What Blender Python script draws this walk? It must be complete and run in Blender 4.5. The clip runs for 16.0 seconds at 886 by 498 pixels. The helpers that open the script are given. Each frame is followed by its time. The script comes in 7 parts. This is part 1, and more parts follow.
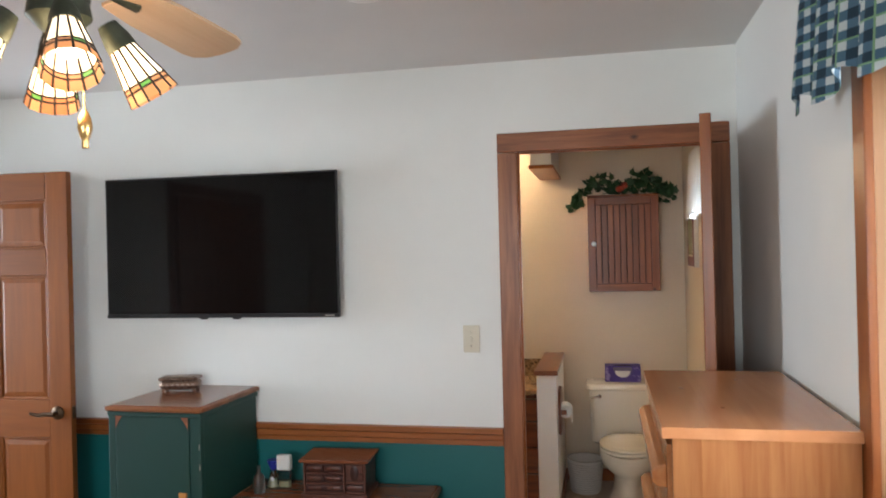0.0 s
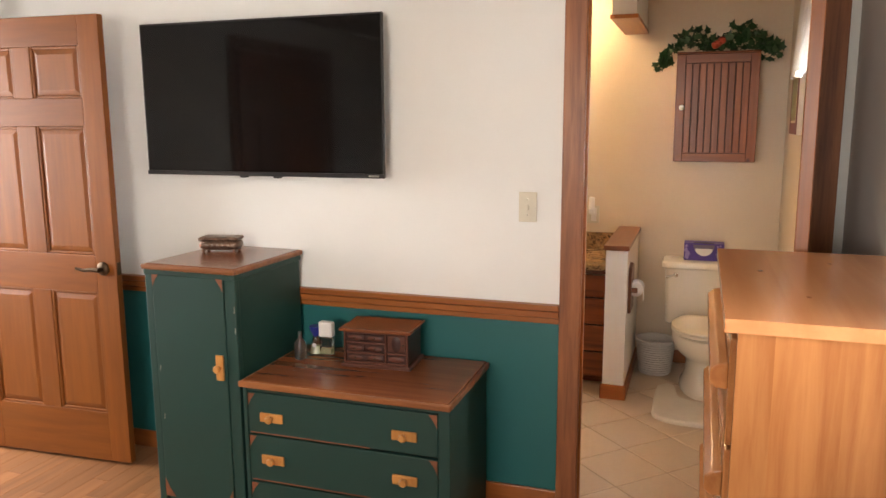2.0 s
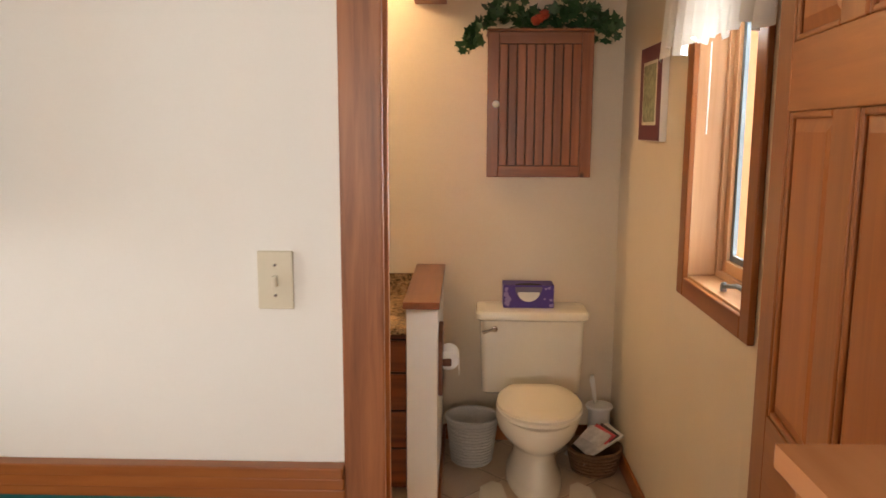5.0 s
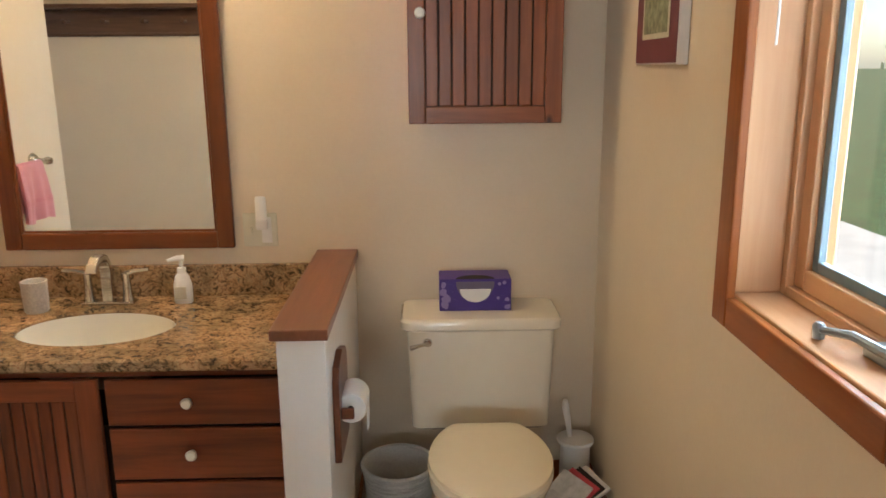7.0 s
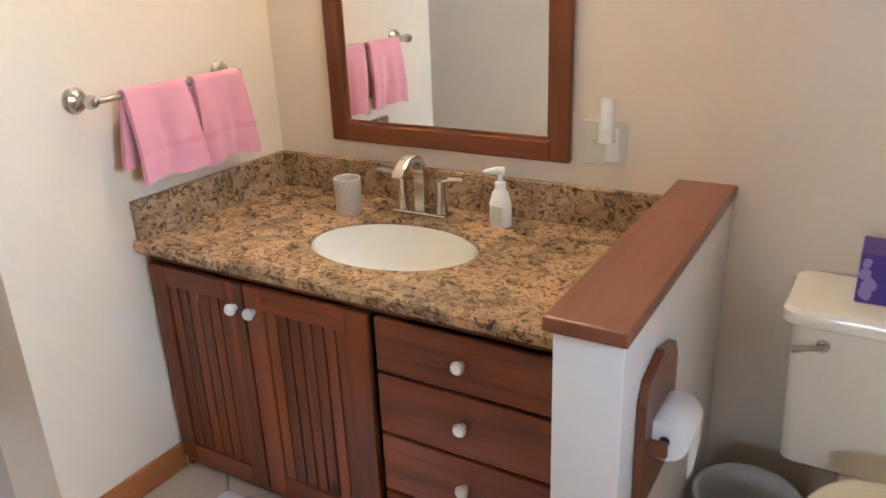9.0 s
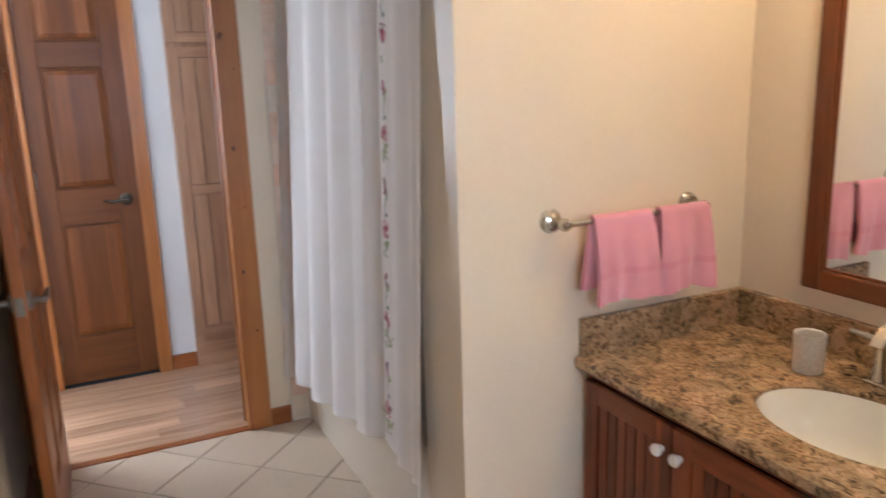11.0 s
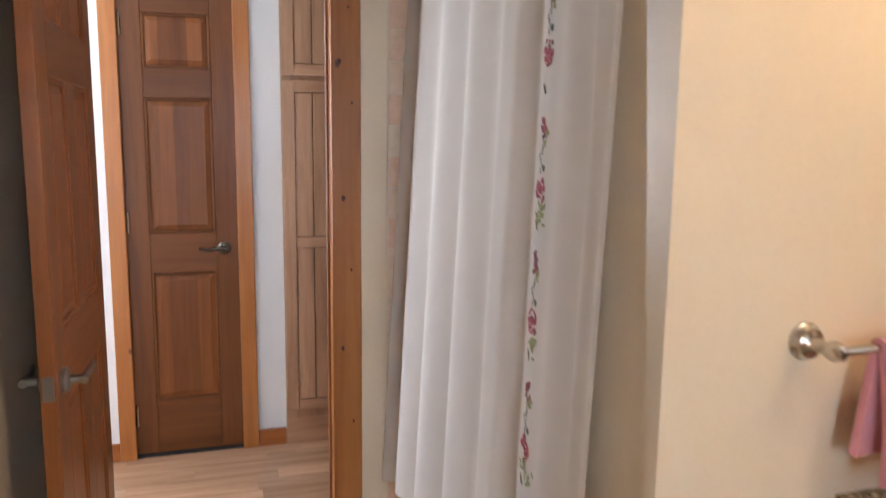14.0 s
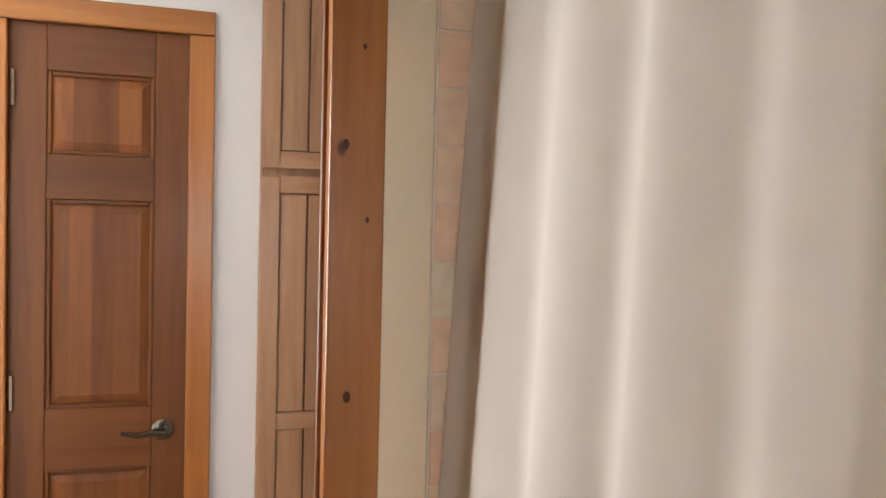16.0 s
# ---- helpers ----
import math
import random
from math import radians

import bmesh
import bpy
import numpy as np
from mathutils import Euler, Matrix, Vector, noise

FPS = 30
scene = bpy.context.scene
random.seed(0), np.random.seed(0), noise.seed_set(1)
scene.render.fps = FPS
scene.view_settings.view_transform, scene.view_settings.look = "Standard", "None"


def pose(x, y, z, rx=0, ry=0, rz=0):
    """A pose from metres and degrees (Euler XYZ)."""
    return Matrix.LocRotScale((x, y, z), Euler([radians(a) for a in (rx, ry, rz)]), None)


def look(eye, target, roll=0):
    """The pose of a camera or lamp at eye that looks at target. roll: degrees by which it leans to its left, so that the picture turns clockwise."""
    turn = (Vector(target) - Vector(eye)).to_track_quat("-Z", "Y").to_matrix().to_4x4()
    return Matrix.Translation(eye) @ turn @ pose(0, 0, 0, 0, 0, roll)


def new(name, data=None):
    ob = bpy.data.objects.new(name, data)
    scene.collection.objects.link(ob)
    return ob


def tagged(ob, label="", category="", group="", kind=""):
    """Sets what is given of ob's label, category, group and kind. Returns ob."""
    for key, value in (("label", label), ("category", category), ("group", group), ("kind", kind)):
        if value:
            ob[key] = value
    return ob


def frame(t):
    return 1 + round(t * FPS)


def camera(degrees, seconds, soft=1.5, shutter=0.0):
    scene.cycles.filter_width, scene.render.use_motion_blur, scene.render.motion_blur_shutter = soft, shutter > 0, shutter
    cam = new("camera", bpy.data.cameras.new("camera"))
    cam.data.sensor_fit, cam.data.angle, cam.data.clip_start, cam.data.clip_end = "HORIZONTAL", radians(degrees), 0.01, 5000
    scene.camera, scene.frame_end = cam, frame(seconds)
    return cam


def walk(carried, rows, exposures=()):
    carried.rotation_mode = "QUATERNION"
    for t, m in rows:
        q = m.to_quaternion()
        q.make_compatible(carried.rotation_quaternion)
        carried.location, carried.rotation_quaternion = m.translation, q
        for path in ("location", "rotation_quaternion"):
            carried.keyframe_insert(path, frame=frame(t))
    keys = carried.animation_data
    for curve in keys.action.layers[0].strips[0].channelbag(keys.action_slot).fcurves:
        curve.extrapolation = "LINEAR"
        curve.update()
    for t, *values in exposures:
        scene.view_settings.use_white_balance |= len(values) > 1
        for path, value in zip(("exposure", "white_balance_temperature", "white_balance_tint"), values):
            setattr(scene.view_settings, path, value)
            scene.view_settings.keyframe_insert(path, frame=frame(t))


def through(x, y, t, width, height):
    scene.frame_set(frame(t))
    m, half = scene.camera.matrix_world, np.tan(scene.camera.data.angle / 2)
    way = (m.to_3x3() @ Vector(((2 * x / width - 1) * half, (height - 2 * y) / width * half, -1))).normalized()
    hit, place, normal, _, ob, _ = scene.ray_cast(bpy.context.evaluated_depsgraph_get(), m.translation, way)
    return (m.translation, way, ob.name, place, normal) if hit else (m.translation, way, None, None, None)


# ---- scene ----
cam = camera(60.5, 16.0, shutter=0.3)
PATH = [
    (0, (0.202, 0.446, 1.605), (-0.212, 2.403, 1.607), -1.4),
    (0.5, (0.212, 0.458, 1.582), (-0.114, 2.428, 1.458), -0.9),
    (1, (0.209, 0.474, 1.569), (-0.173, 2.427, 1.376), -2.0),
    (1.5, (0.237, 0.613, 1.565), (-0.377, 2.496, 1.293), -1.8),
    (2, (0.261, 0.784, 1.549), (-0.371, 2.653, 1.217), -0.3),
    (2.5, (0.21, 0.957, 1.537), (-0.325, 2.855, 1.205), -2.1),
    (3, (0.131, 1.165, 1.534), (-0.292, 3.104, 1.282), -3.1),
    (3.5, (0.128, 1.38, 1.517), (-0.289, 3.319, 1.265), -1.1),
    (4, (0.124, 1.662, 1.533), (-0.421, 3.565, 1.249), 2.8),
    (4.5, (0.075, 1.936, 1.511), (-0.277, 3.881, 1.206), 0.5),
    (5, (0.009, 2.188, 1.516), (-0.047, 4.162, 1.202), 0.2),
    (5.2, (-0.007, 2.295, 1.51), (-0.026, 4.267, 1.176), 0.7),
    (7.3, (0.203, 3.394, 1.442), (0.244, 5.321, 0.911), -0.5),
    (7.5, (0.225, 3.474, 1.413), (0.116, 5.37, 0.785), -1.1),
    (8, (0.225, 3.658, 1.382), (-0.251, 5.428, 0.582), -2.5),
    (8.2, (0.217, 3.744, 1.379), (-0.394, 5.476, 0.588), -2.7),
    (10.3, (0.174, 4.034, 1.468), (-1.229, 5.342, 0.9), -1.7),
    (10.5, (0.157, 4.02, 1.474), (-1.349, 5.224, 0.942), -1.9),
    (11, (0.129, 3.985, 1.479), (-1.625, 4.838, 1.034), -1.8),
    (11.5, (0.132, 3.953, 1.51), (-1.739, 4.557, 1.146), -1.2),
    (12, (0.134, 3.956, 1.518), (-1.782, 4.454, 1.233), -0.7),
    (12.5, (0.117, 3.971, 1.499), (-1.814, 4.422, 1.235), -0.8),
    (13, (-0.003, 4.025, 1.465), (-1.926, 4.456, 1.124), -0.8),
    (13.5, (-0.245, 4.098, 1.416), (-2.115, 4.68, 1.009), 0.2),
    (14, (-0.499, 4.147, 1.433), (-2.386, 4.739, 1.134), 0.7),
    (14.5, (-0.828, 4.2, 1.473), (-2.769, 4.666, 1.348), 3.2),
    (15, (-1.157, 4.197, 1.485), (-3.069, 4.781, 1.456), 0.8),
    (15.5, (-1.414, 4.227, 1.477), (-3.269, 4.973, 1.414), 1.5),
    (16, (-1.671, 4.363, 1.524), (-3.589, 4.928, 1.462), 1.4),
]

EXPOSURES = [(0.0, 0.40, 6400, 11), (1.0, 0.46, 6700, 13), (1.5, 0.64, 7700, 18), (2.0, 0.80, 7900, 19), (4.0, 0.74, 8050, 19), (5.2, 0.66, 8000, 18), (7.3, 0.72, 5950, 6), (8.0, 1.2, 5250, 6), (8.2, 1.22, 5150, 6), (10.5, 0.68, 5900, 12), (11.0, 0.66, 5950, 12), (12.5, 0.48, 6000, 13), (13.0, 0.50, 6000, 13), (13.5, 0.58, 6100, 13), (14.5, 0.72, 7100, 15), (15.0, 0.78, 7400, 14), (16.0, 0.70, 7700, 14)]
walk(cam, [(t, look(eye, target, roll)) for t, eye, target, roll in PATH], EXPOSURES)

# ---- daylight ----
world = bpy.data.worlds.new("world")
scene.world = world
world.use_nodes = True
wn = world.node_tree.nodes
sky = wn.new("ShaderNodeTexSky")
sky.sky_type, sky.sun_disc = "NISHITA", False
sky.sun_elevation, sky.sun_rotation = radians(48), radians(-115)
wn["Background"].inputs[1].default_value = 0.13
world.node_tree.links.new(sky.outputs[0], wn["Background"].inputs[0])


def sun_lamp():
    data = bpy.data.lights.new("sun", "SUN")
    data.energy, data.angle, data.color = 4.5, radians(0.5), (1.0, 0.95, 0.88)
    ob = new("sun", data)
    ob.matrix_world = look((-8, 3, 12), (0, 0, 0))


sun_lamp()


def area_lamp(name, eye, target, sx, sy, watts, color=(1, 1, 1), spread=180):
    data = bpy.data.lights.new(name, "AREA")
    data.shape, data.size, data.size_y, data.energy, data.color = "RECTANGLE", sx, sy, watts, color
    data.spread = radians(spread)
    ob = new(name, data)
    ob.matrix_world = look(eye, target)
    return ob


def point_lamp(name, at, watts, color, radius=0.03):
    data = bpy.data.lights.new(name, "POINT")
    data.energy, data.color, data.shadow_soft_size = watts, color, radius
    ob = new(name, data)
    ob.location = at
    return ob


# Bright sky beyond the windows, out of sight of the rooms, the hall's windows, and a fill lamp added behind the
# bedroom.
area_lamp("sky_light", (2.2, 1.7, 2.0), (0.7, 1.7, 1.8), 3.2, 3.0, 165, (0.86, 0.93, 1.0), 115)
area_lamp("bath_sky_light", (2.2, 4.9, 2.0), (0.7, 4.6, 1.7), 2.8, 3.0, 235, (0.72, 0.86, 1.0), 115)
# Added fill that brightens the bedroom through an opening out of view.
area_lamp("bedroom_back_fill_light", (-0.6, -1.36, 1.5), (-0.7, 2.0, 1.4), 1.6, 1.1, 17, (0.92, 0.96, 1.0), 105)
area_lamp("hall_window_light", (-4.0, 2.92, 1.48), (-2.4, 2.92, 1.46), 1.12, 1.2, 64, (0.78, 0.88, 1.0))
area_lamp("hall_end_window_light", (-3.51, 1.16, 1.48), (-3.51, 4.0, 1.3), 0.75, 1.25, 5, (0.76, 0.87, 1.0))
# Warm bulbs: the fan's shades and the vanity fixture.
FAN = (-0.737, 1.63)
WARM = (1.0, 0.75, 0.47)
point_lamp("fan_bulb_light", (FAN[0], FAN[1], 1.92), 3.5, WARM, 0.08)
for bulb_x in (-0.87, -0.75, -0.63):
    point_lamp("vanity_bulb_light", (bulb_x, 5.47, 2.24), 5.9, (1.0, 0.77, 0.50), 0.04)

# ---- materials ----


def material(name, rough=0.6, metal=0.0):
    m = bpy.data.materials.new(name)
    m.use_nodes = True
    nodes, links = m.node_tree.nodes, m.node_tree.links
    b = nodes["Principled BSDF"]
    b.inputs["Roughness"].default_value, b.inputs["Metallic"].default_value = rough, metal
    return m, nodes, links, b


def ramp_node(nodes, stops):
    r = nodes.new("ShaderNodeValToRGB")
    el = r.color_ramp.elements
    while len(el) < len(stops):
        el.new(0.5)
    for e, (p, c) in zip(el, stops):
        e.position, e.color = p, (*c, 1)
    return r


def coords(nodes, links, scale=(1, 1, 1), shift=True):
    tc, mp = nodes.new("ShaderNodeTexCoord"), nodes.new("ShaderNodeMapping")
    mp.inputs["Scale"].default_value = scale
    if shift:
        info, mul = nodes.new("ShaderNodeObjectInfo"), nodes.new("ShaderNodeVectorMath")
        add = nodes.new("ShaderNodeVectorMath")
        mul.operation = "MULTIPLY"
        mul.inputs[1].default_value = (37.0, 53.0, 71.0)
        links.new(info.outputs["Random"], mul.inputs[0])
        links.new(tc.outputs["Object"], add.inputs[0])
        links.new(mul.outputs[0], add.inputs[1])
        links.new(add.outputs[0], mp.inputs["Vector"])
    else:
        links.new(tc.outputs["Object"], mp.inputs["Vector"])
    return mp


def noise_node(nodes, links, vec, scale, detail=4.0, rough=0.55, distort=0.0):
    n = nodes.new("ShaderNodeTexNoise")
    n.inputs["Scale"].default_value, n.inputs["Detail"].default_value = scale, detail
    n.inputs["Roughness"].default_value, n.inputs["Distortion"].default_value = rough, distort
    links.new(vec.outputs[0], n.inputs["Vector"])
    return n


def bump_node(nodes, links, b, height, strength, distance):
    bp = nodes.new("ShaderNodeBump")
    bp.inputs["Strength"].default_value, bp.inputs["Distance"].default_value = strength, distance
    links.new(height, bp.inputs["Height"])
    links.new(bp.outputs[0], b.inputs["Normal"])
    return bp


def mix_node(nodes, links, fac, a, c, mode="MIX"):
    x = nodes.new("ShaderNodeMix")
    x.data_type, x.blend_type = "RGBA", mode
    for sock, val in ((x.inputs[0], fac), (x.inputs[6], a), (x.inputs[7], c)):
        if isinstance(val, (int, float)):
            sock.default_value = val
        elif isinstance(val, tuple):
            sock.default_value = (*val, 1)
        else:
            links.new(val, sock)
    return x.outputs[2]


def paint(name, color, rough=0.55, texture=0.12, spots=0.04, grain=160):
    """Rolled wall paint: faint stains and an orange-peel relief."""
    m, nodes, links, b = material(name, rough)
    v = coords(nodes, links)
    big = noise_node(nodes, links, v, 1.3, 5)
    dark = tuple(c * (1 - spots * 2) for c in color)
    r = ramp_node(nodes, [(0.3, dark), (0.7, color)])
    links.new(big.outputs[0], r.inputs[0])
    fine = noise_node(nodes, links, v, grain, 3)
    links.new(mix_node(nodes, links, spots, r.outputs[0], fine.outputs[0], "OVERLAY"), b.inputs["Base Color"])
    bump_node(nodes, links, b, fine.outputs[0], texture, 0.002)
    return m


def wood(name, light, dark, axis="z", rough=0.35, knots=0.0, grain=1.0, vary=0.25, coat=0.15, strips=0.0):
    """Varnished wood with its grain along one axis; knots: how many."""
    m, nodes, links, b = material(name, rough)
    k = {"x": 0, "y": 1, "z": 2}[axis]
    stretch = [1.0, 1.0, 1.0]
    stretch[k] = 0.07
    v = coords(nodes, links, tuple(stretch))
    lines = noise_node(nodes, links, v, 34 * grain, 6, 0.6, 0.6)
    broad = noise_node(nodes, links, v, 7 * grain, 3, 0.5, 1.2)
    r = ramp_node(nodes, [(0.32, dark), (0.62, light)])
    fac = nodes.new("ShaderNodeMath")
    fac.operation = "MULTIPLY_ADD"
    links.new(lines.outputs[0], fac.inputs[0])
    fac.inputs[1].default_value = 0.55
    half = nodes.new("ShaderNodeMath")
    half.operation = "MULTIPLY"
    half.inputs[1].default_value = 0.45
    links.new(broad.outputs[0], half.inputs[0])
    links.new(half.outputs[0], fac.inputs[2])
    links.new(fac.outputs[0], r.inputs[0])
    color = r.outputs[0]
    info = nodes.new("ShaderNodeObjectInfo")
    tone = ramp_node(nodes, [(0.0, (1 - vary,) * 3), (1.0, (1 + 0.0,) * 3)])
    links.new(info.outputs["Random"], tone.inputs[0])
    color = mix_node(nodes, links, 1.0, color, tone.outputs[0], "MULTIPLY")
    if strips:
        v3, sep = coords(nodes, links), nodes.new("ShaderNodeSeparateXYZ")
        links.new(v3.outputs[0], sep.inputs[0])
        acc = None
        for side in ((0, 1) if k == 2 else (1 - k, 2)):
            fl = nodes.new("ShaderNodeMath")
            fl.operation = "SNAP"
            fl.inputs[1].default_value = strips
            links.new(sep.outputs[side], fl.inputs[0])
            if acc:
                both = nodes.new("ShaderNodeMath")
                both.operation = "ADD"
                links.new(acc, both.inputs[0])
                links.new(fl.outputs[0], both.inputs[1])
                acc = both.outputs[0]
            else:
                acc = fl.outputs[0]
        wn_ = nodes.new("ShaderNodeTexWhiteNoise")
        wn_.noise_dimensions = "1D"
        links.new(acc, wn_.inputs["W"])
        st = ramp_node(nodes, [(0.0, (0.58, 0.50, 0.44)), (0.5, (0.9, 0.88, 0.86)), (1.0, (1.12, 1.12, 1.12))])
        links.new(wn_.outputs["Value"], st.inputs[0])
        color = mix_node(nodes, links, 1.0, color, st.outputs[0], "MULTIPLY")
    if knots:
        s2 = [1.0, 1.0, 1.0]
        s2[k] = 0.6
        v2 = coords(nodes, links, tuple(s2))
        vor = nodes.new("ShaderNodeTexVoronoi")
        vor.inputs["Scale"].default_value = knots
        links.new(v2.outputs[0], vor.inputs["Vector"])
        kr = ramp_node(nodes, [(0.035, (1, 1, 1)), (0.075, (0, 0, 0))])
        links.new(vor.outputs["Distance"], kr.inputs[0])
        color = mix_node(nodes, links, kr.outputs[0], color, tuple(c * 0.25 for c in dark))
    links.new(color, b.inputs["Base Color"])
    b.inputs["Coat Weight"].default_value, b.inputs["Coat Roughness"].default_value = coat, 0.2
    b.inputs["Specular IOR Level"].default_value = 0.35
    bump_node(nodes, links, b, lines.outputs[0], 0.08, 0.001)
    return m


def plain(name, color, rough=0.5, metal=0.0, wear=0.06, relief=0.05, scale=30):
    m, nodes, links, b = material(name, rough, metal)
    v = coords(nodes, links)
    n = noise_node(nodes, links, v, scale, 4)
    r = ramp_node(nodes, [(0.3, tuple(c * (1 - wear) for c in color)), (0.7, color)])
    links.new(n.outputs[0], r.inputs[0])
    links.new(r.outputs[0], b.inputs["Base Color"])
    if relief:
        bump_node(nodes, links, b, n.outputs[0], relief, 0.002)
    return m


def cloth(name, color, scale=420, rough=0.9, through=0.0, wear=0.1):
    m, nodes, links, b = material(name, rough)
    v = coords(nodes, links)
    n = noise_node(nodes, links, v, scale, 2)
    w = noise_node(nodes, links, v, 9, 4)
    r = ramp_node(nodes, [(0.3, tuple(c * (1 - wear) for c in color)), (0.7, color)])
    links.new(w.outputs[0], r.inputs[0])
    links.new(r.outputs[0], b.inputs["Base Color"])
    b.inputs["Sheen Weight"].default_value = 0.2
    bump_node(nodes, links, b, n.outputs[0], 0.4, 0.003)
    if through:
        out = nodes["Material Output"]
        tr, mx = nodes.new("ShaderNodeBsdfTranslucent"), nodes.new("ShaderNodeMixShader")
        links.new(r.outputs[0], tr.inputs[0])
        mx.inputs[0].default_value = through
        links.new(b.outputs[0], mx.inputs[1])
        links.new(tr.outputs[0], mx.inputs[2])
        links.new(mx.outputs[0], out.inputs[0])
    return m


def granite(name):
    m, nodes, links, b = material(name, 0.16)
    v = coords(nodes, links)
    n1 = noise_node(nodes, links, v, 40, 7, 0.68, 1.6)
    r1 = ramp_node(nodes, [(0.34, (0.035, 0.028, 0.018)), (0.42, (0.15, 0.100, 0.052)), (0.48, (0.36, 0.215, 0.110)), (0.57, (0.50, 0.34, 0.195)), (0.68, (0.21, 0.17, 0.10))])
    links.new(n1.outputs[0], r1.inputs[0])
    n2 = noise_node(nodes, links, v, 130, 3)
    r2 = ramp_node(nodes, [(0.28, (0, 0, 0)), (0.35, (1, 1, 1))])
    links.new(n2.outputs[0], r2.inputs[0])
    n3 = noise_node(nodes, links, v, 9, 4, 0.6, 1.0)
    r3 = ramp_node(nodes, [(0.36, (0.55, 0.56, 0.52)), (0.62, (1.08, 1.04, 1.0))])
    links.new(n3.outputs[0], r3.inputs[0])
    cloud = mix_node(nodes, links, 1.0, r1.outputs[0], r3.outputs[0], "MULTIPLY")
    links.new(mix_node(nodes, links, r2.outputs[0], (0.06, 0.05, 0.04), cloud), b.inputs["Base Color"])
    return m


def glass(name, rough=0.0, color=(1, 1, 1)):
    m, nodes, links, b = material(name, rough)
    b.inputs["Transmission Weight"].default_value, b.inputs["IOR"].default_value = 1.0, 1.45
    b.inputs["Base Color"].default_value = (*color, 1)
    return m


def glow(name, color, strength):
    m, nodes, links, b = material(name, 0.4)
    b.inputs["Base Color"].default_value = (*color, 1)
    b.inputs["Emission Color"].default_value = (*color, 1)
    b.inputs["Emission Strength"].default_value = strength
    return m


M_WHITE = paint("bedroom_white_paint", (0.80, 0.815, 0.775))
M_TEAL = paint("teal_paint", (0.003, 0.130, 0.128), 0.45)
M_CEIL = paint("ceiling_paint", (0.70, 0.69, 0.66), 0.8, 0.2)
M_CREAM = paint("bathroom_cream_paint", (0.735, 0.61, 0.45), 0.34, 0.22, 0.05, 90)
M_TRIMWHITE = paint("pony_wall_paint", (0.76, 0.72, 0.66), 0.5)
M_HALL = paint("hall_white_paint", (0.78, 0.78, 0.78), 0.6)
PINE = ((0.43, 0.140, 0.036), (0.27, 0.072, 0.016))
M_PINE = {a: wood("orange_pine_" + a, *PINE, a, 0.34, 0.0) for a in "xyz"}
# Paler than other pine: daylight on window jambs and sashes put into colour.
M_JAMB = {a: wood("daylit_pale_pine_" + a, (0.62, 0.36, 0.19), (0.52, 0.265, 0.125), a, 0.5, 0.0, 1.0, 0.12, 0.05) for a in "xyz"}
M_KNOTTYHALL = {a: wood("orange_knotty_pine_" + a, (0.48, 0.178, 0.043), (0.34, 0.110, 0.024), a, 0.36, 6.5) for a in "xyz"}
M_KNOTTY = {a: wood("knotty_pine_" + a, (0.37, 0.132, 0.050), (0.145, 0.046, 0.018), a, 0.42, 5.0, 1.5, 0.15, 0.06) for a in "xyz"}
M_DOOR = {a: wood("fir_door_" + a, (0.34, 0.106, 0.025), (0.21, 0.057, 0.012), a, 0.36, 0.0, 1.2, 0.28) for a in "xyz"}
M_DOORHALL = {a: wood("dark_fir_door_" + a, (0.195, 0.061, 0.013), (0.112, 0.032, 0.006), a, 0.46, 0.0, 1.2, 0.3, 0.04) for a in "xyz"}
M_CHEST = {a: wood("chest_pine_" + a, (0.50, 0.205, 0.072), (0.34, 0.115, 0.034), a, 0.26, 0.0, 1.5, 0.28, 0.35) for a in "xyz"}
# Top is paler than the sides: the window's reflection is put into its colour.
M_CHESTTOP = wood("lit_chest_top_pine", (0.60, 0.262, 0.112), (0.49, 0.196, 0.078), "y", 0.24, 0.0, 0.5, 0.22, 0.4)
M_OAKTOP = {a: wood("brown_top_" + a, (0.265, 0.082, 0.030), (0.17, 0.050, 0.018), a, 0.25, 0.0, 1.2, 0.1, 0.35) for a in "xyz"}
M_EDGE = wood("worn_edge_wood", (0.37, 0.135, 0.046), (0.17, 0.052, 0.017), "x", 0.4)
M_PULL = wood("pull_wood", (0.62, 0.29, 0.085), (0.45, 0.18, 0.05), "z", 0.35)
M_VANITY = {a: wood("dark_stained_pine_" + a, (0.29, 0.074, 0.024), (0.085, 0.020, 0.008), a, 0.34, 4.0, 1.0, 0.3, 0.08, 0.042 if a == "z" else 0.0) for a in "xyz"}
M_CAB = {a: wood("wall_cabinet_wood_" + a, (0.33, 0.105, 0.036), (0.17, 0.044, 0.016), a, 0.38, 5.0, 1.0, 0.3) for a in "xyz"}
M_CAP = wood("cap_wood", (0.22, 0.072, 0.030), (0.12, 0.036, 0.015), "y", 0.3)
M_MIRRORFRAME = {a: wood("mirror_frame_" + a, (0.21, 0.062, 0.018), (0.11, 0.028, 0.008), a, 0.3) for a in "xyz"}
M_SHELF = {a: wood("oak_shelf_" + a, (0.155, 0.075, 0.040), (0.070, 0.032, 0.018), a, 0.42, 0, 1.4, 0.1) for a in "xyz"}
M_HALLCAB = {a: wood("pale_oak_" + a, (0.54, 0.31, 0.18), (0.36, 0.18, 0.10), a, 0.42, 0, 1.1, 0.2) for a in "xyz"}
M_BOARD = {a: wood("floor_board_" + a, (0.65, 0.39, 0.24), (0.34, 0.175, 0.095), a, 0.26, 0, 0.7, 0.3, 0.3) for a in "xyz"}
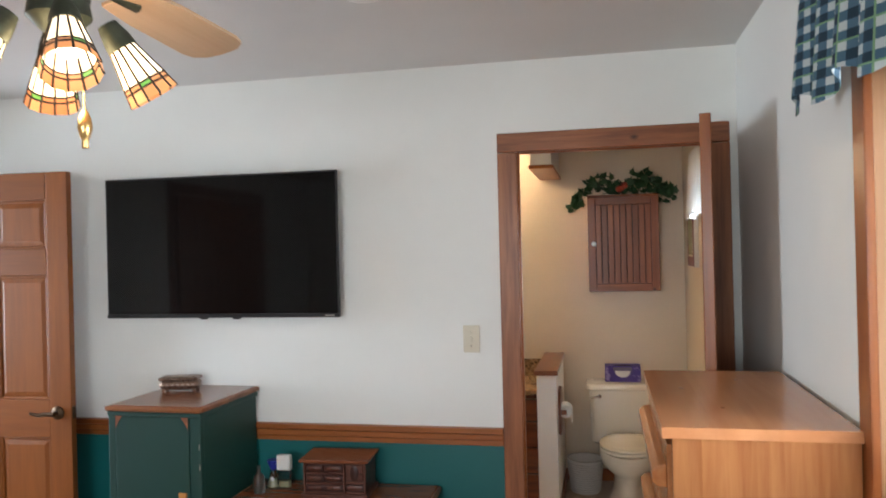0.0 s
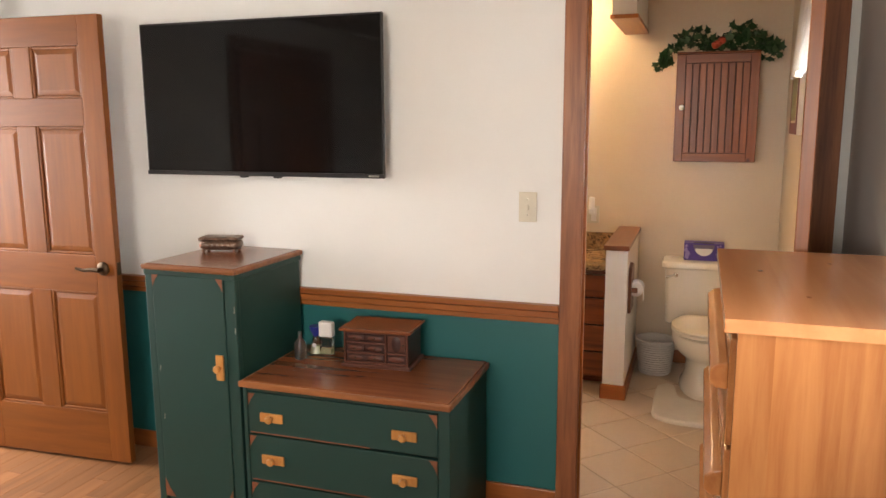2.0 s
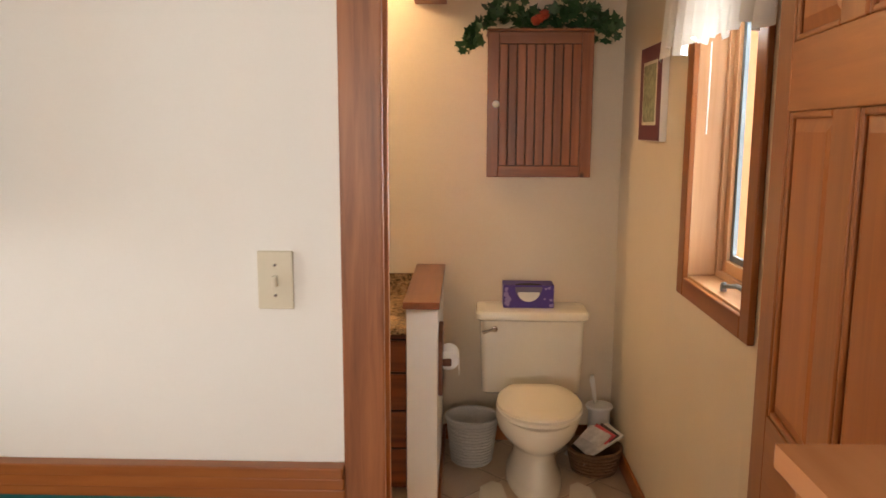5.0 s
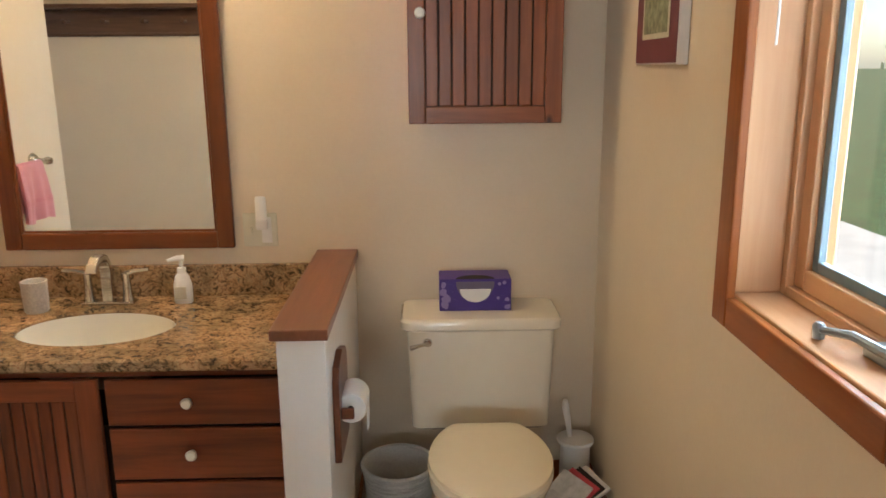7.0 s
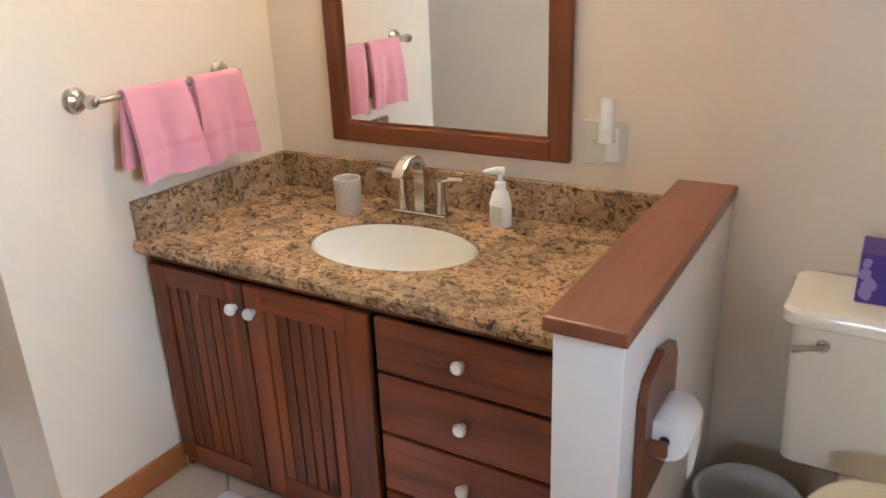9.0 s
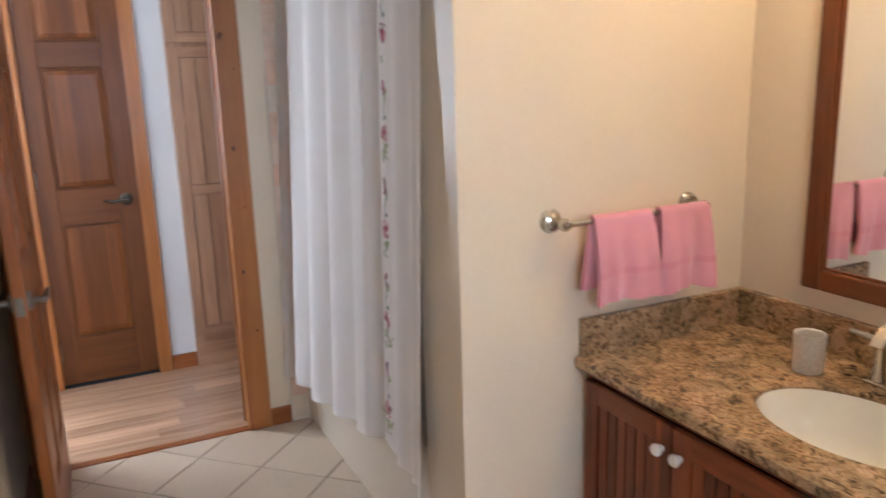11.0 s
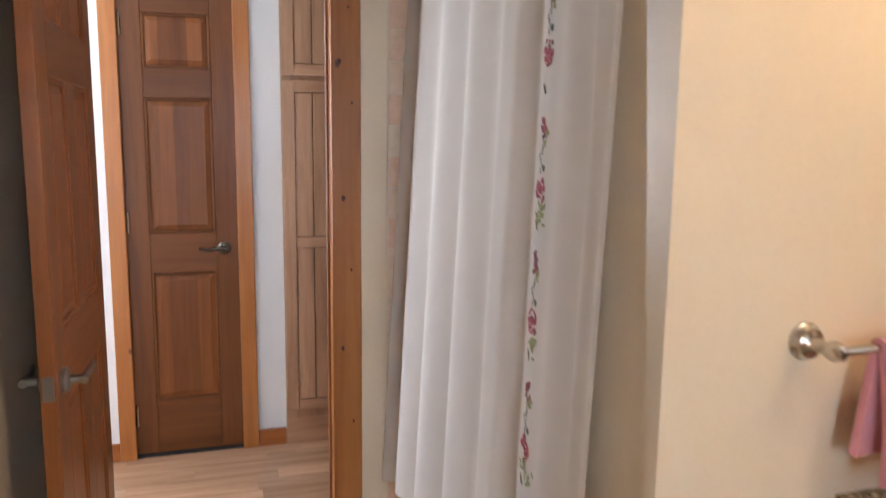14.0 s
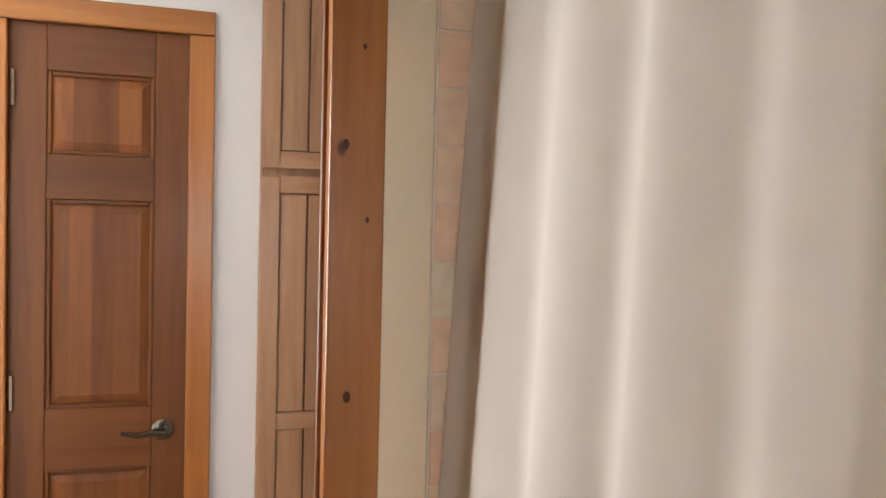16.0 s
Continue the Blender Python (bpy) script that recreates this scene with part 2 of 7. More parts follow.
M_BEDBOARD = wood("bedroom_board_y", (0.44, 0.20, 0.085), (0.25, 0.105, 0.042), "y", 0.3, 0, 0.7, 0.3, 0.25)
M_GREEN = paint("worn_green_paint", (0.002, 0.039, 0.030), 0.55, 0.1)
M_KNOT = plain("pine_knot", (0.085, 0.022, 0.008), 0.8, 0, 0.5, 0, 120)
M_SOFTKNOT = plain("soft_knot", (0.40, 0.15, 0.056), 0.26, 0, 0.5, 0, 150)
M_RUST = plain("rubbed_wood", (0.26, 0.085, 0.035), 0.6, 0, 0.4)
M_CHIP = plain("chipped_paint", (0.30, 0.26, 0.22), 0.7)
M_BLACK = plain("tv_case", (0.012, 0.012, 0.013), 0.35)
M_SCREEN, _n, _l, _b = material("tv_screen", 0.06)
_b.inputs["Base Color"].default_value = (0.004, 0.0035, 0.0035, 1)
_b.inputs["Specular IOR Level"].default_value = 0.2
M_IVORY = plain("ivory_plastic", (0.62, 0.58, 0.45), 0.4, 0, 0.03, 0)
M_PORC = plain("ivory_porcelain", (0.78, 0.71, 0.58), 0.10, 0, 0.02, 0)
M_SEAT = plain("ivory_seat_plastic", (0.80, 0.70, 0.52), 0.2, 0, 0.02, 0)
M_SINK = plain("sink_porcelain", (0.80, 0.76, 0.66), 0.10, 0, 0.02, 0)
M_PEWTER = plain("tarnished_silver", (0.38, 0.29, 0.23), 0.35, 1.0, 0.5, 0.3, 60)
M_TRINKET = plain("embossed_pewter", (0.26, 0.17, 0.125), 0.36, 0.85, 0.5, 0.5, 70)
M_DULLNICKEL = plain("dark_nickel", (0.27, 0.25, 0.23), 0.3, 1.0, 0.2, 0)
M_DARKNICKEL = plain("smoky_nickel", (0.16, 0.145, 0.125), 0.22, 1.0, 0.2, 0)
M_CHROME = plain("brushed_nickel", (0.58, 0.55, 0.51), 0.2, 1.0, 0.08, 0)
M_BRONZE = plain("antique_bronze", (0.10, 0.066, 0.04), 0.45, 1.0, 0.3, 0.1)
M_BRASS = plain("brass", (0.70, 0.45, 0.17), 0.3, 1.0, 0.1, 0)
M_GRANITE = granite("brown_granite")
M_GROUT = plain("grout", (0.36, 0.29, 0.22), 0.9, 0, 0.2, 0.3, 200)
M_TILE = paint("floor_tile_glaze", (0.60, 0.46, 0.33), 0.28, 0.08, 0.08, 60)
M_MIRROR, _n, _l, _b = material("mirror_glass", 0.01, 1.0)
_b.inputs["Base Color"].default_value = (0.88, 0.89, 0.88, 1)
M_GASKET = plain("blue_grey_vinyl", (0.16, 0.22, 0.25), 0.4, 0, 0.1, 0)
M_GLASS = glass("window_glass")
M_CURTAIN = cloth("shower_cloth", (0.90, 0.84, 0.78), 500, 0.85, 0.30, 0.04)
M_SHEER = cloth("white_valance_cloth", (0.84, 0.83, 0.80), 500, 0.9, 0.3, 0.04)
M_TOWEL = cloth("pink_terry", (0.72, 0.31, 0.36), 380, 0.95, 0, 0.12)
M_RUGW = cloth("white_shag", (0.74, 0.72, 0.72), 260, 1.0, 0, 0.1)
M_RUGC = cloth("cream_shag", (0.70, 0.64, 0.53), 260, 1.0, 0, 0.1)
M_LEAF = plain("ivy_leaf", (0.024, 0.090, 0.026), 0.45, 0, 0.5, 0.1, 8)
M_STEM = plain("ivy_stem", (0.05, 0.07, 0.03), 0.6)
M_RED = plain("red_fruit", (0.42, 0.06, 0.03), 0.35)
M_WICKER = plain("wicker", (0.20, 0.10, 0.045), 0.7, 0, 0.4, 0.4, 90)
M_BIN = plain("white_wicker", (0.58, 0.56, 0.52), 0.7, 0, 0.15, 0.3, 120)
M_PURPLE = plain("purple_card", (0.060, 0.022, 0.23), 0.45, 0, 0.1, 0)
M_LILAC = plain("lilac_print", (0.30, 0.22, 0.50), 0.5, 0, 0.1, 0)
M_PAPER = cloth("tissue_paper", (0.85, 0.84, 0.80), 300, 0.95)
M_WHITEPL = plain("white_plastic", (0.80, 0.78, 0.73), 0.3, 0, 0.02, 0)
M_DARK = plain("dark_gap", (0.02, 0.014, 0.01), 0.8)


# ---- mesh helpers ----
def thing(name, at=(0, 0, 0), label="", category="", group="", kind="", rz=0.0):
    ob = new(name)
    ob.empty_display_size = 0.05
    ob.location, ob.rotation_euler = at, (0, 0, radians(rz))
    return tagged(ob, label, category, group, kind)


def part(name, bm, mat, parent=None, label="", at=(0, 0, 0), smooth=False):
    """Links a bmesh as one mesh object; at: its place in the parent's own axes."""
    me = bpy.data.meshes.new(name)
    bm.to_mesh(me)
    bm.free()
    me.materials.append(mat)
    if smooth:
        me.polygons.foreach_set("use_smooth", [True] * len(me.polygons))
        me.set_sharp_from_angle(angle=radians(40))
    return mesh_part(name, me, parent, label, at)


def mesh_part(name, me, parent=None, label="", at=(0, 0, 0)):
    ob = new(name, me)
    ob.parent, ob.location = parent, at
    return tagged(ob, label)


BOXES = {}


def box_mesh(name, mat, sx, sy, sz, bevel):
    key = (mat.name, round(sx, 4), round(sy, 4), round(sz, 4), bevel)
    if key not in BOXES:
        bm = bmesh.new()
        bmesh.ops.create_cube(bm, size=1.0, matrix=Matrix.Diagonal((sx, sy, sz, 1)))
        if bevel:
            bmesh.ops.bevel(bm, geom=bm.edges[:], offset=min(bevel, 0.45 * min(sx, sy, sz)), segments=2, affect="EDGES", profile=0.5)
        me = bpy.data.meshes.new(name)
        bm.to_mesh(me)
        bm.free()
        me.materials.append(mat)
        BOXES[key] = me
    return BOXES[key]


def box(parent, name, mat, x0, x1, y0, y1, z0, z1, bevel=0.003, label=""):
    """A bevelled block from corner to corner, in world axes when the parent only has a place."""
    off = parent.location if parent and not parent.parent else Vector()
    if parent and parent.parent:
        off = parent.parent.location + parent.location
    me = box_mesh(name, mat, x1 - x0, y1 - y0, z1 - z0, bevel)
    return mesh_part(name, me, parent, label, Vector(((x0 + x1) / 2, (y0 + y1) / 2, (z0 + z1) / 2)) - off)


def loc(parent):
    if not parent:
        return Vector()
    return parent.location + (parent.parent.location if parent.parent else Vector())


def lathe(parent, name, mat, at, profile, seg=24, axis="z", label="", sx=1.0, sy=1.0):
    """A turned shape: rings of (radius, height) round an axis through at (world axes)."""
    bm = bmesh.new()
    rings = []
    for r, h in profile:
        ring = []
        for i in range(seg):
            a = 2 * math.pi * i / seg
            u, v = r * math.cos(a) * sx, r * math.sin(a) * sy
            ring.append(bm.verts.new({"z": (u, v, h), "x": (h, u, v), "y": (u, h, v)}[axis]))
        rings.append(ring)
    for a, b in zip(rings, rings[1:]):
        for i in range(seg):
            bm.faces.new((a[i], a[(i + 1) % seg], b[(i + 1) % seg], b[i]))
    for ring in (rings[0], rings[-1]):
        bm.faces.new(ring)
    bmesh.ops.remove_doubles(bm, verts=bm.verts[:], dist=1e-5)
    bmesh.ops.recalc_face_normals(bm, faces=bm.faces[:])
    return part(name, bm, mat, parent, label, Vector(at) - loc(parent), True)


def tube(parent, name, mat, points, radius, seg=10, label="", closed=False):
    """A round bar along points (world axes)."""
    pts = [Vector(p) for p in points]
    mid = sum(pts, Vector()) / len(pts)
    bm = bmesh.new()
    rings = []
    for i, p in enumerate(pts):
        if closed:
            d = pts[(i + 1) % len(pts)] - pts[i - 1]
        else:
            d = pts[min(i + 1, len(pts) - 1)] - pts[max(i - 1, 0)]
        d.normalize()
        side = d.cross(Vector((0.31, 0.17, 0.93))).normalized()
        up = side.cross(d)
        rad = radius[i] if isinstance(radius, (list, tuple)) else radius
        rings.append([bm.verts.new(p - mid + rad * (math.cos(2 * math.pi * k / seg) * side + math.sin(2 * math.pi * k / seg) * up)) for k in range(seg)])
    pairs = list(zip(rings, rings[1:])) + ([(rings[-1], rings[0])] if closed else [])
    for a, b in pairs:
        for k in range(seg):
            bm.faces.new((a[k], a[(k + 1) % seg], b[(k + 1) % seg], b[k]))
    if not closed:
        bm.faces.new(rings[0])
        bm.faces.new(rings[-1])
    bmesh.ops.recalc_face_normals(bm, faces=bm.faces[:])
    return part(name, bm, mat, parent, label, mid - loc(parent), True)


def prism(parent, name, mat, outline, axis, h0, h1, label="", bevel=0.0):
    """An outline of (u, v) pushed along an axis from h0 to h1 (world axes): x takes (y, z), y takes (x, z), z takes (x, y)."""
    bm = bmesh.new()

    def at(u, v, h):
        return {"x": (h, u, v), "y": (u, h, v), "z": (u, v, h)}[axis]

    off = loc(parent)
    low = [bm.verts.new(Vector(at(u, v, h0)) - off) for u, v in outline]
    top = [bm.verts.new(Vector(at(u, v, h1)) - off) for u, v in outline]
    bm.faces.new(low)
    bm.faces.new(top)
    n = len(outline)
    for i in range(n):
        bm.faces.new((low[i], low[(i + 1) % n], top[(i + 1) % n], top[i]))
    bmesh.ops.recalc_face_normals(bm, faces=bm.faces[:])
    if bevel:
        bmesh.ops.bevel(bm, geom=bm.edges[:], offset=bevel, segments=2, affect="EDGES", profile=0.5)
    return part(name, bm, mat, parent, label)


def sheet(parent, name, mat, fn, nu, nv, thick=0.0, label=""):
    """A grid of fn(u, v), u and v from 0 to 1 (world axes), with some thickness."""
    bm = bmesh.new()
    off = loc(parent)
    grid = [[bm.verts.new(Vector(fn(i / nu, j / nv)) - off) for j in range(nv + 1)] for i in range(nu + 1)]
    for i in range(nu):
        for j in range(nv):
            bm.faces.new((grid[i][j], grid[i + 1][j], grid[i + 1][j + 1], grid[i][j + 1]))
    bmesh.ops.recalc_face_normals(bm, faces=bm.faces[:])
    if thick:
        bmesh.ops.solidify(bm, geom=bm.faces[:], thickness=thick)
    return part(name, bm, mat, parent, label, smooth=True)


# ---- structure ----
W, WB, BACK = 3.63, 3.70, 5.755          # bedroom face and bathroom face of the shared wall; bathroom back wall
XR, XL, XH = 0.73, -2.98, -3.09          # right wall; hall wall's room face and hall face
CEIL = 2.39
SOUTH = -1.30


def wall(name, mat, label, x0, x1, y0, y1, z0, z1):
    ob = box(None, name, mat, x0, x1, y0, y1, z0, z1, 0)
    return tagged(ob, label, "wall", kind="structure")


# Shared wall, with the bathroom doorway at x -0.135 to 0.625.
DX0, DX1, DZ = -0.153, 0.625, 2.012
wall("wall_north_1", M_WHITE, "white painted bedroom wall above the chair rail", XL, DX0, W, W + 0.034, 0.82, CEIL)
wall("wall_north_2", M_TEAL, "teal painted lower bedroom wall below the chair rail", XL, DX0, W, W + 0.034, 0.0, 0.82)
wall("wall_north_3", M_WHITE, "white painted wall above the bathroom doorway", DX0, XR, W, W + 0.034, DZ + 0.02, CEIL)
wall("wall_north_4", M_WHITE, "narrow white wall beside the bathroom doorway", DX1 + 0.02, XR, W, W + 0.034, 0.0, DZ + 0.02)
wall("wall_bath_south_1", M_CREAM, "cream painted bathroom wall", XL, DX0, W + 0.036, WB, 0.0, CEIL)
wall("wall_bath_south_2", M_CREAM, "cream painted wall above the doorway", DX0, XR, W + 0.036, WB, DZ + 0.02, CEIL)
wall("wall_bath_south_3", M_CREAM, "cream painted strip beside the doorway", DX1 + 0.02, XR, W + 0.036, WB, 0.0, DZ + 0.02)
# Right wall: bedroom part with window 1, bathroom part with window 2.
WA0, WA1, WAZ0, WAZ1 = 0.45, 2.10, 1.092, 1.98
WB0, WB1, WBZ0, WBZ1 = 4.09, 4.62, 1.05, 1.98
XO = XR + 0.20
for nm, mat, y0, y1, a0, a1, b0, b1, lab in (
        ("wall_east_1", M_WHITE, SOUTH, W + 0.034, WA0, WA1, WAZ0, WAZ1, "white painted bedroom window wall"),
        ("wall_east_2", M_CREAM, W + 0.036, BACK + 0.12, WB0, WB1, WBZ0, WBZ1, "cream painted bathroom window wall")):
    a0, a1, b0, b1 = a0 - 0.0185, a1 + 0.0185, b0 - 0.0185, b1 + 0.0185
    wall(nm + "_a", mat, lab, XR, XO, y0, a0, 0, CEIL)
    wall(nm + "_b", mat, lab, XR, XO, a1, y1, 0, CEIL)
    wall(nm + "_c", mat, lab, XR, XO, a0, a1, 0, b0)
    wall(nm + "_d", mat, lab, XR, XO, a0, a1, b1, CEIL)
# Bathroom back wall, partition beside the vanity, hall wall with its doorway.
HY0, HY1, HZ = 3.805, 4.55, 2.02
wall("wall_bath_north", M_CREAM, "cream painted bathroom back wall", -3.10, XR, BACK, BACK + 0.12, 0, CEIL)
wall("wall_bath_partition", M_CREAM, "cream painted partition between vanity and tub", -1.70, -1.468, 4.805, BACK, 0, CEIL)
wall("wall_hall_1", M_CREAM, "cream painted bathroom wall strip beside the hall door", XH + 0.055, -3.0, HY1 + 0.02, BACK, 0, CEIL)
wall("wall_hall_2", M_CREAM, "cream painted wall above the hall doorway", XH + 0.055, -3.0, WB, HY1 + 0.02, HZ + 0.02, CEIL)
wall("wall_hall_3", M_CREAM, "cream painted wall strip at the door hinge", XH + 0.055, -3.0, WB, HY0 - 0.02, 0, HZ + 0.02)
wall("wall_hall_4", M_HALL, "white painted hall wall", XH, XH + 0.053, HY1 + 0.02, 6.4, 0, CEIL)
wall("wall_hall_5", M_HALL, "white painted wall above the doorway on the hall side", XH, XH + 0.053, WB, HY1 + 0.02, HZ + 0.02, CEIL)
wall("wall_hall_6", M_HALL, "white painted strip on the hall side", XH, XH + 0.053, W, HY0 - 0.02, 0, HZ + 0.02)
# Bedroom west wall with the bedroom doorway.
BY0, BY1, BZ = 2.62, 3.46, 2.02
wall("wall_west_1", M_WHITE, "white painted bedroom side wall", XH, XL, SOUTH, BY0 - 0.02, 0, CEIL)
wall("wall_west_2", M_WHITE, "white painted wall above the bedroom doorway", XH, XL, BY0 - 0.02, W, BZ + 0.02, CEIL)
wall("wall_west_3", M_WHITE, "white painted strip beside the bedroom doorway", XH, XL, BY1 + 0.02, W, 0, BZ + 0.02)
# Bedroom south wall with an unseen opening added for the fill lamp, hall walls.
wall("wall_south_1", M_WHITE, "white painted bedroom end wall", XH, -1.45, SOUTH - 0.12, SOUTH, 0, CEIL)
wall("wall_south_2", M_WHITE, "white painted bedroom end wall", 0.25, XO, SOUTH - 0.12, SOUTH, 0, CEIL)
wall("wall_south_3", M_WHITE, "white painted wall under the added end opening", -1.45, 0.25, SOUTH - 0.12, SOUTH, 0, 0.9)
wall("wall_south_4", M_WHITE, "white painted wall over the added end opening", -1.45, 0.25, SOUTH - 0.12, SOUTH, 2.05, CEIL)
HX = -3.93
CY0, CY1 = 3.815, 4.285
wall("wall_hall_west_1", M_HALL, "white painted hall wall", HX - 0.12, HX, 1.2, 2.34, 0, CEIL)
wall("wall_hall_west_5", M_HALL, "white painted hall wall", HX - 0.12, HX, 3.50, CY0 - 0.012, 0, CEIL)
wall("wall_hall_west_6", M_HALL, "white painted hall wall under its window", HX - 0.12, HX, 2.34, 3.50, 0, 0.85)
wall("wall_hall_west_7", M_HALL, "white painted hall wall over its window", HX - 0.12, HX, 2.34, 3.50, 2.12, CEIL)
wall("wall_hall_west_2", M_HALL, "white painted hall wall", HX - 0.12, HX, CY1 + 0.012, 6.4, 0, CEIL)
wall("wall_hall_west_3", M_HALL, "white painted wall above the closet door", HX - 0.12, HX, CY0 - 0.012, CY1 + 0.012, 2.05, CEIL)
wall("wall_hall_west_4", M_HALL, "white painted closet back", HX - 0.6, HX - 0.5, CY0 - 0.3, CY1 + 0.3, 0, CEIL)
wall("wall_hall_north", M_HALL, "white painted hall end wall", HX - 0.12, XH, 6.4, 6.5, 0, CEIL)
wall("wall_hall_south_1", M_HALL, "white painted hall end wall under its window", HX - 0.12, XH, 1.1, 1.2, 0, 0.8)
wall("wall_hall_south_2", M_HALL, "white painted hall end wall over its window", HX - 0.12, XH, 1.1, 1.2, 2.15, CEIL)

tagged(box(None, "ceiling_1", M_CEIL, XH, XO, SOUTH - 0.12, W + 0.034, CEIL, CEIL + 0.2, 0), "off-white painted bedroom ceiling", "ceiling", kind="structure")
tagged(box(None, "ceiling_2", M_CEIL, XH, XO, W + 0.036, BACK + 0.12, CEIL, CEIL + 0.2, 0), "off-white painted bathroom ceiling", "ceiling", kind="structure")
tagged(box(None, "ceiling_3", M_CEIL, HX - 0.6, XH - 0.002, 1.1, 6.5, CEIL, CEIL + 0.2, 0), "white hall ceiling", "ceiling", kind="structure")

floor_bed = tagged(box(None, "floor_1", M_DARK, XH, XO, SOUTH - 0.12, W + 0.05, -0.15, -0.012, 0), "pale oak board floor of the bedroom", "floor", kind="structure")
floor_bath = tagged(box(None, "floor_2", M_GROUT, XH + 0.05, XO, W + 0.052, BACK + 0.12, -0.15, -0.004, 0), "diagonal beige ceramic tile floor of the bathroom", "floor", kind="structure")
floor_hall = tagged(box(None, "floor_3", M_DARK, HX - 0.6, XH + 0.048, 1.1, 6.5, -0.15, -0.012, 0), "pale oak board floor of the hall", "floor", kind="structure")
M_GROUND = plain("lawn", (0.07, 0.12, 0.04), 0.95, 0, 0.5, 0.3, 3)
tagged(box(None, "ground", M_GROUND, -400, 400, -400, 400, -0.6, -0.45, 0), "green lawn around the house", "ground", kind="structure")

M_DRIVE = plain("pale_concrete", (0.50, 0.48, 0.45), 0.9, 0, 0.2, 0.3, 2)
tagged(box(None, "pavement", M_DRIVE, XO + 1.2, XO + 4.4, -12, 40, -0.449, -0.43, 0), "pale concrete driveway beside the house", "pavement", kind="structure")


# ---- trim ----
def trim(name, mat, label, x0, x1, y0, y1, z0, z1, bevel=0.004):
    return tagged(box(None, name, mat, x0, x1, y0, y1, z0, z1, bevel), label, "trim", kind="structure")


def casing(stem, axis, face, side, a0, a1, top, depth, width=0.082, bottom=0.0, mats=M_KNOTTY, sill=False):
    """Boards round an opening on one face of a wall. axis: the wall's normal; side: the way the face looks; depth: the jamb's."""
    f0, f1 = sorted((face, face + side * 0.018))
    j0, j1 = sorted((face, face - side * depth))
    lab = "reddish knotty pine casing round the opening"

    def put(nm, mat, u0, u1, z0, z1, lo, hi, text=lab):
        if axis == "y":
            return trim(nm, mats[mat if mat == "z" else "x"], text, u0, u1, lo, hi, z0, z1)
        return trim(nm, mats[mat if mat == "z" else "y"], text, lo, hi, u0, u1, z0, z1)

    put(stem + "_casing_1", "z", a0 - width + 0.008, a0 + 0.008, bottom - (width if sill else 0), top - 0.008, f0, f1)
    put(stem + "_casing_2", "z", a1 - 0.008, a1 + width - 0.008, bottom - (width if sill else 0), top - 0.008, f0, f1)
    put(stem + "_casing_3", "h", a0 - width + 0.008, a1 + width - 0.008, top - 0.006, top + width - 0.008, f0, f1)
    jl = "pine jamb lining the opening"
    framing, mats = mats, M_JAMB if sill else mats
    put(stem + "_jamb_1", "z", a0 - 0.018, a0, bottom, top, j0, j1, jl)
    put(stem + "_jamb_2", "z", a1, a1 + 0.018, bottom, top, j0, j1, jl)
    put(stem + "_jamb_3", "h", a0 - 0.018, a1 + 0.018, top + 0.0005, top + 0.018, j0, j1, jl)
    if sill:
        mats = framing
        put(stem + "_casing_4", "h", a0 + 0.0085, a1 - 0.0085, bottom - width, bottom - 0.006, f0, f1)
        mats = M_JAMB
        put(stem + "_jamb_4", "h", a0 - 0.018, a1 + 0.018, bottom - 0.018, bottom - 0.0005, j0, j1, "pine stool at the foot of the opening")


casing("door_1", "y", W, -1, DX0, DX1, DZ, WB - W + 0.0)
casing("door_1_inner", "y", WB, 1, DX0, DX1, DZ, 0.002)
for stop_name, sx0, sx1 in (("door_1_stop_1", DX0, DX0 + 0.012), ("door_1_stop_2", DX1 - 0.012, DX1)):
    trim(stop_name, M_PINE["z"], "pine door stop", sx0, sx1, W + 0.04, W + 0.062, 0, DZ - 0.001, 0.002)
casing("door_2", "x", -3.0, 1, HY0, HY1, HZ, 0.09, 0.098, mats=M_KNOTTYHALL)
# Knots in the broad hall-door casing.
for knot_y, knot_z, knot_r in ((HY1 + 0.035, 2.01, 0.008), (HY1 + 0.05, 1.83, 0.006), (HY1 + 0.02, 1.66, 0.011), (HY1 + 0.06, 1.53, 0.006), (HY1 + 0.03, 1.22, 0.012), (HY1 + 0.055, 0.98, 0.007), (HY1 + 0.025, 0.71, 0.010), (HY1 + 0.06, 0.45, 0.007)):
    lathe(bpy.data.objects["door_2_casing_2"], "knot", M_KNOT, (-2.982, knot_y, knot_z), ((0.0, 0.0004), (knot_r * 0.45, 0.0004), (knot_r * 0.7, 0.0003), (knot_r * 0.7, -0.002)), 12, "x", "", 0.8, 1.25)
casing("door_2_outer", "x", XH, -1, HY0, HY1, HZ, 0.002)
casing("door_3", "x", XL, 1, BY0, BY1, BZ, XL - XH)
casing("door_4", "x", HX, 1, CY0, CY1, 2.045, 0.1, 0.068, mats=M_KNOTTYHALL)
casing("window_1", "x", XR, -1, WA0, WA1, WAZ1, 0.19, 0.075, WAZ0, M_PINE, True)
casing("window_2", "x", XR, -1, WB0, WB1, WBZ1, 0.19, 0.066, WBZ0, M_DOOR, True)


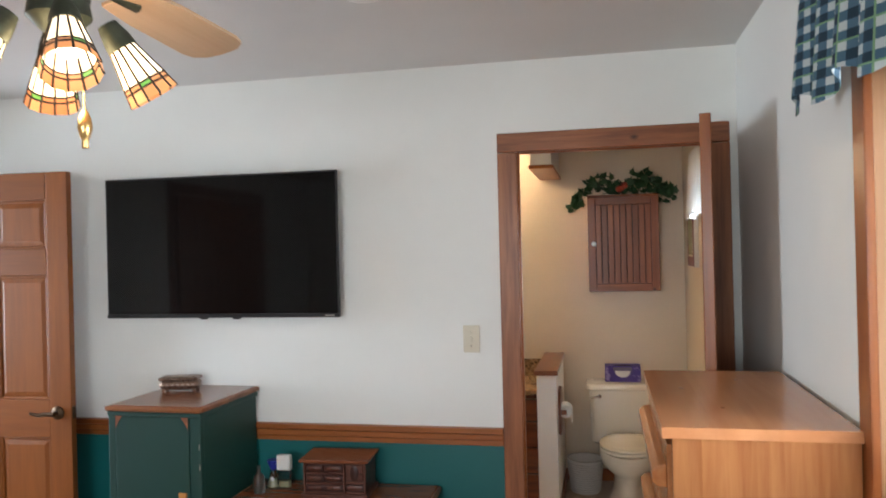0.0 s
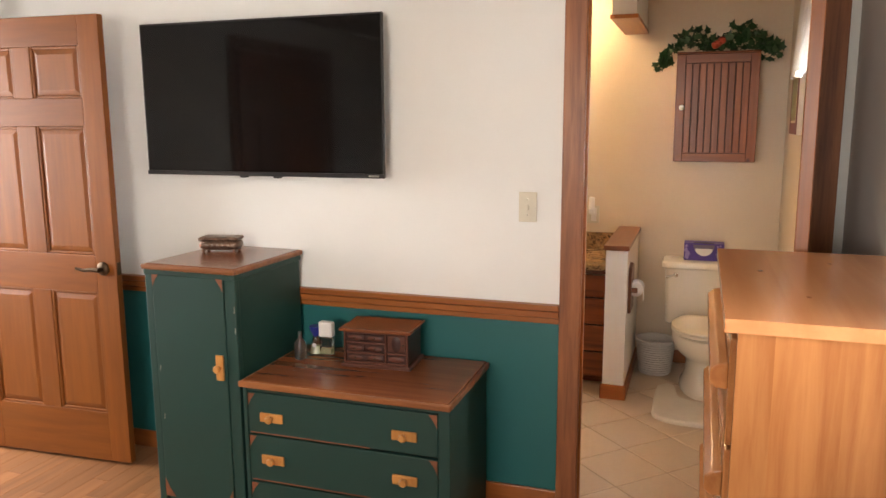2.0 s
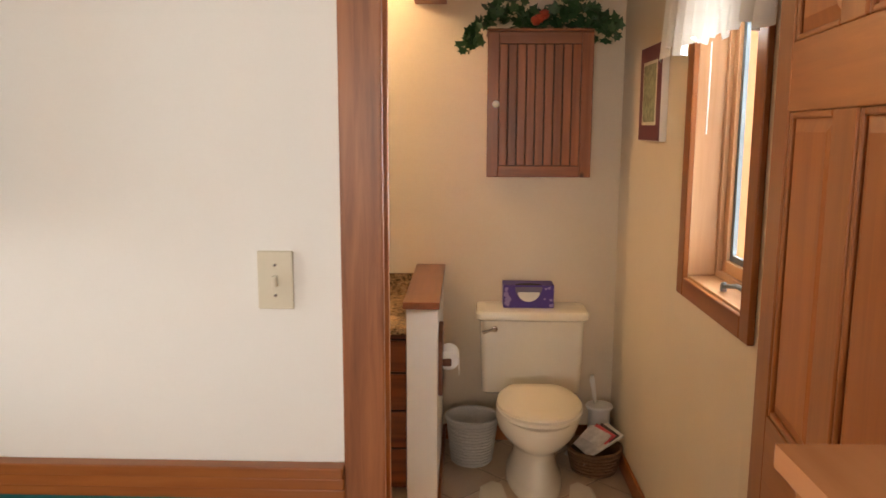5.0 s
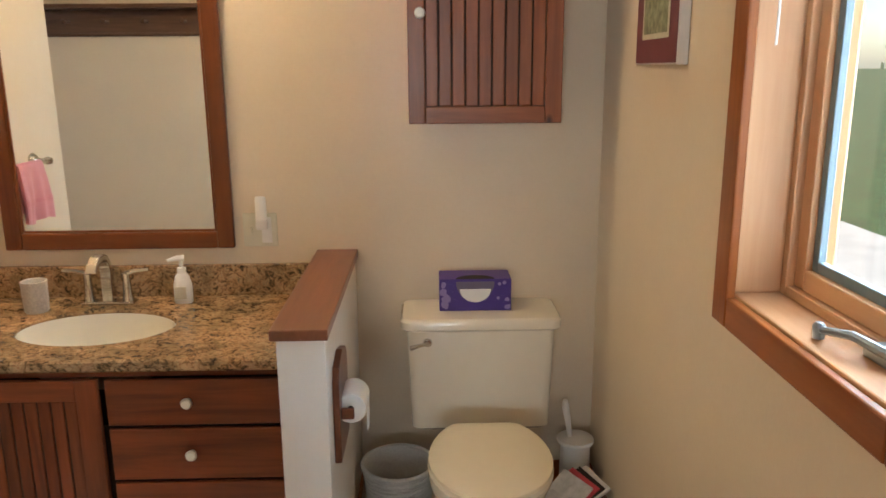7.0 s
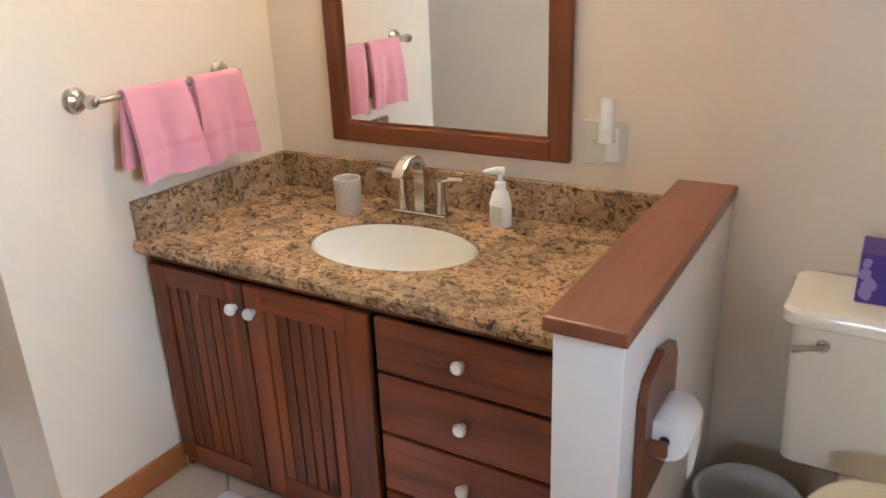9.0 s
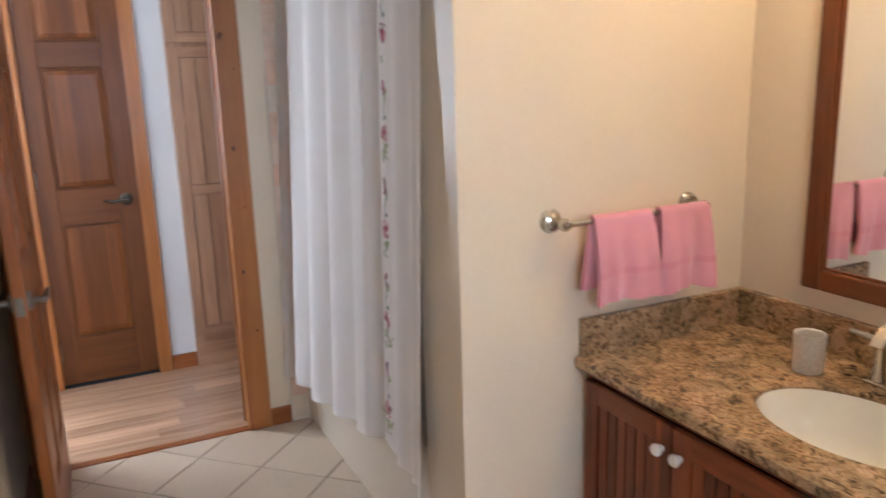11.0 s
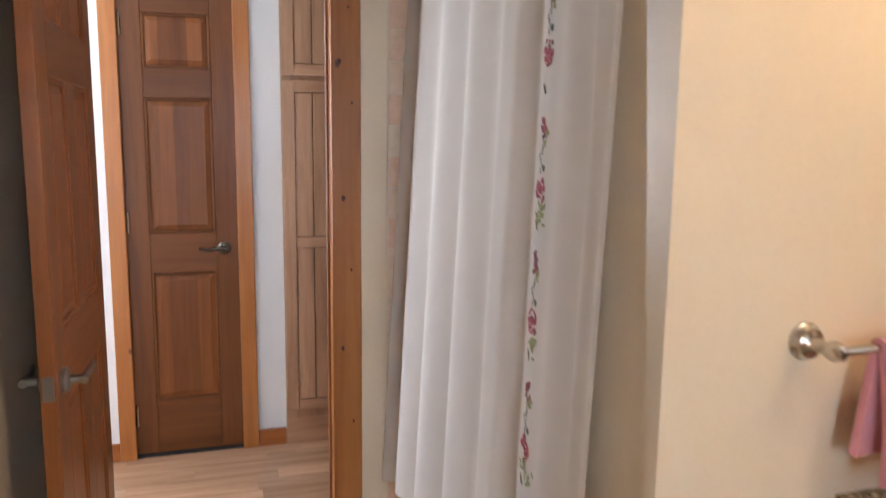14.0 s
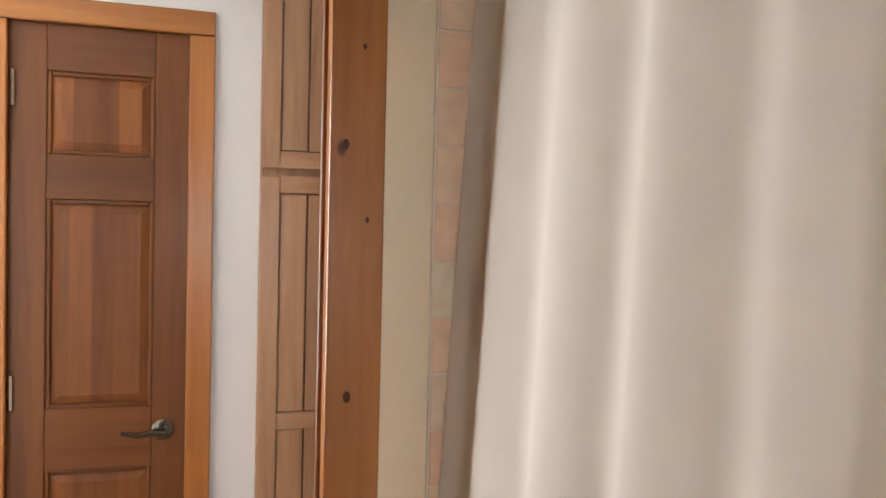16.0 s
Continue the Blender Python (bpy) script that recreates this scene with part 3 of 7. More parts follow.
def window_unit(stem, a0, a1, z0, z1, x, panes, w=0.045, stop=0.0):
    """Casement sashes side by side; stop: width of the proud strip that frames them."""
    root = thing(stem, (x, (a0 + a1) / 2, z0), "pine casement window with clear panes", "window", kind="structure")
    if stop:
        for b0, b1 in ((a0 + 0.0005, a0 + stop), (a1 - stop, a1 - 0.0005)):
            box(root, "stop", M_JAMB["z"], x - 0.014, x + 0.03, b0, b1, z0, z1)
        for c0, c1 in ((z0, z0 + stop), (z1 - stop, z1)):
            box(root, "stop", M_JAMB["y"], x - 0.013, x + 0.03, a0 + stop, a1 - stop, c0, c1)
        a0, a1, z0, z1 = a0 + stop, a1 - stop, z0 + stop, z1 - stop
    step = (a1 - a0) / panes
    for i in range(panes):
        b0, b1 = a0 + i * step, a0 + (i + 1) * step
        box(root, "sash_stile", M_JAMB["z"], x, x + 0.035, b0 + 0.002, b0 + w, z0, z1)
        box(root, "sash_stile", M_JAMB["z"], x, x + 0.035, b1 - w, b1 - 0.002, z0, z1)
        box(root, "sash_rail", M_JAMB["y"], x, x + 0.035, b0 + w, b1 - w, z0, z0 + w)
        box(root, "sash_rail", M_JAMB["y"], x, x + 0.035, b0 + w, b1 - w, z1 - w, z1)
        g = 0.020
        for c0, c1 in ((b0 + w, b0 + w + g), (b1 - w - g, b1 - w)):
            box(root, "glazing_strip", M_GASKET, x + 0.012, x + 0.030, c0, c1, z0 + w, z1 - w, 0.002, "blue-grey glazing strip")
        for c0, c1 in ((z0 + w, z0 + w + g), (z1 - w - g, z1 - w)):
            box(root, "glazing_strip", M_GASKET, x + 0.012, x + 0.030, b0 + w + g, b1 - w - g, c0, c1, 0.002, "blue-grey glazing strip")
        pane = box(root, "pane", M_GLASS, x + 0.019, x + 0.025, b0 + w + g - 0.004, b1 - w - g + 0.004, z0 + w + g - 0.004, z1 - w - g + 0.004, 0)
        pane.visible_shadow = False
    return root


window_unit("window_1", WA0, WA1, WAZ0, WAZ1, XR + 0.075, 2)
window_unit("window_2", WB0, WB1, WBZ0, WBZ1, XR + 0.10, 1, 0.038, 0.02)

# Chair rail: three stepped strips; baseboards.
for k, (z0, z1, d) in enumerate(((0.772, 0.794, 0.012), (0.798, 0.822, 0.022), (0.8265, 0.85, 0.034))):
    trim("chair_rail_%d" % (k + 1), M_PINE["x"], "orange pine chair rail moulding", XL, DX0 - 0.0745, W - d, W - 0.0005, z0, z1, 0.003)
trim("chair_rail_4", M_PINE["x"], "orange pine chair rail backing", XL, DX0 - 0.0745, W - 0.006, W - 0.0005, 0.778, 0.846, 0.001)
trim("baseboard_1", M_PINE["x"], "pine baseboard", XL, DX0 - 0.0745, W - 0.014, W - 0.0005, 0, 0.083)
trim("baseboard_2", M_PINE["y"], "pine baseboard", XR - 0.014, XR - 0.0005, SOUTH, W - 0.02, 0, 0.083)
trim("baseboard_3", M_PINE["y"], "pine baseboard", XR - 0.014, XR - 0.0005, WB + 0.02, BACK, 0, 0.083)
trim("baseboard_4", M_PINE["x"], "pine baseboard", -0.075, XR - 0.015, BACK - 0.014, BACK - 0.0005, 0, 0.083)
trim("baseboard_5", M_PINE["y"], "pine baseboard", -2.9995, -2.986, HY1 + 0.0905, 4.731, 0, 0.08)
trim("baseboard_6", M_PINE["x"], "pine baseboard", -2.95, DX0 - 0.08, WB + 0.0005, WB + 0.014, 0, 0.083)
trim("baseboard_7", M_PINE["y"], "pine baseboard", HX + 0.0005, HX + 0.014, CY1 + 0.061, 4.47, 0, 0.08)
trim("baseboard_8", M_PINE["y"], "pine baseboard", HX + 0.0005, HX + 0.014, 1.2, CY0 - 0.061, 0, 0.08)
trim("baseboard_9", M_PINE["y"], "pine baseboard", -1.4675, -1.454, 4.81, 5.18, 0, 0.083)
trim("threshold_1", M_PINE["x"], "pine threshold strip", DX0, DX1, W + 0.0, WB, -0.011, 0.006, 0.003)
trim("threshold_2", M_PINE["y"], "pine threshold strip", XH + 0.049, -3.0, HY0, HY1, -0.011, 0.006, 0.003)


# ---- doors ----
ROWS6 = ((0.235, 0.80), (0.97, 1.535), (1.655, 1.875))
M_DOORPANEL = wood("fir_panel_z", (0.33, 0.100, 0.023), (0.23, 0.061, 0.013), "z", 0.36, 0, 1.2, 0.15, 0.1)

M_DOORBED = {a: wood("orange_fir_door_" + a, (0.245, 0.073, 0.010), (0.18, 0.049, 0.006), a, 0.46, 0.0, 1.2, 0.15, 0.04) for a in "xyz"}
M_BEDPANEL = wood("orange_fir_panel_z", (0.255, 0.077, 0.011), (0.185, 0.051, 0.006), "z", 0.46, 0, 1.2, 0.15, 0.04)
M_HALLPANEL = wood("dark_fir_panel_z", (0.255, 0.083, 0.018), (0.155, 0.045, 0.009), "z", 0.44, 0, 1.2, 0.15, 0.04, 0.058)


def raised_panel(name, w, h, t, rim):
    """A field panel: thin edges sloping up to a raised middle on both faces, centred on its origin, in the xz plane."""
    bm = bmesh.new()

    def ring(inset, y):
        return [bm.verts.new((sx * (w / 2 - inset), y, sz * (h / 2 - inset))) for sx, sz in ((-1, -1), (1, -1), (1, 1), (-1, 1))]

    def link(a, b):
        for i in range(4):
            bm.faces.new((a[i], a[(i + 1) % 4], b[(i + 1) % 4], b[i]))

    outer = [ring(0, -t * 0.16), ring(0, t * 0.16)]
    link(*outer)
    for s, o in zip((-1, 1), outer):
        m1, m2 = ring(0.012, s * t * 0.16), ring(rim, s * t * 0.36)
        link(o, m1)
        link(m1, m2)
        bm.faces.new(m2)
    bmesh.ops.recalc_face_normals(bm, faces=bm.faces[:])
    return bm


def panel_door(name, at, rz, w, h, label, cols=2, lever=True, hinges=True, mats=M_DOOR, t=0.035, metal=None, hinge_face=1, lever_z=0.945, st=None, field=None):
    """A stile-and-rail door. Hinge edge at the origin, leaf along its own x, z up."""
    metal = metal or M_CHROME
    root = thing(name, at, label, "door", kind="structure", rz=rz)
    off = root.location.copy()

    def slab(nm, mat, x0, x1, z0, z1, thick=t):
        me = box_mesh(nm, mat, x1 - x0, thick, z1 - z0, 0.003)
        return mesh_part(nm, me, root, "", ((x0 + x1) / 2, 0, (z0 + z1) / 2))

    k = h / 2.0
    st = st or (0.105 if cols == 2 else 0.095)
    slab("stile", mats["z"], 0, st, 0, h)
    slab("stile", mats["z"], w - st, w, 0, h)
    zs = [0.0] + [z * k for r in ROWS6 for z in r] + [h]
    for z0, z1 in zip(zs[::2], zs[1::2]):
        slab("rail", mats["x"], st, w - st, z0, z1)
    inner = w - 2 * st
    mull = 0.095 if cols == 2 else 0.0
    pw = (inner - mull) / cols
    for z0, z1 in ROWS6:
        z0, z1 = z0 * k, z1 * k
        if cols == 2:
            slab("mullion", mats["z"], st + pw, st + pw + mull, z0, z1)
        for c in range(cols):
            cx = st + pw / 2 + c * (pw + mull)
            part("panel", raised_panel("panel", pw, z1 - z0, t, 0.035), field or M_DOORPANEL, root, "", (cx, 0, (z0 + z1) / 2))
            for s in (-1, 1):
                for bead, bx, bz, sx, sz in (("v", -pw / 2 + 0.006, 0, 0.012, z1 - z0), ("v", pw / 2 - 0.006, 0, 0.012, z1 - z0), ("h", 0, (z1 - z0) / 2 - 0.006, pw - 0.024, 0.012), ("h", 0, -(z1 - z0) / 2 + 0.006, pw - 0.024, 0.012)):
                    me = box_mesh("bead", mats["z" if bead == "v" else "x"], sx, 0.010, sz, 0.004)
                    mesh_part("bead", me, root, "", (cx + bx, s * 0.0095, (z0 + z1) / 2 + bz))
    if lever:
        hz = lever_z
        for s in (-1, 1):
            hx = w - 0.065
            rose = lathe(None, "rose", metal, (0, 0, 0), ((0.0, s * t / 2), (0.030, s * t / 2), (0.030, s * (t / 2 + 0.008)), (0.022, s * (t / 2 + 0.014)), (0.010, s * (t / 2 + 0.016)), (0.010, s * (t / 2 + 0.045)), (0.0, s * (t / 2 + 0.045))), 16, "y")
            rose.parent, rose.location = root, (hx, 0, hz)
            y = s * (t / 2 + 0.045)
            arm = tube(None, "lever", metal, [(0.012, y, 0), (-0.03, y, 0.002), (-0.065, y, -0.003), (-0.105, y + s * 0.004, 0.006)], [0.010, 0.009, 0.008, 0.006], 8)
            arm.location = arm.location + Vector((hx, 0, hz))
            arm.parent = root
        plate = box_mesh("latch_plate", metal, 0.003, 0.024, 0.055, 0)
        mesh_part("latch_plate", plate, root, "", (w + 0.0005, 0, hz))
    if hinges:
        for hz in (0.18, h / 2 + 0.02, h - 0.18):
            hg = lathe(None, "hinge", M_CHROME, (0, 0, 0), ((0.0, -0.047), (0.0085, -0.047), (0.0085, 0.047), (0.0, 0.047)), 8)
            hg.parent, hg.location = root, (0.012 if cols == 1 else -0.004, hinge_face * (t / 2 + 0.005), hz)
    return root


# Bedroom door, stands open along the wall; bathroom door, open into the bedroom; hall door, open into the bathroom; closet door, shut.
panel_door("door_3_leaf", (-2.955, 3.395, 0.012), 2.9, 0.815, 1.985, "orange varnished fir six-panel door standing open", metal=M_BRONZE, lever_z=0.905, mats=M_DOORBED, field=M_BEDPANEL)
panel_door("door_1_leaf", (0.610, 3.664, 0.012), 263.0, 0.735, 2.0, "reddish fir six-panel bathroom door standing open", st=0.092)
panel_door("door_2_leaf", (-2.965, 3.824, 0.012), -1.4, 0.70, 2.0, "reddish fir six-panel door standing open against the wall", hinge_face=-1, lever_z=0.862, metal=M_DULLNICKEL)
panel_door("door_4_leaf", (HX - 0.03, CY0 + 0.003, 0.012), 90.0, CY1 - CY0 - 0.006, 2.03, "narrow varnished fir three-panel closet door, shut", 1, hinge_face=-1, lever_z=0.915, metal=M_DARKNICKEL, mats=M_DOORHALL, field=M_HALLPANEL)
# Closet in the bedroom side wall: four dark panelled leaves, shut.
for leaf in range(4):
    panel_door("closet_door", (XL + 0.022, 0.0 + leaf * 0.357, 0.012), 90.0, 0.354, 2.06, "dark stained fir closet door leaf, shut", 1, False, False, M_DOOR, 0.03)
for trim_name, y0, y1, z0, z1 in (("closet_casing_1", -0.085, -0.003, 0.0, 2.085), ("closet_casing_2", 1.430, 1.512, 0.0, 2.085), ("closet_casing_3", -0.085, 1.512, 2.086, 2.17)):
    trim(trim_name, M_KNOTTY["z" if z0 == 0 else "y"], "knotty pine closet casing", XL + 0.0005, XL + 0.02, y0, y1, z0, z1)


# ---- bedroom things ----
def television():
    r = thing("television", (-1.476, W - 0.06, 1.327), "large black flat-screen television mounted on the white wall", "television")
    x0, x1, z0, z1, y = -2.037, -0.913, 1.327, 1.962, 3.542
    box(r, "casing", M_BLACK, x0, x1, y + 0.004, y + 0.018, z0, z1, 0.004)
    box(r, "rear_housing", M_BLACK, x0 + 0.12, x1 - 0.12, y + 0.018, y + 0.045, z0 + 0.03, z1 - 0.15, 0.01)
    box(r, "screen", M_SCREEN, x0 + 0.008, x1 - 0.008, y + 0.001, y + 0.006, z0 + 0.018, z1 - 0.008, 0.001, "dark glossy screen")
    box(r, "bezel", M_BLACK, x0, x1, y - 0.001, y + 0.004, z0, z0 + 0.017, 0.001)
    box(r, "logo_bar", M_CHROME, x1 - 0.066, x1 - 0.022, y - 0.0025, y - 0.001, z0 + 0.005, z0 + 0.012, 0)
    for fx in (-1.56, -1.40):
        box(r, "mount_tab", M_BLACK, fx - 0.015, fx + 0.015, y + 0.006, y + 0.03, z0 - 0.008, z0, 0.002)
    box(r, "wall_bracket", M_BLACK, -1.7, -1.25, y + 0.045, W, 1.45, 1.85, 0.003)


def light_switch(name, x, z, y):
    r = thing(name, (x, y, z), "ivory plastic toggle light switch on the wall", "light switch")
    box(r, "plate", M_IVORY, x - 0.035, x + 0.035, y - 0.006, y, z - 0.0575, z + 0.0575, 0.003)
    box(r, "toggle", M_IVORY, x - 0.005, x + 0.005, y - 0.018, y - 0.004, z - 0.012, z + 0.010, 0.002)
    for s in (-1, 1):
        lathe(r, "screw", M_CHROME, (x, y - 0.006, z + s * 0.03), ((0.0, -0.0012), (0.003, -0.001), (0.003, 0.0)), 8, "y")


def corner_rub(r, x, z, sx, sz, y, size=0.05):
    """Rubbed-through paint at the corner of a green front."""
    prism(r, "rubbed_corner", M_RUST, [(x, z), (x + sx * size * 0.62, z), (x + sx * size * 0.25, z + sz * size * 0.5), (x, z + sz * size)], "y", y - 0.0012, y + 0.001, "worn bare corner")


def block_pull(r, x, z, y, upright=False):
    w, h = (0.034, 0.10) if upright else (0.095, 0.036)
    box(r, "pull_plate", M_PULL, x - w / 2, x + w / 2, y - 0.010, y, z - h / 2, z + h / 2, 0.003, "pale wooden pull plate")
    lathe(r, "knob", M_PULL, (x, y - 0.010, z), ((0.0, -0.026), (0.011, -0.025), (0.016, -0.018), (0.013, -0.010), (0.008, -0.004), (0.009, 0.0)), 14, "y", "turned wooden knob")


def armoire():
    x0, x1, y0, y1, zt = -1.764, -1.334, 3.135, 3.608, 1.014
    r = thing("tall_cabinet", ((x0 + x1) / 2, 3.37, 0), "tall worn dark green painted cabinet with a brown wooden top", "cabinet")
    b0, b1 = x0 + 0.012, x1 - 0.012
    box(r, "side_panel", M_GREEN, b0, b0 + 0.03, y0 + 0.02, y1, 0.0, zt - 0.03)
    box(r, "side_panel", M_GREEN, b1 - 0.03, b1, y0 + 0.02, y1, 0.0, zt - 0.03)
    box(r, "back_panel", M_GREEN, b0 + 0.03, b1 - 0.03, y1 - 0.015, y1, 0.02, zt - 0.03)
    box(r, "bottom_panel", M_GREEN, b0 + 0.03, b1 - 0.03, y0 + 0.03, y1 - 0.015, 0.05, 0.07)
    box(r, "plinth", M_GREEN, b0 + 0.03, b1 - 0.03, y0 + 0.028, y0 + 0.045, 0.0, 0.05)
    box(r, "corner_post", M_GREEN, b1 - 0.045, b1 + 0.004, y0 + 0.010, y0 + 0.04, 0.0, zt - 0.03, 0.005)
    box(r, "corner_post", M_GREEN, b0 - 0.004, b0 + 0.03, y0 + 0.010, y0 + 0.04, 0.0, zt - 0.03, 0.005)
    door = box(r, "door", M_GREEN, b0 + 0.03, b1 - 0.047, y0 + 0.008, y0 + 0.03, 0.055, zt - 0.035, 0.004)
    box(r, "cornice", M_GREEN, x0 + 0.004, x1 - 0.004, y0 + 0.006, y1 + 0.004, zt - 0.045, zt - 0.020, 0.006)
    box(r, "top", M_OAKTOP["x"], x0 + 0.01, x1 - 0.01, y0 + 0.012, y1 + 0.01, zt - 0.018, zt, 0.004, "brown veneer top")
    box(r, "top_edge", M_EDGE, x0, x1, y0 - 0.004, y0 + 0.012, zt - 0.022, zt - 0.001, 0.007, "rubbed light edge")
    box(r, "top_edge", M_EDGE, x1 - 0.012, x1 + 0.002, y0 + 0.012, y1 + 0.01, zt - 0.022, zt - 0.001, 0.006)
    block_pull(r, b1 - 0.075, 0.63, y0 + 0.008, True)
    dy = y0 + 0.008
    for cx, cz, sx, sz in ((b0 + 0.032, zt - 0.04, 1, -1), (b1 - 0.05, zt - 0.04, -1, -1), (b0 + 0.032, 0.06, 1, 1), (b1 - 0.05, 0.06, -1, 1)):
        corner_rub(r, cx, cz, sx, sz, dy, 0.075 if sz > 0 else 0.05)
    for cx, cz in ((b1 - 0.002, 0.86), (b1 - 0.001, 0.78), (b0 + 0.045, 0.60), (b0 + 0.05, 0.40)):
        prism(r, "paint_chip", M_CHIP, [(cx - 0.002, cz - 0.014), (cx + 0.0015, cz - 0.010), (cx + 0.002, cz + 0.006), (cx, cz + 0.013), (cx - 0.001, cz + 0.002)], "y", y0 + 0.0072, y0 + 0.0086)
    r.rotation_euler = (0, 0, radians(-1.8))
    return r


def low_dresser():
    x0, x1, y0, y1, zt = -1.335, -0.50, 3.105, 3.61, 0.60
    r = thing("low_dresser", ((x0 + x1) / 2, 3.36, 0), "low worn dark green painted dresser with a brown wooden top", "dresser")
    b0, b1 = x0 + 0.012, x1 - 0.012
    box(r, "side_panel", M_GREEN, b0, b0 + 0.022, y0 + 0.03, y1 - 0.002, 0, zt - 0.03)
    box(r, "side_panel", M_GREEN, b1 - 0.022, b1, y0 + 0.03, y1 - 0.002, 0, zt - 0.03)
    box(r, "corner_post", M_GREEN, b1 - 0.04, b1 + 0.004, y0 + 0.018, y0 + 0.05, 0, zt - 0.03, 0.004)
    box(r, "corner_post", M_GREEN, b0 - 0.004, b0 + 0.012, y0 + 0.018, y0 + 0.05, 0, zt - 0.03, 0.004)
    box(r, "back_panel", M_GREEN, b0 + 0.022, b1 - 0.022, y1 - 0.014, y1 - 0.002, 0.02, zt - 0.03)
    box(r, "carcass", M_DARK, b0 + 0.024, b1 - 0.042, y0 + 0.045, y1 - 0.02, 0.03, zt - 0.035, 0)
    box(r, "top", M_OAKTOP["x"], x0 + 0.012, x1 - 0.012, y0 + 0.014, y1, zt - 0.02, zt, 0.003, "glossy brown veneer top")
    box(r, "top_edge", M_EDGE, x0, x1, y0, y0 + 0.014, zt - 0.026, zt - 0.001, 0.006, "rubbed light edge")
    box(r, "top_edge", M_EDGE, x1 - 0.012, x1, y0 + 0.014, y1, zt - 0.026, zt - 0.001, 0.006)
    box(r, "frieze", M_GREEN, b0 + 0.012, b1 - 0.04, y0 + 0.026, y0 + 0.05, zt - 0.045, zt - 0.026, 0.002)
    for z0, z1 in ((0.395, 0.553), (0.205, 0.385), (0.03, 0.195)):
        d = box(r, "drawer", M_GREEN, b0 + 0.013, b1 - 0.042, y0 + 0.022, y0 + 0.044, z0, z1, 0.003)
        zc = z0 + (z1 - z0) * (0.42 if z0 > 0.3 else 0.5)
        for px in (-1.208, -0.677):
            block_pull(r, px, zc, y0 + 0.022)
        for cx, sx in ((b0 + 0.015, 1), (b1 - 0.044, -1)):
            corner_rub(r, cx, z1 - 0.003, sx, -1, y0 + 0.022, 0.05)
        box(r, "rubbed_edge", M_RUST, b0 + 0.02, b1 - 0.3, y0 + 0.0205, y0 + 0.0225, z0 - 0.001, z0 + 0.003, 0, "worn drawer edge")
    box(r, "top_edge", M_EDGE, x0 + 0.004, x0 + 0.012, y0 + 0.014, y1, zt - 0.024, zt - 0.001, 0.004)
    return r


def trinket_box():
    r = thing("trinket_box", (-1.63, 3.47, 1.014), "small embossed bronze trinket box with feet on the green cabinet", "box", rz=14)
    bm = bmesh.new()
    layers = ((0.078, 0.036, 0.012), (0.088, 0.046, 0.026), (0.086, 0.045, 0.040), (0.076, 0.036, 0.050))
    rings = []
    for hx, hy, z in layers:
        ring = []
        for i in range(24):
            a = 2 * math.pi * i / 24
            c, s = math.cos(a), math.sin(a)
            ring.append(bm.verts.new((hx * math.copysign(abs(c) ** 0.45, c), hy * math.copysign(abs(s) ** 0.45, s), z)))
        rings.append(ring)
    for a, b in zip(rings, rings[1:]):
        for i in range(24):
            bm.faces.new((a[i], a[(i + 1) % 24], b[(i + 1) % 24], b[i]))
    bm.faces.new(rings[0])
    bm.faces.new(rings[-1])
    bmesh.ops.recalc_face_normals(bm, faces=bm.faces[:])
    part("body", bm, M_TRINKET, r, "", (0, 0, 0), True)
    mesh_part("lid", box_mesh("lid", M_TRINKET, 0.17, 0.088, 0.014, 0.006), r, "embossed lid", (0, 0, 0.057))
    mesh_part("lid_plate", box_mesh("lid_plate", M_PEWTER, 0.14, 0.06, 0.004, 0.002), r, "", (0, 0, 0.065))
    for k in range(7):
        mesh_part("bead", box_mesh("bead", M_PEWTER, 0.012, 0.004, 0.010, 0.003), r, "", (-0.066 + k * 0.022, -0.0460, 0.033))
    for sx in (-1, 1):
        for sy in (-1, 1):
            mesh_part("foot", box_mesh("foot", M_TRINKET, 0.014, 0.014, 0.016, 0.005), r, "", (sx * 0.066, sy * 0.03, 0.008))


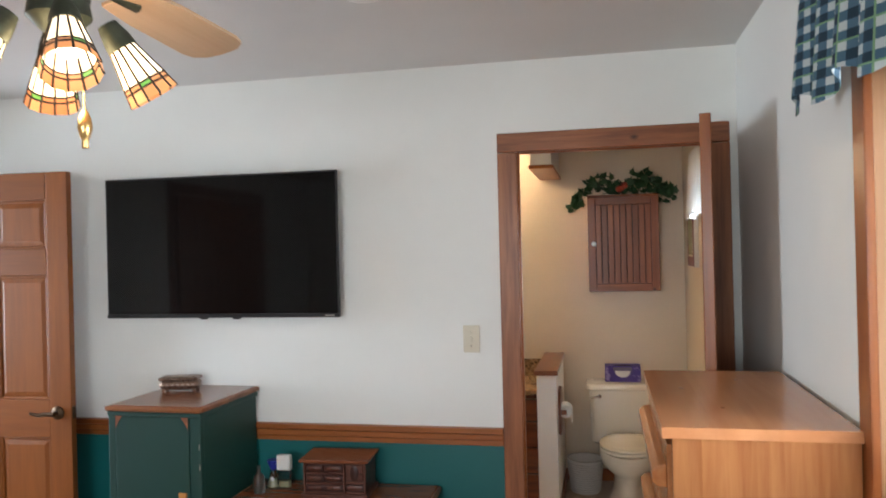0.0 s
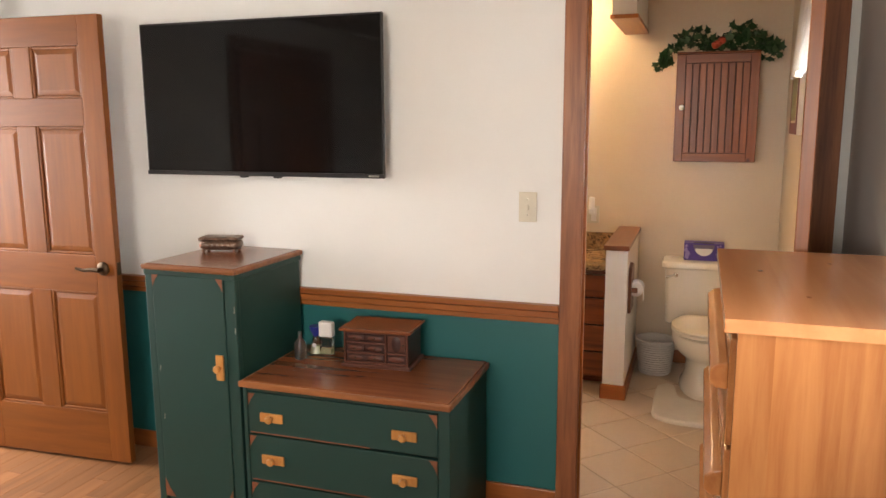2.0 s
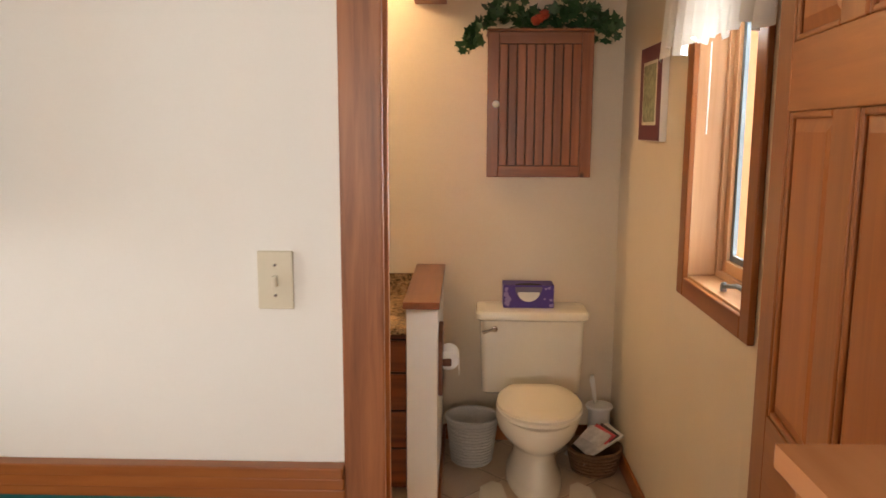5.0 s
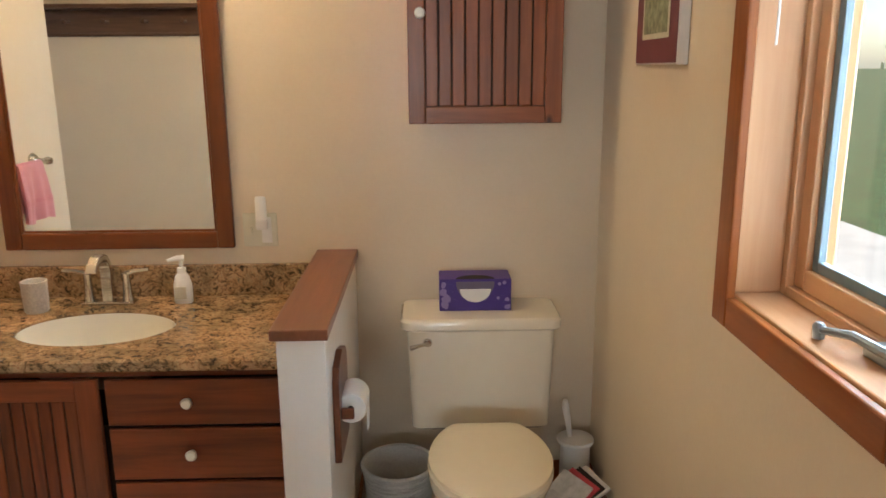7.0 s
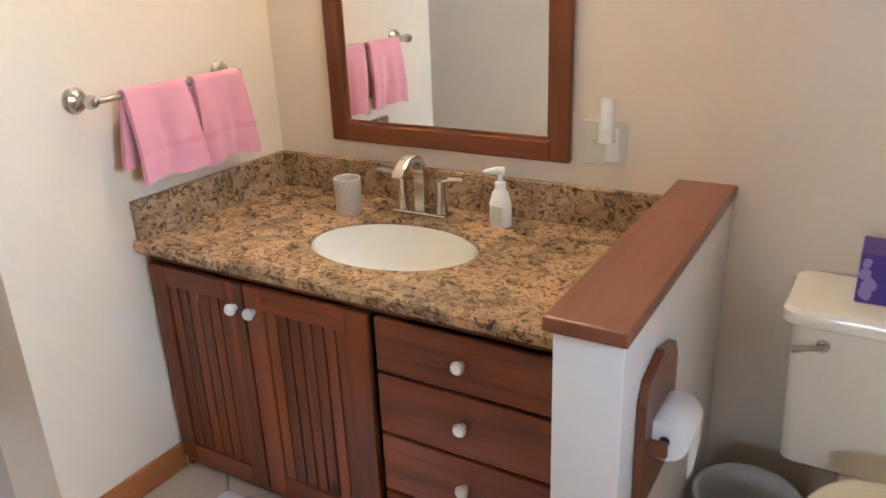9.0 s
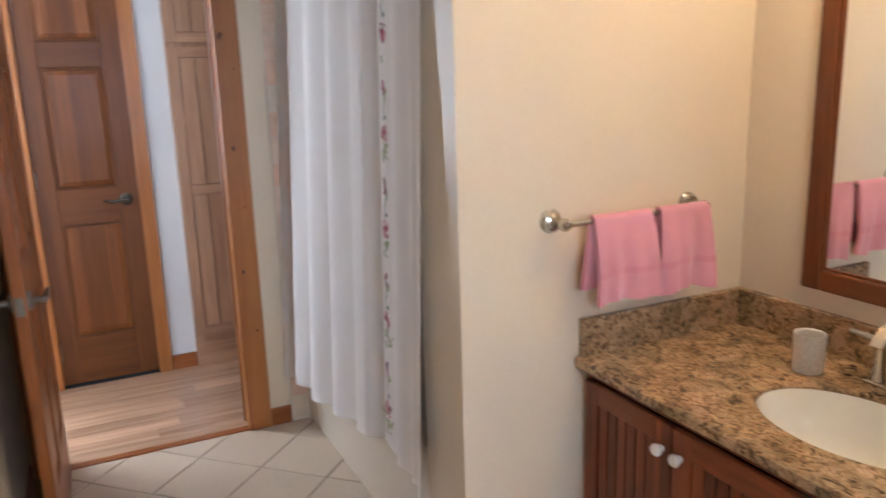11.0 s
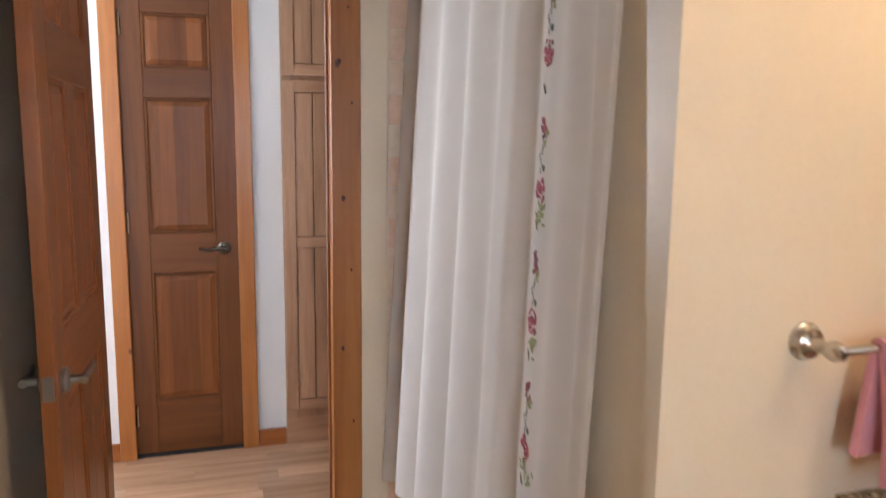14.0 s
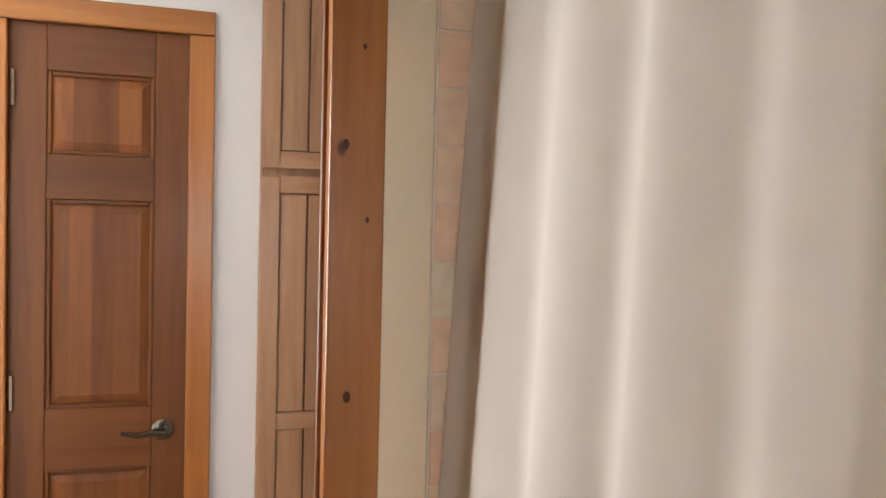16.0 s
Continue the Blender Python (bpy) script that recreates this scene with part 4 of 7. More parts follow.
def jewellery_chest():
    M_JB = M_OAKTOP
    r = thing("jewellery_chest", (-0.905, 3.48, 0.6), "small dark carved wooden jewellery chest with drawers on the dresser", "jewellery box", rz=3.5)

    def bit(nm, mat, x0, x1, y0, y1, z0, z1, bev=0.002, lab=""):
        return mesh_part(nm, box_mesh(nm, mat, x1 - x0, y1 - y0, z1 - z0, bev), r, lab, ((x0 + x1) / 2, (y0 + y1) / 2, (z0 + z1) / 2))

    m = wood("jewellery_wood", (0.150, 0.052, 0.032), (0.080, 0.026, 0.016), "x", 0.38)
    dark = wood("jewellery_drawer_wood", (0.066, 0.020, 0.013), (0.030, 0.009, 0.006), "x", 0.42)
    bit("base", m, -0.142, 0.142, -0.097, 0.095, 0.0, 0.016, 0.004)
    bit("body", dark, -0.130, 0.130, -0.080, 0.088, 0.016, 0.145)
    for x in (-0.131, 0.037, 0.124):
        bit("post", m, x, x + 0.008, -0.092, -0.079, 0.016, 0.145, 0.002)
    for z in (0.0165, 0.054, 0.096, 0.137):
        bit("rail", m, -0.1228, 0.0365, -0.090, -0.079, z, z + 0.008, 0.002)
    for z in (0.0165, 0.058, 0.137):
        bit("rail", m, 0.0455, 0.1235, -0.090, -0.079, z, z + 0.008, 0.002)
    bit("top", M_JB["x"], -0.147, 0.147, -0.104, 0.097, 0.145, 0.157, 0.004, "reddish brown lid")
    for z in (0.026, 0.064, 0.106):
        cols = ((-0.1215, -0.0460), (-0.0420, 0.0350)) if z > 0.05 else ((-0.1215, 0.0350),)
        for x0, x1 in cols:
            bit("drawer", dark, x0, x1, -0.088, -0.080, z, z + 0.027, 0.004)
            for kx in ([(x0 + x1) / 2] if z > 0.05 else [-0.083, -0.004]):
                lathe_local(r, "carving", m, (kx, -0.088, z + 0.0135), ((0.0, -0.004), (0.016, -0.003), (0.022, 0.0)))
                lathe_local(r, "knob", M_BRONZE, (kx, -0.092, z + 0.0135), ((0.0, -0.006), (0.004, -0.005), (0.0045, -0.002), (0.002, 0.0)))
    d = bit("cabinet_door", m, 0.048, 0.121, -0.088, -0.080, 0.068, 0.135, 0.003)
    lathe_local(r, "carved_medallion", dark, (0.0845, -0.088, 0.102), ((0.0, -0.003), (0.020, -0.002), (0.027, 0.0)))
    lathe_local(r, "knob", M_BRONZE, (0.112, -0.088, 0.100), ((0.0, -0.008), (0.004, -0.006), (0.0045, -0.002), (0.002, 0.0)))
    bit("drawer", dark, 0.048, 0.121, -0.088, -0.080, 0.027, 0.055, 0.004)
    lathe_local(r, "carving", m, (0.0845, -0.088, 0.041), ((0.0, -0.003), (0.018, -0.002), (0.024, 0.0)))


def lathe_local(root, name, mat, at, profile, axis="y", seg=12):
    ob = lathe(None, name, mat, (0, 0, 0), profile, seg, axis)
    ob.parent, ob.location = root, at
    if name == "carving":
        ob.scale = (1.35, 0.6, 0.45)
    if name == "carved_medallion":
        ob.scale = (0.7, 1.0, 1.15)
    return ob


def bottles():
    clear = glass("bottle_glass", 0.12, (0.97, 0.99, 1.0))
    frost = glass("frosted_glass", 0.3, (0.80, 0.88, 0.92))
    blue = plain("blue_cap", (0.02, 0.03, 0.24), 0.3, 0, 0.05, 0)
    gold = plain("perfume", (0.60, 0.60, 0.36), 0.2, 0, 0.05, 0)
    r = thing("frosted_bottle", (-1.245, 3.42, 0.6), "small frosted glass bottle with a narrow neck", "bottle", "toiletry bottles on the dresser")
    lathe(r, "body", frost, (-1.245, 3.42, 0.6), ((0.0, 0), (0.021, 0.0), (0.023, 0.01), (0.023, 0.065), (0.008, 0.085), (0.007, 0.112), (0.0, 0.112)), 16)
    r = thing("perfume_bottle", (-1.215, 3.50, 0.6), "round glass perfume bottle with a dark blue cap", "bottle", "toiletry bottles on the dresser")
    lathe(r, "body", clear, (-1.215, 3.50, 0.6), ((0.0, 0), (0.028, 0.0), (0.028, 0.006), (0.010, 0.075), (0.0, 0.075)), 20)
    lathe(r, "perfume", gold, (-1.215, 3.50, 0.604), ((0.0, 0), (0.024, 0.0), (0.017, 0.03), (0.0, 0.03)), 16)
    lathe(r, "cap", blue, (-1.215, 3.50, 0.675), ((0.0, 0), (0.012, 0.0), (0.026, 0.03), (0.026, 0.042), (0.0, 0.042)), 16, "z", "dark blue cap")
    lathe(r, "label_dot", M_WHITEPL, (-1.213, 3.480, 0.64), ((0.0, -0.003), (0.009, -0.002), (0.009, 0.0)), 12, "y")
    r = thing("lotion_bottle", (-1.165, 3.50, 0.6), "clear flat bottle with a white cap", "bottle", "toiletry bottles on the dresser")
    box(r, "body", clear, -1.194, -1.136, 3.485, 3.515, 0.6, 0.675, 0.006)
    box(r, "liquid", gold, -1.188, -1.142, 3.489, 3.511, 0.604, 0.630, 0.004)
    box(r, "cap", M_WHITEPL, -1.196, -1.134, 3.484, 3.516, 0.676, 0.740, 0.006, "white cap")


def chest_of_drawers():
    x0, x1, y0, y1, zt = 0.314, 0.712, 2.135, 2.90, 1.213
    r = thing("chest_of_drawers", ((x0 + x1) / 2, (y0 + y1) / 2, 0), "varnished orange pine chest of drawers with a glossy plank top", "chest of drawers")
    cuts = [x0, x0 + 0.115, x0 + 0.235, x0 + 0.315, x1]
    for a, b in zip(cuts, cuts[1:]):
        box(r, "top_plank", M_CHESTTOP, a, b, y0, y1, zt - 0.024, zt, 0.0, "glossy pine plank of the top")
    for kx, ky, kr in ((0.40, 2.60, 0.007), (0.56, 2.74, 0.006), (0.47, 2.35, 0.005)):
        lathe(r, "knot", M_SOFTKNOT, (kx, ky, zt), ((0.0, 0.0004), (kr, 0.0003), (kr, -0.001)), 12, "z", "", 1.0, 1.6)
    e0, e1 = x0 + 0.022, x1 - 0.004
    ends = [e0, e0 + 0.06, e0 + 0.17, e0 + 0.27, e1]
    for ya, yb in ((y0 + 0.004, y0 + 0.032), (y1 - 0.032, y1 - 0.004)):
        for a, b in zip(ends, ends[1:]):
            box(r, "end_plank", M_CHEST["z"], a, b, ya, yb, 0.0, zt - 0.024, 0.0)
    box(r, "back_panel", M_CHEST["z"], x1 - 0.016, x1 - 0.006, y0 + 0.033, y1 - 0.033, 0.03, zt - 0.025)
    box(r, "carcass", M_DARK, e0 + 0.012, x1 - 0.02, y0 + 0.034, y1 - 0.034, 0.03, zt - 0.026, 0)
    hs = [0.075, 0.30, 0.525, 0.75, 0.965, 1.172]
    for z0, z1 in zip(hs, hs[1:]):
        d = box(r, "drawer", M_CHEST["y"], e0 - 0.010, e0 + 0.012, y0 + 0.036, y1 - 0.036, z0 + 0.004, z1 - 0.004, 0.004)
        zc = z1 - 0.075
        prism(r, "drawer_pull", M_CHEST["y"], [(e0 - 0.010, zc - 0.030), (e0 - 0.030, zc - 0.028), (e0 - 0.041, zc - 0.018), (e0 - 0.041, zc + 0.006), (e0 - 0.028, zc + 0.018), (e0 - 0.010, zc + 0.022)], "y", y0 + 0.055, y1 - 0.055, "full-width routed wooden pull", 0.003)
    box(r, "plinth", M_CHEST["y"], e0 + 0.004, e0 + 0.02, y0 + 0.033, y1 - 0.033, 0.0, 0.07)
    return r


def pleated(y0, y1, z0, z1, x, depth, waves, phase=0.0, hang=0.0):
    def fn(u, v):
        y = y0 + (y1 - y0) * u
        w = math.sin(u * waves * 2 * math.pi + phase) + 0.4 * math.sin(u * waves * 4.3 * math.pi + 1.1)
        return (x + depth * w * (0.35 + 0.65 * v), y, z1 + (z0 - z1) * v + hang * v * math.sin(u * waves * 2 * math.pi + phase + 0.7))
    return fn


def plaid(name):
    m, nodes, links, b = material(name, 0.9)
    v = coords(nodes, links, (1, 1, 1), False)
    sep = nodes.new("ShaderNodeSeparateXYZ")
    links.new(v.outputs[0], sep.inputs[0])

    def stripes(out, period, lo, hi, shift=0.0):
        a, f = nodes.new("ShaderNodeMath"), nodes.new("ShaderNodeMath")
        a.operation, f.operation = "MULTIPLY_ADD", "FRACT"
        a.inputs[1].default_value, a.inputs[2].default_value = 1.0 / period, 40.0 + shift
        links.new(out, a.inputs[0])
        links.new(a.outputs[0], f.inputs[0])
        r = ramp_node(nodes, [(0.0, (0, 0, 0)), (lo, (1, 1, 1)), (hi, (0, 0, 0))])
        r.color_ramp.interpolation = "CONSTANT"
        links.new(f.outputs[0], r.inputs[0])
        return r.outputs[0]

    # Dark checks where both bands cross, mid-blue where one runs, pale squares between, thin green lines.
    across, down = stripes(sep.outputs[2], 0.036, 0.46, 0.999), stripes(sep.outputs[1], 0.040, 0.46, 0.999)
    light_row = mix_node(nodes, links, down, (0.44, 0.50, 0.50), (0.060, 0.125, 0.180))
    dark_row = mix_node(nodes, links, down, (0.050, 0.115, 0.165), (0.008, 0.030, 0.050))
    c = mix_node(nodes, links, across, light_row, dark_row)
    for out, per in ((sep.outputs[2], 0.072), (sep.outputs[1], 0.080)):
        c = mix_node(nodes, links, stripes(out, per, 0.22, 0.27), c, (0.16, 0.30, 0.16))
    links.new(c, b.inputs["Base Color"])
    n = noise_node(nodes, links, v, 600, 2)
    bump_node(nodes, links, b, n.outputs[0], 0.3, 0.002)
    return m


def plaid_valance():
    r = thing("plaid_valance", (0.66, 1.35, 1.9), "dark green and white plaid valance gathered over the bedroom window", "curtain")
    r.location = (0, 0, 0)
    M = plaid("plaid_cloth")

    def fn(u, v):
        y = 0.20 + 2.12 * u
        w = math.sin(u * 15 * 2 * math.pi + 2.2)
        edge = 0.03 * (1 - min(1, (1 - u) * 9))
        return (0.655 + 0.016 * w * (0.4 + 0.6 * v) - 0.02 * v, y + edge * v, 2.27 - (0.365 + 0.05 * (1 - u) - 0.022 * math.sin(u * 15 * math.pi + 0.5)) * v)

    sheet(r, "cloth", M, fn, 220, 10, 0.0015)
    tube(r, "curtain_rod", M_BRASS, [(0.672, 0.15, 2.24), (0.672, 2.30, 2.24), (0.729, 2.33, 2.24)], 0.008, 8)


def ceiling_fan():
    cx, cy = FAN
    verd = plain("verdigris_bronze", (0.075, 0.085, 0.06), 0.5, 0.7, 0.5, 0.2, 40)
    blade_m = wood("fan_blade_wood", (0.60, 0.41, 0.25), (0.50, 0.32, 0.18), "x", 0.4, 0, 0.8, 0.05)
    r = thing("ceiling_fan", (cx, cy, 2.39), "ceiling fan with pale wooden blades and stained-glass light shades", "ceiling fan")
    lathe(r, "canopy", verd, (cx, cy, 2.39), ((0.0, 0.0), (0.07, 0.0), (0.065, -0.03), (0.03, -0.055), (0.02, -0.06), (0.018, -0.10), (0.0, -0.10)), 24)
    lathe(r, "motor", verd, (cx, cy, 2.29), ((0.0, 0.0), (0.06, 0.0), (0.13, -0.03), (0.14, -0.09), (0.11, -0.14), (0.07, -0.16), (0.06, -0.19), (0.05, -0.23), (0.0, -0.24)), 28)
    for k in range(5):
        a = radians(92 + 72 * k)
        c, s = math.cos(a), math.sin(a)

        def w(u, v, z):
            return (cx + u * c - v * s, cy + u * s + v * c, z)

        arm = tube(r, "blade_arm", verd, [w(0.10, 0, 2.155), w(0.17, 0.02, 2.14), w(0.25, 0, 2.13)], 0.012, 8)
        bm = bmesh.new()
        outline = [(0.20, -0.050), (0.32, -0.064), (0.57, -0.073), (0.61, -0.066), (0.638, -0.042), (0.645, 0.0), (0.638, 0.042), (0.61, 0.066), (0.57, 0.073), (0.32, 0.064), (0.20, 0.050)]
        low = [bm.verts.new((u, v, -0.004 - v * 0.20)) for u, v in outline]
        top = [bm.verts.new((u, v, 0.004 - v * 0.20)) for u, v in outline]
        bm.faces.new(low)
        bm.faces.new(top)
        for i in range(len(outline)):
            j = (i + 1) % len(outline)
            bm.faces.new((low[i], low[j], top[j], top[i]))
        bmesh.ops.recalc_face_normals(bm, faces=bm.faces[:])
        b = part("blade", bm, blade_m, r, "", (0, 0, 2.135 - 2.39))
        b.rotation_euler = (0, 0, a)
    # Light kit: four tilted shades of leaded glass.
    cream = glow("lit_cream_glass", (1.0, 0.86, 0.64), 0.95)
    amber = glow("lit_amber_glass", (0.62, 0.28, 0.11), 0.55)
    green = glow("lit_green_glass", (0.16, 0.42, 0.08), 0.5)
    lead = plain("lead_came", (0.05, 0.035, 0.025), 0.5, 0.6)
    bulb = glow("bulb", (1.0, 0.90, 0.75), 5.0)
    lathe(r, "light_hub", verd, (cx, cy, 2.045), ((0.0, 0.02), (0.05, 0.02), (0.055, -0.01), (0.03, -0.035), (0.0, -0.04)), 20)
    for k, ang in enumerate((-46, 44, 134, 224)):
        a, tilt = radians(ang), radians(33)
        m = Matrix.Translation((0.078 * math.cos(a), 0.078 * math.sin(a), 2.033 - 2.39)) @ Matrix.Rotation(a, 4, "Z") @ Matrix.Rotation(-tilt, 4, "Y")
        sock = lathe(None, "shade_holder", verd, (0, 0, 0), ((0.0, 0.0), (0.018, 0.0), (0.026, -0.03), (0.028, -0.050), (0.0, -0.050)), 16)
        sock.parent, sock.matrix_basis = r, m
        n = 12
        bands = ((0.024, -0.045), (0.042, -0.118), (0.044, -0.128), (0.049, -0.150))
        for q, (mat, nm) in enumerate(((cream, "cream_glass"), (green, "green_glass"), (amber, "amber_glass"))):
            (r0, z0), (r1, z1) = bands[q], bands[q + 1]
            bm = bmesh.new()
            p, t2 = 2 * math.pi * 0.06 / n, 2 * math.pi * 0.94 / n
            bm.faces.new([bm.verts.new((rr * math.cos(x), rr * math.sin(x), z)) for rr, x, z in ((r0, p, z0), (r0, t2, z0), (r1, t2, z1), (r1, p, z1))])
            bmesh.ops.solidify(bm, geom=bm.faces[:], thickness=0.002)
            first = part(nm, bm, mat, r)
            first.matrix_basis = m
            other = first.data
            if q == 1:
                other = first.data.copy()
                other.materials[0] = amber
            for i in range(1, n):
                keep = q != 1 or i % 4 == 0
                ob = mesh_part(nm if keep else "brown_glass", first.data if keep else other, r)
                ob.matrix_basis = m @ Matrix.Rotation(2 * math.pi * i / n, 4, "Z")
        for i in range(n):
            x = 2 * math.pi * i / n
            c, s = math.cos(x), math.sin(x)
            ob = tube(None, "came", lead, [(rr * c, rr * s, z) for rr, z in bands], 0.0022, 5)
            ob.parent, ob.matrix_basis = r, m @ Matrix.Translation(ob.location)
        for rr, z in bands[1:3]:
            ob = tube(None, "came_ring", lead, [(rr * math.cos(2 * math.pi * i / 24), rr * math.sin(2 * math.pi * i / 24), z) for i in range(24)], 0.0022, 5, "", True)
            ob.parent, ob.matrix_basis = r, m @ Matrix.Translation(ob.location)
        ob = lathe(None, "bulb", bulb, (0, 0, 0), ((0.0, -0.055), (0.012, -0.056), (0.022, -0.085), (0.020, -0.105), (0.0, -0.116)), 14)
        ob.parent, ob.matrix_basis = r, m
    tube(r, "pull_chain", M_BRASS, [(cx + 0.03, cy + 0.02, 2.02), (cx + 0.032, cy + 0.02, 1.87)], 0.0018, 6)
    lathe(r, "pull_tassel", M_BRASS, (cx + 0.032, cy + 0.02, 1.815), ((0.0, 0.06), (0.005, 0.055), (0.011, 0.042), (0.013, 0.025), (0.009, 0.008), (0.006, 0.004), (0.006, -0.012), (0.0, -0.013)), 12)


def window_cord():
    r = thing("blind_cord", (0.757, 2.055, 1.10), "thin teal blind cord hanging beside the bedroom window jamb", "cord")
    teal = plain("teal_cord", (0.08, 0.30, 0.31), 0.6, 0, 0.1, 0)
    tube(r, "cord", teal, [(0.748, 2.045, 1.97), (0.751, 2.050, 1.7), (0.755, 2.053, 1.4), (0.752, 2.056, 1.098)], 0.0016, 6)
    lathe(r, "tassel", teal, (0.752, 2.056, 1.0925), ((0.0, 0.0), (0.006, 0.001), (0.005, 0.02), (0.002, 0.03), (0.0, 0.031)), 10)


def ceiling_disc():
    x, y = -0.478, 2.60
    r = thing("smoke_detector", (x, y, CEIL), "round white plastic smoke detector on the ceiling", "smoke detector")
    lathe(r, "base", M_WHITEPL, (x, y, CEIL), ((0.0, 0.0), (0.07, 0.0), (0.07, -0.012), (0.0, -0.012)), 28)
    lathe(r, "cover", M_WHITEPL, (x, y, CEIL - 0.012), ((0.0, 0.0), (0.064, 0.0), (0.060, -0.018), (0.045, -0.024), (0.0, -0.025)), 28)


ceiling_disc()
window_cord()
television()
light_switch("light_switch", -0.357, 1.2235, W)
armoire()
low_dresser()
trinket_box()
jewellery_chest()
bottles()
chest_of_drawers()
plaid_valance()
ceiling_fan()


# ---- bathroom: built-in parts ----
box(None, "pony_wall", M_TRIMWHITE, -0.206, -0.090, 4.955, BACK, 0, 0.848, 0.002)
tagged(bpy.data.objects["pony_wall"], "low white wall between vanity and toilet", "wall", kind="structure")
tagged(box(None, "pony_wall_cap", M_CAP, -0.218, -0.081, 4.938, BACK, 0.849, 0.876, 0.003), "reddish brown wooden cap on the low wall", "trim", kind="structure")
trim("pony_baseboard_1", M_PINE["x"], "pine baseboard of the low wall", -0.219, -0.076, 4.941, 4.9545, 0, 0.085)
trim("pony_baseboard_2", M_PINE["y"], "pine baseboard of the low wall", -0.0895, -0.076, 4.955, BACK - 0.015, 0, 0.083)
box(None, "soffit", M_TRIMWHITE, -0.213, -0.088, 4.96, BACK, 2.092, CEIL, 0.002)
tagged(bpy.data.objects["soffit"], "white boxed soffit hanging above the low wall", "soffit", kind="structure")
tagged(box(None, "soffit_board", M_PINE["y"], -0.222, -0.078, 4.945, BACK, 2.070, 2.091, 0.003), "pine board under the soffit", "trim", kind="structure")


def beadboard_front(r, name, x0, x1, z0, z1, y, mats, slats, stile=0.055, knob=None, knob_mat=None, th=0.02):
    """A framed door of upright slats; its face looks along -y."""
    d = box(r, name, M_DARK, x0 + stile - 0.006, x1 - stile + 0.006, y + th * 0.55, y + th, z0 + stile - 0.006, z1 - stile + 0.006, 0.001)
    for a, b in ((x0, x0 + stile), (x1 - stile, x1)):
        box(d, "stile", mats["z"], a, b, y, y + th, z0, z1, 0.003)
    for a, b in ((z0, z0 + stile), (z1 - stile, z1)):
        box(d, "rail", mats["x"], x0 + stile, x1 - stile, y, y + th, a, b, 0.003)
    w = (x1 - x0 - 2 * stile) / slats
    for i in range(slats):
        box(d, "slat", mats["z"], x0 + stile + i * w + 0.002, x0 + stile + (i + 1) * w - 0.002, y + 0.006, y + th * 0.55 + 0.001, z0 + stile + 0.001, z1 - stile - 0.001, 0.0045)
    if knob:
        lathe(d, "knob", knob_mat, (knob[0], y, knob[1]), ((0.0, -0.028), (0.012, -0.027), (0.016, -0.020), (0.013, -0.011), (0.007, -0.006), (0.008, 0.0)), 14, "y", "white ceramic knob")
    return d


def vanity():
    x0, x1, y0, z1 = -1.462, -0.209, 5.185, 0.690
    r = thing("vanity_cabinet", ((x0 + x1) / 2, 5.45, 0), "dark reddish stained pine vanity with beadboard doors and drawers", "vanity")
    box(r, "side_panel", M_VANITY["z"], x0, x0 + 0.018, y0 + 0.002, BACK - 0.002, 0, z1)
    box(r, "side_panel", M_VANITY["z"], x1 - 0.018, x1, y0 + 0.002, BACK - 0.002, 0, z1)
    box(r, "carcass", M_DARK, x0 + 0.019, x1 - 0.019, y0 + 0.012, BACK - 0.01, 0.07, 0.52, 0)
    box(r, "top_rail", M_VANITY["x"], x0 + 0.018, x1 - 0.018, y0 + 0.001, y0 + 0.02, 0.665, z1, 0.002)
    box(r, "toe_kick", M_VANITY["x"], x0 + 0.018, x1 - 0.018, y0 + 0.04, y0 + 0.055, 0, 0.069)
    box(r, "bottom_rail", M_VANITY["x"], x0 + 0.018, x1 - 0.018, y0 + 0.001, y0 + 0.02, 0.02, 0.045, 0.002)
    y = y0 - 0.018
    beadboard_front(r, "cabinet_door", -1.445, -1.112, 0.05, 0.662, y, M_VANITY, 6, 0.055, (-1.140, 0.597), M_WHITEPL)
    beadboard_front(r, "cabinet_door", -1.107, -0.735, 0.05, 0.662, y, M_VANITY, 7, 0.060, (-1.079, 0.597), M_WHITEPL)
    for a, b in ((0.530, 0.662), (0.368, 0.520), (0.205, 0.358), (0.05, 0.195)):
        d = box(r, "drawer", M_VANITY["x"], -0.715, -0.225, y, y0 - 0.001, a, b, 0.004)
        lathe(d, "knob", M_WHITEPL, (-0.494, y, (a + b) / 2 + 0.005), ((0.0, -0.028), (0.012, -0.027), (0.016, -0.020), (0.013, -0.011), (0.007, -0.006), (0.008, 0.0)), 14, "y", "white ceramic knob")


SINK = (-0.832, 5.425, 0.228, 0.160)


